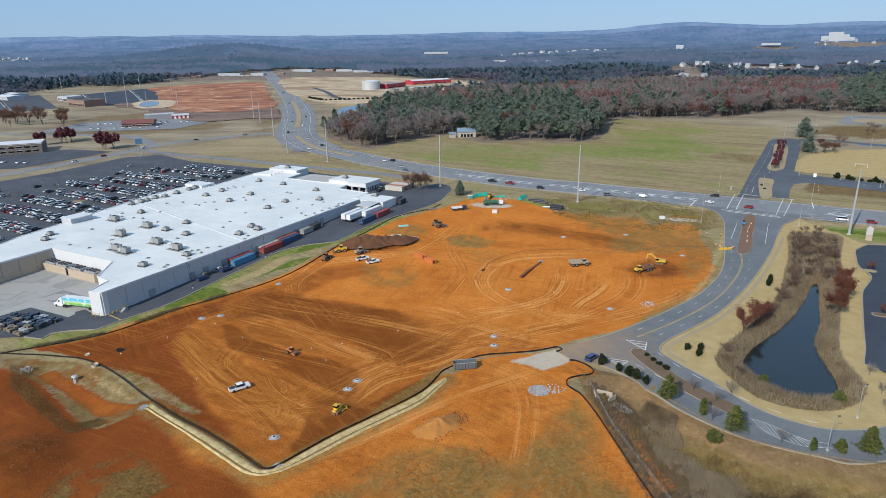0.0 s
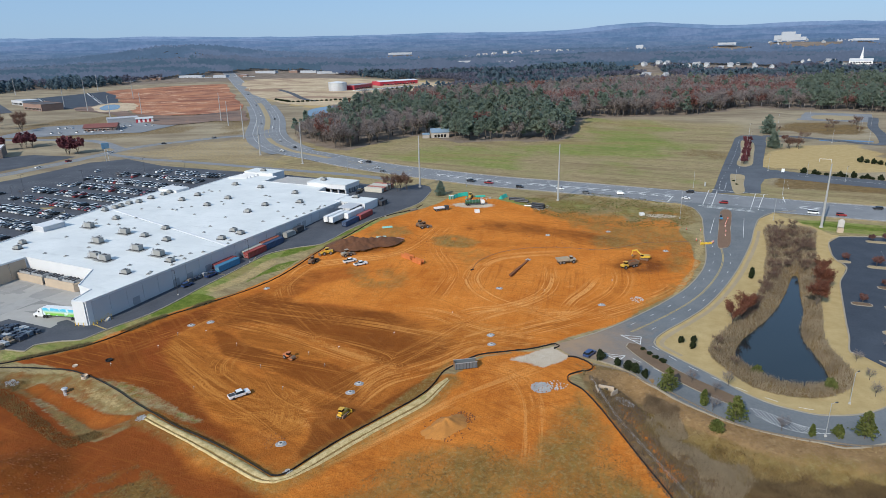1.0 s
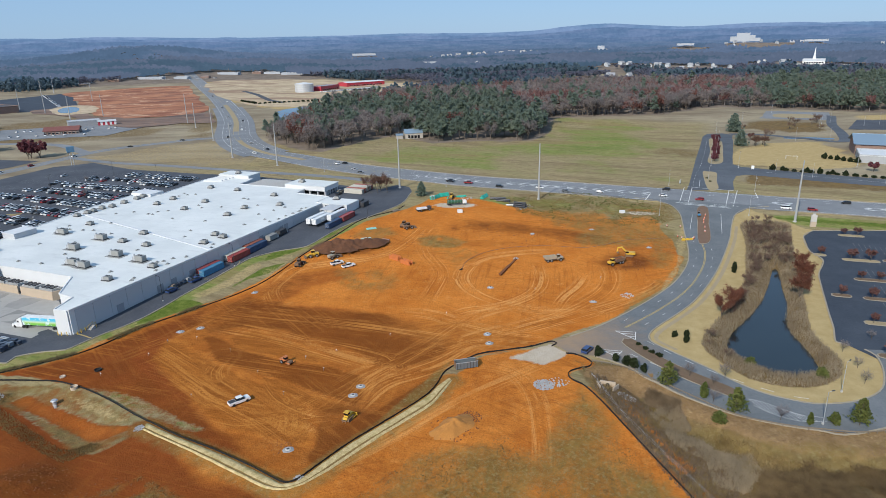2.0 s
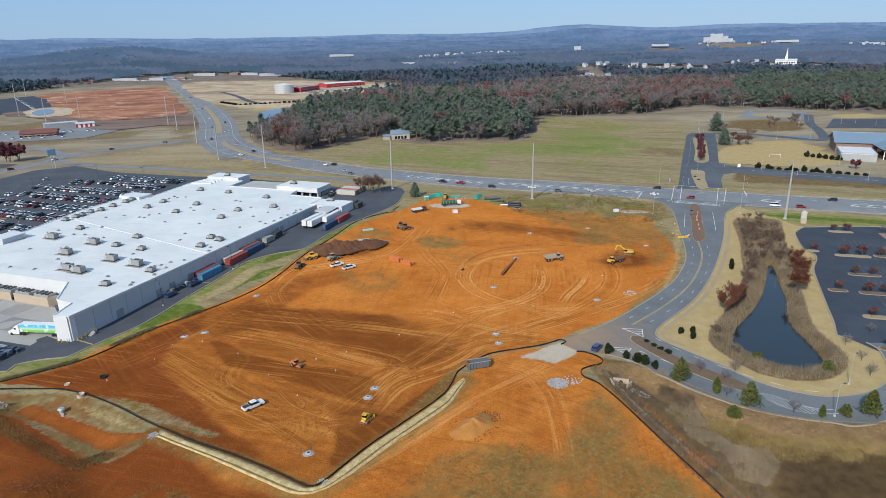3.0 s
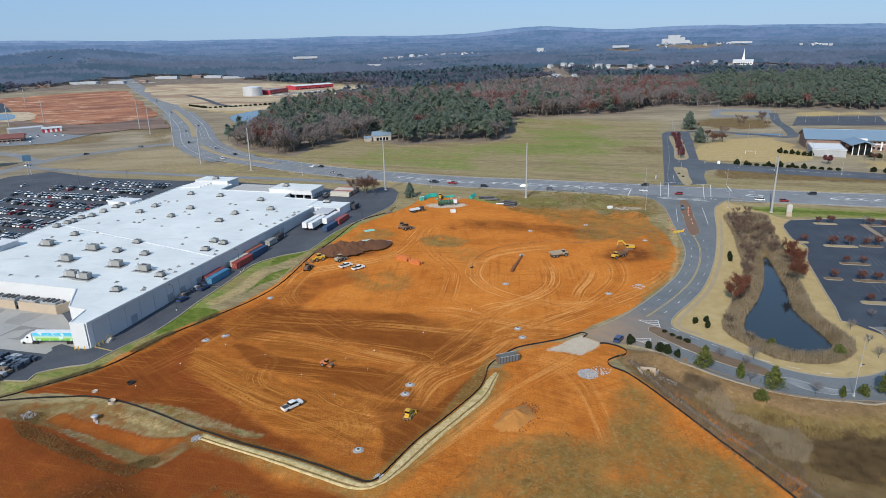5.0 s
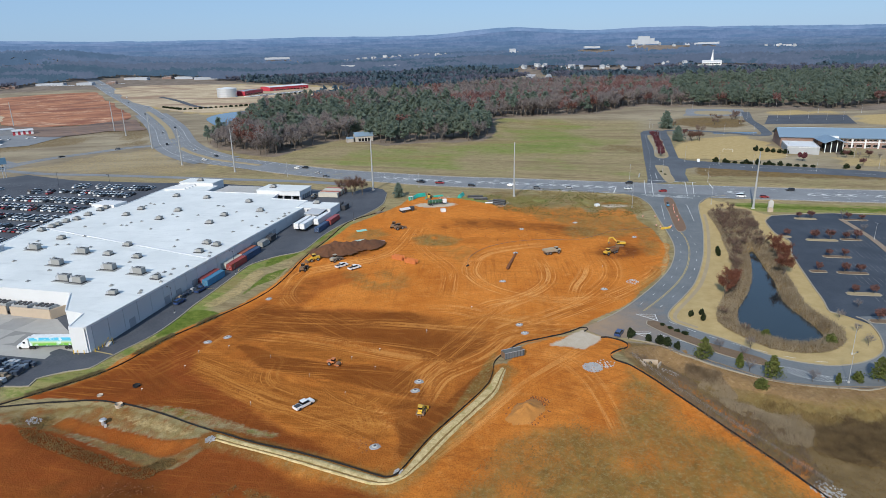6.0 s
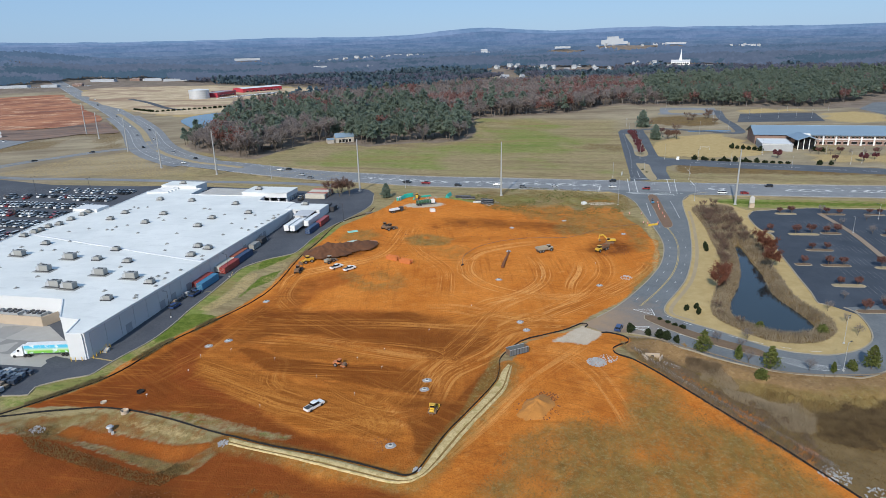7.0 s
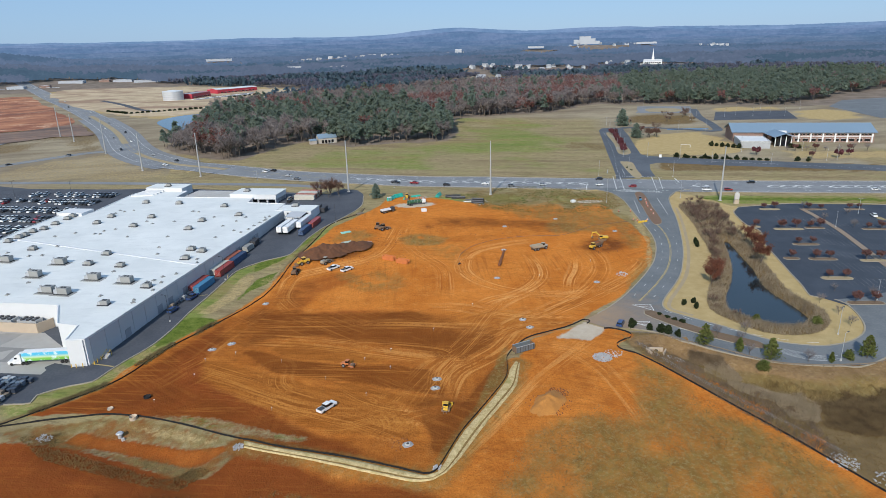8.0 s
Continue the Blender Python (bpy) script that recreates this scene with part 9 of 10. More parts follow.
def merged(name, spots, shapes, mat, label, seed):
    """Many trees in one mesh, for woods that nobody could count."""
    spot_z = ground_z(np.array([p[0] for p in spots]), np.array([p[1] for p in spots]))
    rs = np.random.RandomState(seed)
    VV, FF, base = [], [], 0
    for (x, y, s), z in zip(spots, spot_z):
        V, F = shapes[rs.randint(len(shapes))]
        a = rs.uniform(0, 6.283)
        c, d = math.cos(a), math.sin(a)
        s = s * rs.uniform(0.75, 1.2)
        W = np.stack([V[:, 0] * c - V[:, 1] * d, V[:, 0] * d + V[:, 1] * c, V[:, 2]], 1) * s
        W += np.array((x, y, z))
        VV.append(W)
        FF.append(F + base)
        base += len(V)
    V, F = np.concatenate(VV), np.concatenate(FF)
    me = bpy.data.meshes.new(name)
    k = F.shape[1]
    me.vertices.add(len(V))
    me.vertices.foreach_set("co", V.astype(np.float32).ravel())
    me.loops.add(F.size)
    me.loops.foreach_set("vertex_index", F.astype(np.int32).ravel())
    me.polygons.add(len(F))
    me.polygons.foreach_set("loop_start", np.arange(0, F.size, k, dtype=np.int32))
    me.update(calc_edges=True)
    me.materials.append(mat)
    return tagged(new(name, me), label, "woods", kind="stuff")


def lite(shape):
    return shape[1], shape[2]


SP = [lite(pine_shape(17 + 1.5 * k, 100 + k, 190, 0.5, 0.34, 0.235, 1.05, 1.7)) for k in range(5)]
SB = [lite(round_shape(15 + 2 * k, 104 + k, 240, 0.36, 0.2, True, 1.0, 1.3, 4.0)) for k in range(4)]
SR = [lite(round_shape(17, 108 + k, 220, 0.36, 0.2, True, 0.8, 1.3, 2.0)) for k in range(3)]
wp, wb, wr = [], [], []
rn = np.random.RandomState(22)
cx, cy = rn.uniform(-170, 1200, 14000), rn.uniform(560, 1450, 14000)
ok = signed(WOODS, cx, cy) > 12
cand = list(zip(cx[ok].tolist(), cy[ok].tolist()))
while cand and len(wp) + len(wb) + len(wr) < 4200:
    x, y = cand.pop()
    if y > 1000 and rw.random() < 0.4:
        continue
    z = float(fnoise(x, y, 90, 27))
    front = x < 10 and y < 690
    west = (0.38 if front else 1.0) * (1 - float(S(120, 175, x + 0.25 * max(0, y - 860) + 60 * (z - 0.5)))) * (1 - 0.8 * float(S(800, 900, y + 120 * (z - 0.5))))
    east = float(S(0.57, 0.62, x / y + 0.06 * (z - 0.5)))
    pine_ch = max(0.86 * west, 0.84 * east, 0.07)
    if rw.random() < pine_ch:
        wp.append((x, y, 1))
    elif not front and z > 0.56 or rw.random() < (0.03 if front else 0.16):
        wr.append((x, y, 1))
    else:
        wb.append((x, y, 1))
merged("pine_wood", wp, SP, M_PINE, "dark pine wood behind the field", 1)
merged("bare_wood", wb, SB, M_BARE, "grey leafless hardwood forest", 2)
merged("russet_wood", wr, SR, make_leaf("faded_russet_leaves", ((0.250, 0.130, 0.115), (0.315, 0.155, 0.135), (0.27, 0.150, 0.135)), 0.85, 20.0, 0.5), "russet oaks scattered through the wood", 3)


def stems(h, seed):
    """A bare trunk and a few limbs as thin tapering slivers."""
    rs = np.random.RandomState(seed)
    P, D = [np.zeros(3)], [np.array((0, 0, h * 0.95))]
    for k in range(9):
        z = h * rs.uniform(0.3, 0.75)
        a = rs.uniform(0, 6.283)
        P.append(np.array((0, 0, z)))
        D.append(np.array((math.cos(a), math.sin(a), 1.4)) * h * rs.uniform(0.14, 0.26))
    V, F = spikes(np.array(P), np.array(D), np.array([[0.28]] + [[0.13]] * 9), rs)
    return V, F


merged("wood_trunks", wb + wr, [stems(19, 130 + k) for k in range(5)], plain("pale_bark", (0.30, 0.265, 0.25), 0.9, size=2.0, vary=0.35), "pale bare trunks standing in the wood", 10)
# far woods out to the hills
# leaf colours blued and lightened to paint in the haze of distance
M_FARP = make_leaf("haze_tinted_pine", ((0.100, 0.148, 0.180), (0.108, 0.156, 0.188), (0.104, 0.152, 0.184), (0.097, 0.144, 0.176)), 0.9, 40, 0.5)
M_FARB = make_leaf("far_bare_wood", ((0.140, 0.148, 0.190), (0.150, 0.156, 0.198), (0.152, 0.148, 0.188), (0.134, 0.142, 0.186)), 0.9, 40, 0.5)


def haze_glow(name, c0, c1):
    """Far woods that glow: the haze of the air is painted as emission."""
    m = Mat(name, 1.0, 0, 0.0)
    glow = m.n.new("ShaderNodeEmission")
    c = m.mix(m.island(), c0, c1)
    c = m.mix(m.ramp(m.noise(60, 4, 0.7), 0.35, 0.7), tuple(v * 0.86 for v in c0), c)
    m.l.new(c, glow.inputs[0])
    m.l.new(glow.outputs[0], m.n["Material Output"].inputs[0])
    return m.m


M_FARP2, M_FARB2 = haze_glow("misty_pine", (0.072, 0.126, 0.198), (0.092, 0.150, 0.226)), haze_glow("misty_bare_wood", (0.112, 0.155, 0.245), (0.145, 0.185, 0.275))
M_FARP3, M_FARB3 = haze_glow("misty_far_pine", (0.092, 0.156, 0.262), (0.106, 0.175, 0.288)), haze_glow("misty_far_bare_wood", (0.122, 0.182, 0.300), (0.148, 0.208, 0.330))
FP = [lite(pine_shape(19, 120 + k, 34, 0.5, 0.15, 0.30, 2.3, 2.4)) for k in range(3)]
FB = [lite(round_shape(16, 124 + k, 46, 0.42, 0.15, True, 1.9, 1.3, 2.2)) for k in range(3)]
FC = [lite(round_shape(17, 127 + k, 20, 0.8, 0.1, True, 3.2)) for k in range(3)]
CLEAR = [(-780, 640), (-150, 600), (-130, 840), (-60, 970), (110, 1290), (60, 1420), (-80, 1560), (-300, 1900), (-480, 1950), (-640, 1600), (-800, 1150)]
fp, fb, fp2, fb2, fp3, fb3 = [], [], [], [], [], []
rn = np.random.RandomState(23)
cd = np.sqrt(rn.uniform(900 ** 2, 2960 ** 2, 42000))
ca = np.radians(rn.uniform(-46, 56, 42000))
cx, cy = cd * np.sin(ca) - 40, cd * np.cos(ca)
ok = (signed(CLEAR, cx, cy) < -5) & (signed(WOODS, cx, cy) < 0) & ~((cy < 900) & (cx > -200)) & ((fnoise(cx, cy, 260, 24) > 0.30) | (cd > 1750))
for kx, ky, kh, kr in KNOLLS:
    ok &= np.hypot(cx - kx, np.clip(cy - ky, -9e9, 0) * 0.7 + np.clip(cy - ky, 0, 9e9)) > kr * 0.95
for x, y, d, z in list(zip(cx[ok], cy[ok], cd[ok], fnoise(cx[ok], cy[ok] * 2.0, 210, 28))):
    if d < 1750:
        (fp if z > 0.54 else fb).append((x, y, 0.9))
    elif rn.rand() < 0.62:
        pine = z > 0.56 or math.hypot(x + 860, y - 2420) < 300 and z > 0.45
        ((fp2 if pine else fb2) if d + 150 * (z - 0.5) < 2300 else (fp3 if pine else fb3)).append((x, y, 1.0))
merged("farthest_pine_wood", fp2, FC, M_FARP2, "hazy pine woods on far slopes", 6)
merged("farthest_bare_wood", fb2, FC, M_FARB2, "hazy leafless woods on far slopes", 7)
merged("backdrop_pine_wood", fp3, FC, M_FARP3, "pine woods glowing haze-blue under the hills", 8)
merged("backdrop_bare_wood", fb3, FC, M_FARB3, "leafless woods glowing haze blue-grey under the hills", 9)
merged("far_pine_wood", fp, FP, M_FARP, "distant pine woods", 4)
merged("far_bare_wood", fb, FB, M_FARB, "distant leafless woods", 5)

# ---- poles ----
M_PALEP = plain("pole_steel", (0.38, 0.38, 0.375), 0.5, 0.2, size=3.0, vary=0.1)


def tall_pole(x, y, h, turn, label="tall grey steel power pole with insulator arms"):
    t = thing("power_pole", pose(x, y, gz(x, y), 0, 0, turn), label, "power pole", "power poles along the highway")
    bm = bmesh.new()
    rod(bm, (0, 0, -0.5), (0, 0, h), 0.62, 0.26, 12)
    part("shaft", bm, M_PALEP, t)
    bm = bmesh.new()
    rod(bm, (0, 0, 0), (0, 0, 0.35), 0.95, 0.9, 12)
    part("footing", bm, M_CONC2, t)
    for k in range(3):
        bm = bmesh.new()
        z = h - 2.0 - k * 3.6
        rod(bm, (0, 0, z), (1.5, 0, z + 0.35), 0.09, 0.05, 6)
        arm = part("arm", bm, M_STEEL, t)
        bm = bmesh.new()
        rod(bm, (1.5, 0, z + 0.35), (2.0, 0, z + 0.45), 0.13, 0.13, 6)
        part("insulator", bm, M_DARK, arm)


POLES = [(69, 349, 32), (-9, 390, 32), (184, 287, 31), (-97, 483, 31), (-139, 528, 28), (-178, 631, 31), (-221, 734, 27), (-242, 780, 33), (-378, 887, 28), (-400, 843, 30), (-478, 947, 44), (-494, 1142, 31), (-547, 1018, 30), (-653, 1358, 33), (-778, 1291, 33), (-867, 1390, 32), (330, 220, 31)]
for x, y, h in POLES:
    tall_pole(x, y, h, 60 if x > -60 else 30)
# overhead lines between the poles along the highway
line = [(330, 220, 31), (184, 287, 31), (69, 349, 32), (-9, 390, 32), (-97, 483, 31), (-139, 528, 28), (-178, 631, 31), (-221, 734, 27), (-242, 780, 33)]
t = thing("power_line", pose(69, 349, 0), "thin overhead wires between steel poles", "power line")
for k in range(3):
    bm = bmesh.new()
    pts = []
    for (x0, y0, h0), (x1, y1, h1) in zip(line, line[1:]):
        for j in range(8):
            f = j / 8
            z = (gz(x0, y0) + h0) * (1 - f) + (gz(x1, y1) + h1) * f - 1.8 - 3.6 * k - 3.0 * 4 * f * (1 - f)
            pts.append((x0 + (x1 - x0) * f + 1.0 - 69, y0 + (y1 - y0) * f + 1.7 - 349, z))
    tube(bm, pts, 0.011, 3)
    part("wire", bm, M_DARK, t)


def small_pole(name, x, y, h, label, category, arm=True, group="", head=1, mat=None, turn=0):
    t = thing(name, pose(x, y, gz(x, y), 0, 0, turn), label, category, group)
    bm = bmesh.new()
    rod(bm, (0, 0, -0.3), (0, 0, h), 0.095, 0.06, 8)
    part("shaft", bm, mat or M_TIMBER, t)
    if arm:
        for s in ((1, -1) if head == 2 else (1,)):
            bm = bmesh.new()
            rod(bm, (0, 0, h - 0.1), (s * 1.2, 0, h + 0.1), 0.05, seg=6)
            a0 = part("arm", bm, mat or M_TIMBER, t)
            bm = bmesh.new()
            box(bm, (s * 1.4, 0, h + 0.08), (0.8, 0.35, 0.16), bevel=0.03)
            part("lamp_head", bm, M_DARK, a0)
    bm = bmesh.new()
    rod(bm, (0, 0, -0.1), (0, 0, 0.5), 0.3, seg=10)
    part("base", bm, M_CONC2, t)
    return t


for x, y, h in [(123, 308, 14.5), (168, 301, 11), (155, 367, 10), (198, 346, 10), (20, 389, 9), (-60, 452, 10)]:
    small_pole("signal_pole", x, y, h, "slim grey pole beside the highway", "pole", False, "roadside poles", mat=M_STEEL)
for x, y, h, hd in [(99, 139, 9, 1), (201, 227, 8, 2), (84, 125.5, 9, 1), (135, 154, 8, 2), (186, 378, 8, 1), (228, 455, 8, 2), (258, 505, 8, 2), (283, 550, 8, 2), (300, 582, 8, 2), (240, 392, 8, 1), (252, 372, 9, 1), (330, 345, 9, 1), (395, 305, 9, 1), (345, 380, 7, 1), (300, 395, 7, 1), (232, 240, 8, 2), (284, 350, 8, 1), (420, 600, 9, 2), (450, 580, 9, 2), (480, 570, 9, 2), (510, 555, 9, 2), (540, 620, 9, 2), (580, 600, 9, 2), (360, 640, 9, 2), (430, 700, 9, 2)]:
    small_pole("street_lamp", x, y, h, "slim pole lamp with a flat dark head", "lamp", True, "lot and street lamps", hd, M_STEEL, (x * 13) % 180)
for u, v in [(38, 145), (38, 190), (94, 145), (94, 190), (140, 150), (140, 190), (188, 150), (188, 190), (66, 168), (116, 215)]:
    x, y = suv(u, v)
    small_pole("street_lamp", x, y, 11, "slim pole lamp with a flat dark head", "lamp", True, "lot and street lamps", 2, M_DARK, 58)
for x, y in [(208.8, 418), (222.5, 407), (306, 402), (332.5, 510), (358, 502), (241, 470), (224, 440), (263, 509), (400, 575), (432, 604), (470, 585), (500, 566), (340, 345), (395, 318)]:
    small_pole("street_lamp", x, y, 11, "pale pole lamp by the school drive", "lamp", True, "lamps by the school", 1, M_PALEP, 40)
for u, v in [(32, -7.5), (71.5, -8.5), (152, -30)]:
    x, y = suv(u, v)
    small_pole("yard_lamp", x, y, 10, "dark yard lamp pole on a yellow base", "lamp", True, "", 1, M_DARK, 150)
# monument sign by the lot and tall shop sign
t = site("monument_sign", 188, 279, -20, "white and tan stone entrance sign", "sign")
add(t, "base", M_BEIGE, ((0, 0, 1.2), (2.6, 1.4, 2.4)))
add(t, "panel", M_CONC2, ((0, 0, 4.2), (2.6, 0.9, 3.4), dict(bevel=0.1)))
add(t, "cap", M_CONC2, ((0, 0, 6.2), (1.6, 1.0, 0.7), dict(taper=0.6)))
t = site("pylon_sign", -258, 518, 30, "tall pole sign with a blank blue panel", "sign")
for s in (-1, 1):
    bm = bmesh.new()
    rod(bm, (s * 0.9, 0, -0.3), (s * 0.9, 0, 11), 0.22, seg=8)
    part("leg", bm, M_STEEL, t)
add(t, "panel", paint("sign_blue", (0.10, 0.20, 0.30)), ((0, 0, 12.5), (5.5, 0.7, 4.6), dict(bevel=0.15)))
for x, y, turn in ((228, 399, -30), (163, 369, 40)):
    t = site("road_sign", x, y, turn, "small white sign panel on posts", "sign", "small white signs")
    add(t, "panel", M_TRAILER, ((0, 0, 1.8), (1.8, 0.1, 2.2)))
    add(t, "post", M_STEEL, ((0.6, 0.1, 0.8), (0.1, 0.1, 1.8)), ((-0.6, 0.1, 0.8), (0.1, 0.1, 1.8)))

# ---- far buildings ----
M_BRICK = plain("brick_red_brown", (0.27, 0.175, 0.14), 0.85, size=1.5, vary=0.25)
M_METALROOF = plain("metal_roof_blue", (0.20, 0.28, 0.36), 0.45, 0.2, size=4.0, vary=0.1)
M_REDCLAD = paint("cladding_red", (0.42, 0.03, 0.05), 0.5)
M_GREYROOF = plain("roof_grey", (0.30, 0.31, 0.33), 0.7, size=4.0, vary=0.2)
# white walls greyed in colour, as haze greys them at that distance
M_HAZEWALL = plain("haze_greyed_wall", (0.40, 0.43, 0.47), 0.8, size=6.0, vary=0.15)
M_DKROOF = plain("roof_dark", (0.09, 0.08, 0.08), 0.8, size=2.0, vary=0.3)


def house(name, x, y, turn, L, W, H, wall, roof, label, category, pitch=0.0, windows=(), over=0.4, group=""):
    """A plain building: walls, a flat or gabled roof, and windows with frames as (side, from, to, sill, head, count)."""
    t = thing(name, pose(x, y, gz(x, y) - 0.2, 0, 0, turn), label, category, group)
    bm = bmesh.new()
    if pitch:
        profile_pts = [(-W / 2, -1.0), (W / 2, -1.0), (W / 2, H), (0, H + pitch), (-W / 2, H)]
        A = [bm.verts.new((-L / 2, py, pz)) for py, pz in profile_pts]
        B = [bm.verts.new((L / 2, py, pz)) for py, pz in profile_pts]
        bm.faces.new(A)
        bm.faces.new(B[::-1])
        for i in range(5):
            bm.faces.new((A[i], B[i], B[(i + 1) % 5], A[(i + 1) % 5]))
        bmesh.ops.recalc_face_normals(bm, faces=bm.faces[:])
        part("wall", bm, wall, t)
        for s in (-1, 1):
            bm = bmesh.new()
            run = math.hypot(W / 2, pitch)
            ang = math.degrees(math.atan2(pitch, W / 2))
            box(bm, (0, s * (W / 4 + over * 0.3), H + pitch / 2 + 0.15 - over * 0.15), (L + over * 2, run + over, 0.25), rx=-s * ang)
            part("roof", bm, roof, t)
    else:
        box(bm, (0, 0, H / 2 - 0.5), (L, W, H + 1))
        part("wall", bm, wall, t)
        bm = bmesh.new()
        box(bm, (0, 0, H + 0.15), (L + over, W + over, 0.3))
        part("roof", bm, roof, t)
        bm = bmesh.new()
        for s in (-1, 1):
            box(bm, (0, s * (W / 2 + over / 2 - 0.15), H + 0.55), (L + over, 0.3, 0.5))
            box(bm, (s * (L / 2 + over / 2 - 0.15), 0, H + 0.55), (0.3, W + over - 0.6, 0.5))
        part("parapet", bm, wall, t)
    for side, f0, f1, z0, z1, n in windows:
        for k in range(n):
            c = f0 + (f1 - f0) * (k + 0.5) / n
            w = (f1 - f0) / n * 0.7
            yy = -W / 2 if side == "front" else W / 2
            bm = bmesh.new()
            box(bm, (c, yy, (z0 + z1) / 2), (w, 0.16, z1 - z0))
            win = part("window", bm, M_GLASS, t)
            bm = bmesh.new()
            for zz in (z0 - 0.05, z1 + 0.05):
                box(bm, (c, yy - 0.03 if side == "front" else yy + 0.03, zz), (w + 0.2, 0.2, 0.12))
            part("frame", bm, M_TRAILER, win)
    return t


house("barn", 12, 603, 6, 17, 9, 5.0, plain("barn_boards", (0.42, 0.38, 0.33), 0.85, size=1.0), M_METALROOF, "pale wooden barn with a blue metal roof", "barn", 3.4, [("front", -6, 6, 0.5, 3.4, 4)])
house("shed", -1, 600, 6, 6, 6, 3.5, plain("shed_boards", (0.40, 0.36, 0.32), 0.85, size=1.0), M_METALROOF, "small lean-to shed beside the barn", "shed", 1.2)
# school
sch = house("school", 384.6, 423, -30.4, 108, 30, 8.4, M_BRICK, M_METALROOF, "long two-storey brick school with a blue metal roof", "school", 5.5, [("front", -12, 52, 5.8, 7.2, 22), ("front", -12, 52, 1.0, 3.0, 11)], 1.6)
bm = bmesh.new()
box(bm, (20, -15.12, 4.9), (66, 0.3, 0.5))
box(bm, (20, -15.12, 7.8), (66, 0.3, 0.6))
part("band", bm, M_TRAILER, sch, "white facade band")
for k in range(8):
    bm = bmesh.new()
    box(bm, (-12 + k * 9.2, -15.25, 3.6), (1.1, 0.5, 7.2))
    part("pilaster", bm, M_TRAILER, sch)
bm = bmesh.new()
box(bm, (-18, -16.0, 4.6), (9, 4, 10))
part("stair_tower", bm, M_TRAILER, sch, "white stair tower")
bm = bmesh.new()
for z in (2.4, 6.4):
    box(bm, (-18, -18.1, z), (5, 0.3, 3.0))
part("stair_window", bm, M_GLASS, sch)
wing = house("school_wing", 329, 415, 56, 30, 22, 5.0, plain("wing_stucco", (0.36, 0.37, 0.38), 0.8, size=3.0), M_WALL, "white flat-roofed school wing", "school", 0, [("front", -12, 12, 1.0, 3.2, 8)])
ent = thing("school_entrance", pose(349, 406, gz(349, 406), 0, 0, 62), "glazed school entrance under a gabled blue roof", "entrance")
bm = bmesh.new()
box(bm, (4, 0, 4.0), (20, 12, 8.0))
part("hall", bm, M_GLASS, ent)
for s in (-1, 1):
    bm = bmesh.new()
    box(bm, (2, s * 4.1, 9.2), (27, 9.2, 0.35), rx=-s * 18)
    part("roof", bm, M_METALROOF, ent)
for yy in (-6, -2, 2, 6):
    bm = bmesh.new()
    box(bm, (-7.5, yy, 4.2), (0.6, 0.6, 8.4))
    part("column", bm, M_TRAILER, ent)
hed = make_bush("hedge_bush", 2.2, 3.4, 300, 15, M_HOLLY, "dark clipped hedge bush by the school", 0.35, "hedge by the school")
plant(hed, [(302, 424), (304, 420), (306, 416), (308, 412), (311, 409), (300, 428), (346, 392), (350, 388), (241, 397), (246, 394), (258, 386), (264, 382), (270, 378), (276, 374), (310, 352), (316, 348)], 14, 0.7, 1.1)
plant(bt, [(332, 382), (345, 376), (358, 371), (368, 367), (381, 366), (387, 359), (400, 352)], 16, 0.9, 1.3)
plant(rt2, [(326, 354), (338, 380), (352, 374), (374, 364), (296, 517)], 26, 1.0, 1.5)
plant(bt2, [(422, 611), (418, 605), (427, 616), (410, 600), (324, 578), (296, 509), (312, 518), (390, 560), (370, 575), (385, 590), (400, 620)], 27, 1.4, 2.4)
structure("parking_lot_school", sheet([(474, 621), (551, 591), (500, 528), (418, 560)], 0.14, 12), M_LOT, "school parking lot beyond the roof", "parking lot")
structure("parking_lot_far", sheet([(625, 599), (700, 645), (823, 640), (823, 480), (570, 488)], 0.14, 15), M_ROAD2, "large pale parking lot by the wood", "parking lot")
structure("parking_lot_field", sheet([(436, 720), (492, 688), (448, 624), (389, 657)], 0.14, 12), M_ROAD, "small lot at the field's end", "parking lot")
island("median_field_lot", [(430, 690), (460, 673), (442, 646), (412, 662)], M_TANGRASS, "tan grass plot inside the small lot", 4)
bm = bmesh.new()
ribbon(bm, smooth_line([(300, 556), (322, 548), (345, 520), (364, 495), (396, 539), (425, 591), (460, 640), (474, 660)], 6), -4.5, 4.5, 0.16)
structure("road_loop", bm, M_ROAD3, "school loop road", "road")
bm = bmesh.new()
bm.faces.new([bm.verts.new((x, y, gz(350, 520) + 0.12)) for x, y in smooth_line([(330, 522), (345, 514), (366, 507), (370, 513), (352, 524), (336, 528)], 4, True)])
structure("water_school", bm, M_WATER, "small pond by the school", "pond")
bm = bmesh.new()
bm.faces.new([bm.verts.new((x, y, gz(-125, 840) + 0.9)) for x, y in smooth_line([(-149, 892), (-136, 922), (-118, 940), (-101, 940), (-98, 880), (-100, 830), (-112, 768), (-122, 722), (-136, 779), (-152, 850)], 8, True)])
structure("water_far", bm, M_WATER, "distant pond below the wood", "pond")
t = site("goal_frame", 276, 430, -30, "white football goal on dormant turf", "goal")
bm = bmesh.new()
for a0, b0 in (((-3.6, 0, 0), (-3.6, 0, 2.4)), ((3.6, 0, 0), (3.6, 0, 2.4)), ((-3.6, 0, 2.4), (3.6, 0, 2.4))):
    rod(bm, a0, b0, 0.12, seg=6)
part("frame", bm, M_TRAILER, t)
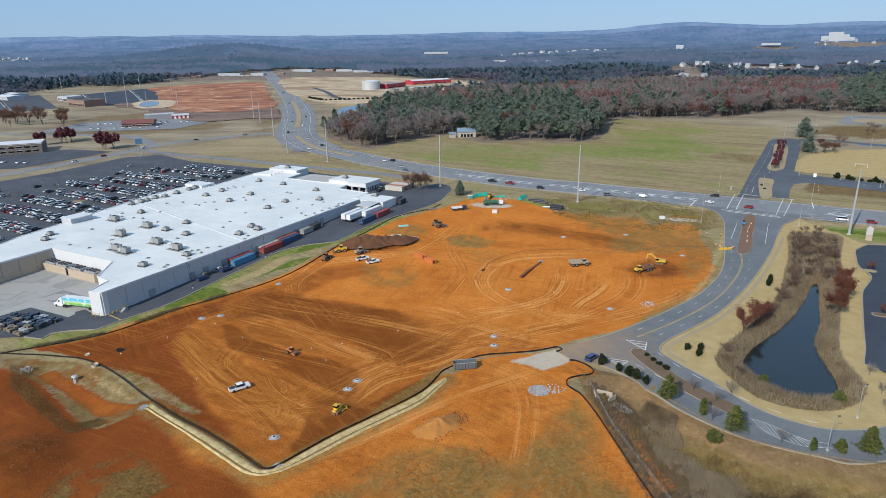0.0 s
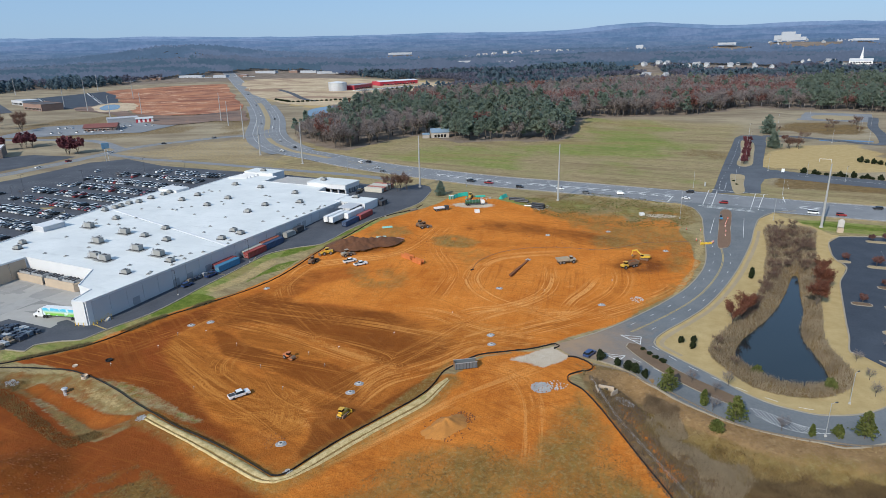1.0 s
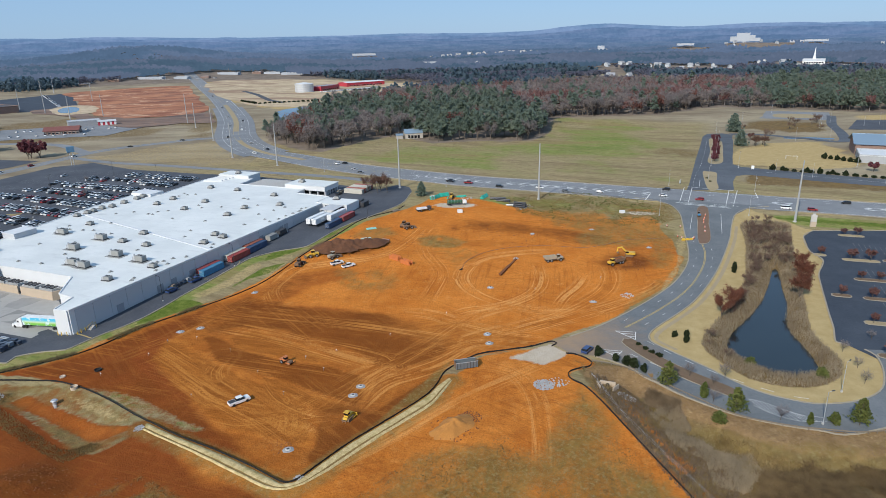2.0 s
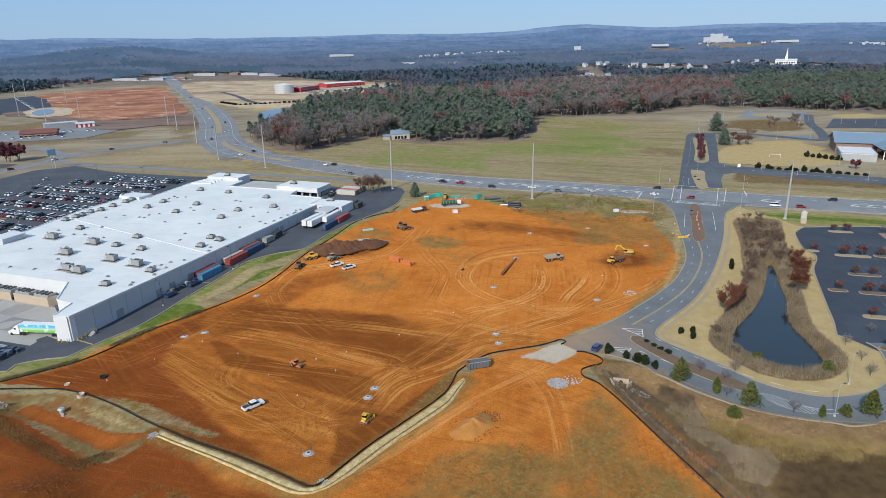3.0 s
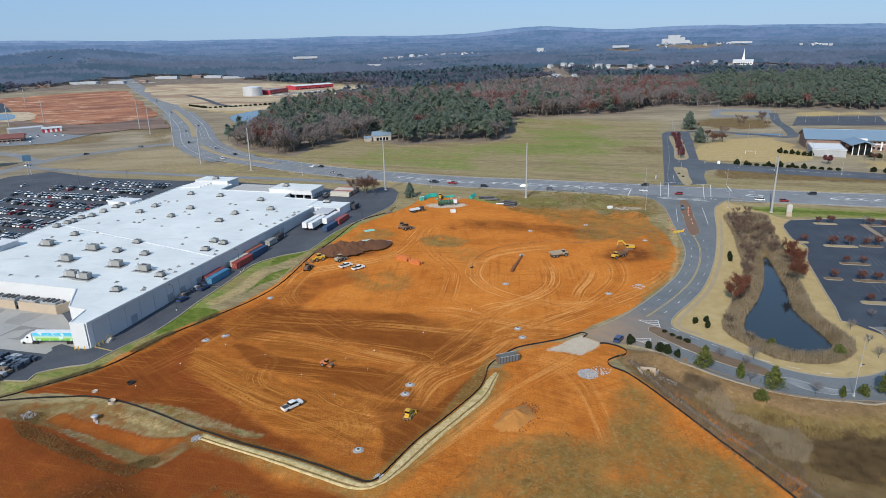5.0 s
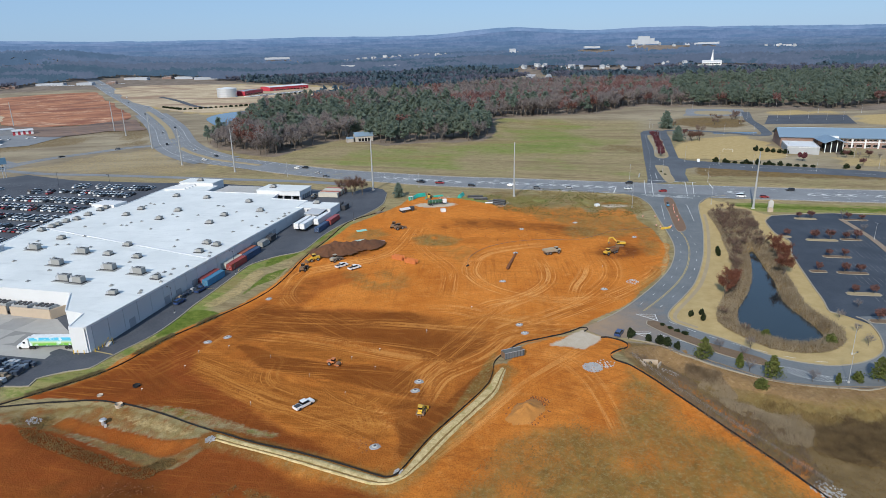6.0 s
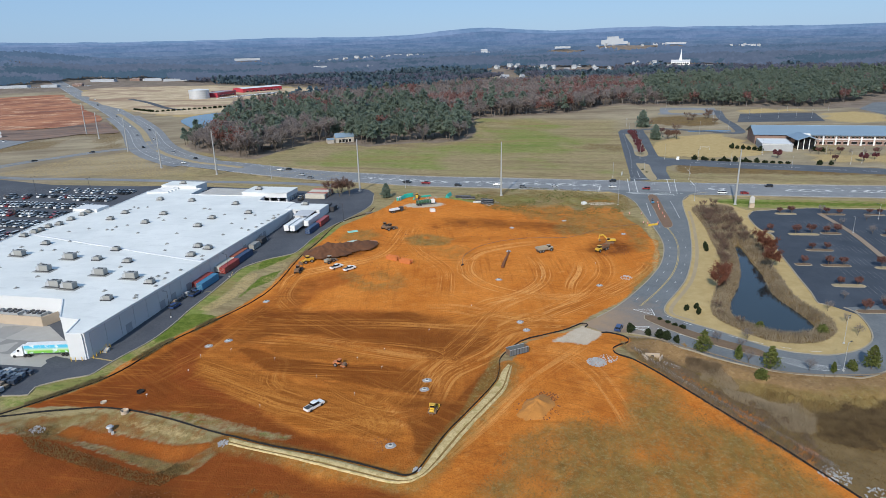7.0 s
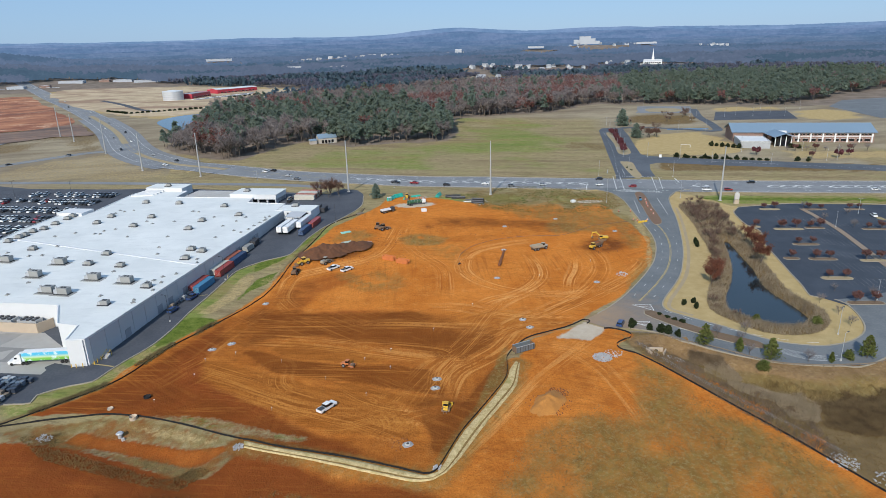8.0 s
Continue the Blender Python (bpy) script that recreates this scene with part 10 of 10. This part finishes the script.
# red commercial buildings and tank
house("red_warehouse", -118, 1262, 60, 62, 26, 8.0, M_REDCLAD, M_GREYROOF, "red metal-clad commercial building", "building", 0, [("front", -26, 26, 1, 3.5, 8)])
house("red_warehouse", -50, 1372, 34, 92, 34, 7.5, M_REDCLAD, M_WALL, "long red metal-clad commercial building", "building", 1.6, [("front", -40, 40, 1, 3.0, 10)])
t = site("storage_tank", -152, 1222, 0, "broad pale steel storage tank", "tank")
bm = bmesh.new()
rod(bm, (0, 0, -0.5), (0, 0, 15), 17, seg=32)
part("shell", bm, plain("tank_steel", (0.62, 0.63, 0.64), 0.4, 0.4, size=5.0, vary=0.1), t)
bm = bmesh.new()
rod(bm, (0, 0, 15), (0, 0, 17), 17.2, 2.0, 32)
part("roof", bm, M_WALL, t)
for k in range(4):
    bm = bmesh.new()
    rod(bm, (0, 0, 2 + 3.6 * k), (0, 0, 2.3 + 3.6 * k), 17.12, seg=32)
    part("hoop", bm, M_STEEL, t)
bm = bmesh.new()
ribbon(bm, smooth_line([(-275, 1290), (-230, 1180), (-190, 1060), (-160, 1010)], 10), -5, 5, 0.2)
structure("road_red_site", bm, M_LOT, "dark drive across the tan field", "road")
structure("parking_lot_red", sheet([(-120, 1190), (-20, 1270), (-10, 1330), (-110, 1235)], 0.2, 30), M_ROAD, "lot in front of red buildings", "parking lot")


def ragged(pts, step, amp, seed):
    """An outline roughened as the edge of a field is."""
    L = smooth_line(pts, step, True)
    P = np.array(L)
    return [tuple(q) for q in P + amp * (np.stack([fnoise(P[:, 0], P[:, 1], step * 2.5, seed), fnoise(P[:, 0], P[:, 1], step * 2.5, seed + 7)], 1) - 0.5)]


# clay drawn paler and less orange, with distance haze in its colour
m = Mat("graded_clay", 0.95, 0, 0.1)
c = m.mix(m.ramp(m.noise(46, 6, 0.68, m.pos((0.55, 1, 1), 25)), 0.40, 0.60), (0.225, 0.092, 0.060), (0.42, 0.195, 0.110))
c = m.mix(m.ramp(m.noise(26, 5, 0.68, m.pos((0.6, 1, 1), -20)), 0.55, 0.66), c, (0.57, 0.36, 0.235))
c = m.mix(m.math('MULTIPLY', m.ramp(m.noise(34, 5, 0.7, m.pos((0.5, 1, 1), 40)), 0.56, 0.68), 0.8), c, (0.175, 0.095, 0.072))
m.color(c)
structure("clay_field", sheet(ragged([(-628, 1343), (-564, 1411), (-453, 1478), (-412, 1438), (-366, 1290), (-325, 1156), (-290, 1050), (-268, 981), (-250, 905), (-304, 852), (-387, 892), (-457, 1028), (-559, 1223)], 18, 26, 3), 0.45, 40), m.m, "graded orange clay field beside the highway", "clay field")
m = Mat("graded_brown_earth", 0.95, 0, 0.1)
c = m.mix(m.ramp(m.noise(30, 6, 0.68, m.pos((0.3, 1, 1), 6)), 0.38, 0.62), (0.120, 0.088, 0.078), (0.235, 0.165, 0.130))
m.color(m.mix(m.math('MULTIPLY', m.ramp(m.noise(12, 5, 0.7), 0.55, 0.68), 0.7), c, (0.31, 0.165, 0.10)))
structure("earth_field", sheet(ragged([(-400, 900), (-350, 866), (-304, 846), (-246, 892), (-228, 830), (-212, 776), (-250, 778), (-290, 748), (-340, 796), (-440, 905), (-520, 985), (-470, 1020)], 14, 18, 5), 0.55, 30), m.m, "dark brown graded earth below the clay", "earth field")
m = Mat("mounded_sand", 0.95, 0, 0.1)
m.color(m.mix(m.ramp(m.noise(14, 5, 0.7), 0.35, 0.65), (0.36, 0.27, 0.18), (0.55, 0.44, 0.31)))
structure("sand_bank", sheet(ragged([(-500, 1010), (-495, 1060), (-455, 1045), (-425, 985), (-412, 930), (-440, 918), (-462, 940)], 10, 10, 7), 0.62, 20), m.m, "tan sandy bank round a basin", "sand bank")
bm = bmesh.new()
bm.faces.new([bm.verts.new((x, y, gz(x, y) + 0.8)) for x, y in smooth_line([(-483, 1000), (-484, 1032), (-462, 1014), (-440, 955), (-450, 940), (-468, 962)], 8, True)])
structure("water_basin", bm, M_WATER, "small pond in a sandy basin", "pond")
# straw tones lightened to carry the haze over the far field
m = Mat("haze_paled_turf", 0.95, 0, 0.1)
c = m.mix(m.ramp(m.noise(30, 5, 0.65), 0.36, 0.64), (0.37, 0.285, 0.185), (0.53, 0.42, 0.285))
c = m.mix(m.ramp(m.noise(55, 4, 0.6, m.pos((0.4, 1, 1), -30)), 0.50, 0.60), c, (0.30, 0.205, 0.14))
m.color(c)
structure("turf_red_site", sheet(ragged([(-400, 1600), (-322, 1235), (-235, 1040), (-188, 965), (-140, 935), (-60, 1010), (70, 1285), (40, 1390), (-60, 1520), (-250, 1640)], 25, 24, 9), 0.12, 40), m.m, "dormant turf in haze-paled colour round red buildings", "turf")
plant(bpy.data.objects["low_shrub"], [(-232 + 3.6 * k, 1052 - 5.5 * k) for k in range(9)] + [(-196 + 7 * k, 1004 + 1.5 * k) for k in range(14)] + [(-60 + 9 * k, 1215 + 7 * k) for k in range(10)], 61, 2.2, 3.0)
plant(bpy.data.objects["low_shrub"], [(247 + 4.1 * k, 392 - 2.75 * k) for k in range(12)], 62, 1.5, 1.9)
# shops to the west
house("restaurant", -356, 724, 15, 32, 22, 4.4, M_BRICK, plain("roof_red", (0.20, 0.07, 0.055), 0.7, size=2.0), "low brick restaurant with a red roof", "building", 3.0, [("front", -17, 17, 1.0, 2.6, 9)], 1.2)
t = site("striped_tent", -336, 790, 25, "red and white striped market tent", "tent")
for k in range(8):
    bm = bmesh.new()
    box(bm, (-8.4 + 2.4 * k, -3.5, 2.2), (2.35, 0.3, 4.4))
    part("stripe", bm, PAINTS["white"] if k % 2 else M_REDCLAD, t)
for s in (-1, 1):
    add(t, "roof", M_WALLG, ((0, s * 2.2, 5.2), (20, 4.8, 0.2), dict(rx=-s * 22)))
add(t, "frame", M_STEEL, ((-9, 3, 2.2), (0.3, 0.3, 4.4)), ((9, 3, 2.2), (0.3, 0.3, 4.4)))
house("shop_building", -366, 800, 28, 34, 20, 5, M_GREYROOF, M_WALLG, "grey flat-roofed workshop beside the tent", "building")
house("big_box_store", -560, 985, -38, 58, 30, 9, M_BRICK, M_DKROOF, "brick retail building with a dark roof", "store", 0, [("front", -26, 26, 1, 4, 12)])
house("big_box_store", -640, 1080, -38, 40, 24, 7, M_WALLG, M_WALLG, "pale flat retail building beside the lot", "store", 0, [("front", -18, 18, 1, 4, 8)])
for x, y, L, W in ((-770, 1120, 62, 26), (-800, 1175, 70, 30), (-840, 1090, 44, 22)):
    house("warehouse", x, y, -38, L, W, 6, M_WALLG, M_WALL, "pale low warehouse with a white roof", "warehouse", 1.5)
house("office_building", -395, 545, 25, 70, 30, 8, plain("office_brown", (0.17, 0.13, 0.11), 0.8, size=2.0), M_WALL, "brown office block with a white roof", "office", 0, [("front", -33, 33, 1.5, 3.2, 11), ("front", -33, 33, 5.0, 6.7, 11)])
structure("parking_lot_office", sheet([(-420, 480), (-330, 468), (-305, 520), (-296, 545), (-340, 560), (-430, 520)], 0.12, 15), M_LOT, "office parking lot beside the street", "parking lot")
structure("parking_lot_west", sheet([(-700, 1180), (-668, 1240), (-627, 1330), (-566, 1240), (-478, 1050), (-512, 975), (-545, 975)], 0.4, 40), M_LOT2, "wide parking lot between distant shops", "parking lot")
structure("parking_lot_row", sheet([(-830, 1140), (-767, 1200), (-584, 949), (-620, 870)], 0.4, 40), M_LOT, "dark lot beside the distant brick store", "parking lot")
structure("parking_lot_shop", sheet([(-450, 672), (-300, 692), (-280, 770), (-330, 800), (-440, 765)], 0.3, 20), M_ROAD, "restaurant parking lot", "parking lot")
plant(redp, [(-375, 612), (-366, 606), (-372, 600), (-308, 558), (-303, 562), (-312, 561), (-385, 590)], 17, 1.9, 2.4)
plant(brn, [(-524, 767), (-535, 780), (-500, 752), (-545, 772), (-512, 788), (-480, 745), (-556, 790), (-470, 770), (-490, 800), (-540, 800), (-530, 755), (-515, 740), (-440, 720), (-450, 735)], 18, 1.9, 2.5)
for x, y, L, turn in [(-575, 1700, 60, -5), (-505, 1712, 34, -5), (-452, 1730, 20, 0), (-420, 1860, 58, -10), (-349, 1890, 24, -8), (-305, 1880, 46, -8), (-246, 1840, 60, 0), (-190, 1850, 22, 10), (-640, 1640, 26, 0), (-700, 1600, 40, 10)]:
    house("distant_store", x, y, turn, L, 22, 5.0, M_HAZEWALL if L > 30 else M_BRICK, M_WALLG, "distant flat-roofed commercial building", "store", 0, (), 0.4, "distant shops")
# parked cars far off, in rows
bm, gl = bmesh.new(), bmesh.new()
rv = random.Random(41)
ROWS = [((-672, 1180), (-545, 985), 40, 40), ((-640, 1290), (-500, 1040), 30, 40), ((-590, 1685), (-500, 1690), 26, 80), ((-470, 1715), (-420, 1720), 14, 80), ((-805, 1140), (-625, 905), 30, 40), ((-412, 742), (-305, 752), 14, 100), ((-400, 700), (-320, 708), 9, 100), ((-415, 505), (-330, 492), 12, 100), ((-120, 1200), (-20, 1290), 22, 130)]
for (x0, y0), (x1, y1), n, turn in ROWS:
    for k in range(n):
        if rv.random() < 0.22:
            continue
        f = (k + rv.uniform(-0.2, 0.2)) / n
        x, y = x0 + (x1 - x0) * f, y0 + (y1 - y0) * f
        z = gz(x, y) + 0.45
        box(bm, (x, y, z + 0.65), (4.8, 1.9, 0.85), rz=turn, taper=0.95)
        box(gl, (x, y, z + 1.35), (2.9, 1.7, 0.55), rz=turn, taper=0.8)
tagged(new("parked_cars_distant", mesh_of("parked_cars_distant", bm, PAINTS["white"])), "pale cars in rows on distant lots", "cars", kind="stuff")
tagged(new("parked_cars_distant_glass", mesh_of("parked_cars_distant_glass", gl, M_GLASS)), "dark windows of distant cars", "cars", kind="stuff")
rh = random.Random(31)
hp0 = None
# siding greyed to put distance haze into the white
M_PALEWALL = plain("haze_greyed_siding", (0.46, 0.48, 0.50), 0.8, size=4.0, vary=0.2)
SPREAD = [(725, 1530, 120, 20), (960, 1575, 80, 8), (612, 1664, 40, 6), (280, 2560, 100, 14), (420, 2560, 80, 9), (560, 2540, 70, 8), (874, 2560, 60, 3), (270, 2000, 50, 4), (1800, 2150, 60, 4), (480, 1330, 40, 5), (-1700, 2440, 80, 8), (-1560, 2380, 150, 18), (-1290, 2480, 90, 8), (1394, 2440, 120, 8)]
for x, y in [(cx0 + rh.uniform(-r0, r0), cy0 + rh.uniform(-r0, r0) * 0.8) for cx0, cy0, r0, n0 in SPREAD for _ in range(n0)]:
    m = pose(x, y, gz(x, y), 0, 0, rh.uniform(0, 180))
    if hp0 is None:
        hp0 = house("distant_house", x, y, 20, 11, 8, 4.5, M_PALEWALL, M_GREYROOF, "distant white house among trees", "house", 4, [("front", -6, 6, 1, 2.5, 4)], 0.5, "distant houses")
        hp0.matrix_basis = m
    else:
        copy_thing(hp0, m)
for x, y, L, turn in [(150, 2080, 46, 5), (290, 2010, 40, 8), (-60, 2560, 90, 3), (1120, 2350, 60, -20), (1640, 2360, 80, -30), (1590, 2400, 50, -30), (1840, 2180, 60, -35), (-1290, 2480, 60, 20)]:
    house("distant_store", x, y, turn, L, 20, 5.5, M_HAZEWALL, M_WALL, "long low white building among far woods", "store", 0, (), 0.4, "distant shops")
# church with a spire
ch = house("church", 1040, 1505, -38, 58, 24, 8, M_TRAILER, M_WALLG, "distant white church with a tall spire", "church", 7, [("front", -26, 26, 2, 6, 8)])
ch.matrix_basis = ch.matrix_basis @ Matrix.Scale(0.82, 4)
bm = bmesh.new()
box(bm, (0, 0, 11), (8, 8, 22))
part("tower", bm, M_TRAILER, ch)
bm = bmesh.new()
rod(bm, (0, 0, 22), (0, 0, 48), 3.4, 0.15, 8)
part("spire", bm, M_TRAILER, ch)
structure("lawn_church", sheet([(930, 1500), (1030, 1430), (1150, 1480), (1060, 1580)], 0.4, 30), plain("far_lawn", (0.30, 0.285, 0.25), 0.95, size=9.0, vary=0.2), "pale lawn round the church", "lawn")
hosp = house("distant_tower", 1394, 2440, -28, 46, 30, 30, M_HAZEWALL, M_WALLG, "distant white hospital block", "building")
for dx, w0, h0 in ((-34, 24, 18), (32, 20, 22), (50, 20, 12)):
    bm = bmesh.new()
    box(bm, (dx, 2, h0 / 2), (w0, 24, h0))
    part("wing", bm, M_HAZEWALL, hosp)
house("distant_tower", 874, 2560, -15, 26, 20, 15, M_HAZEWALL, M_WALLG, "small distant white hall on a hill", "building", 3)

# ---- hills on the horizon ----


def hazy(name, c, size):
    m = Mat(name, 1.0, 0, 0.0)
    # the blue glow is painted haze; the hills themselves give no light
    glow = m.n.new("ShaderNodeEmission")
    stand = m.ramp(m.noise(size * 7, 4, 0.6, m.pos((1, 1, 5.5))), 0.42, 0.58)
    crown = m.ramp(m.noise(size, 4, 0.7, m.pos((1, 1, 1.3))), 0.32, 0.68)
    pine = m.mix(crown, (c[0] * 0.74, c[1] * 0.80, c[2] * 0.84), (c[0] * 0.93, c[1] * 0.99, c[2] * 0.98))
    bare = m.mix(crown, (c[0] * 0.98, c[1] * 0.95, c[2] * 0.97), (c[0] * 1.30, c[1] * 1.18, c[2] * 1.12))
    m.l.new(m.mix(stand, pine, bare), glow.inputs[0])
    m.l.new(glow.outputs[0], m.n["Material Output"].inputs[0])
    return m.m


# haze painted ring by ring: farther ridges glow brighter and bluer
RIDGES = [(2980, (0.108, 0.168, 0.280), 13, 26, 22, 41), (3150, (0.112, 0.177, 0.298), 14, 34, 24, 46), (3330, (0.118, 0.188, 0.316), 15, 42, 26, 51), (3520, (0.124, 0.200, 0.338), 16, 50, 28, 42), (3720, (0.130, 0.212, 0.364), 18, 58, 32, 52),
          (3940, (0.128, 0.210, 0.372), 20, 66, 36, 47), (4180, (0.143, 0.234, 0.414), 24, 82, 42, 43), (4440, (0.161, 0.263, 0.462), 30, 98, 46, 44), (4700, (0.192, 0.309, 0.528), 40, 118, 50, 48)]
for i, (R, c0, size, lo, amp, seed) in enumerate(RIDGES):
    bm = bmesh.new()
    prev = None
    for k in range(1601):
        a = radians(-62 + 124 * k / 1600)
        tree = max(2.0, 8.0 - 0.7 * i) * vnoise(k * 0.9, 6.5, seed) * (0.4 + vnoise(k / 9.0, 8.5, seed))
        ridge = lo + amp * (0.55 * vnoise(k / 170.0, 0.5, seed) + 0.30 * vnoise(k / 60.0, 2.5, seed) + 0.15 * vnoise(k / 18.0, 4.5, seed)) + tree
        if R >= 4180:
            ridge += 40 * math.exp(-((math.degrees(a) - 19.5) / 4.5) ** 2) * (R / 4700.0) + 22 * math.exp(-((math.degrees(a) - 33) / 9.0) ** 2) + 16 * math.exp(-((math.degrees(a) + 24) / 9.0) ** 2)
        x, y = -40 + R * math.sin(a), R * math.cos(a)
        cur = (bm.verts.new((x, y, -60)), bm.verts.new((x, y, ridge)))
        if prev:
            bm.faces.new((prev[0], cur[0], cur[1], prev[1]))
        prev = cur
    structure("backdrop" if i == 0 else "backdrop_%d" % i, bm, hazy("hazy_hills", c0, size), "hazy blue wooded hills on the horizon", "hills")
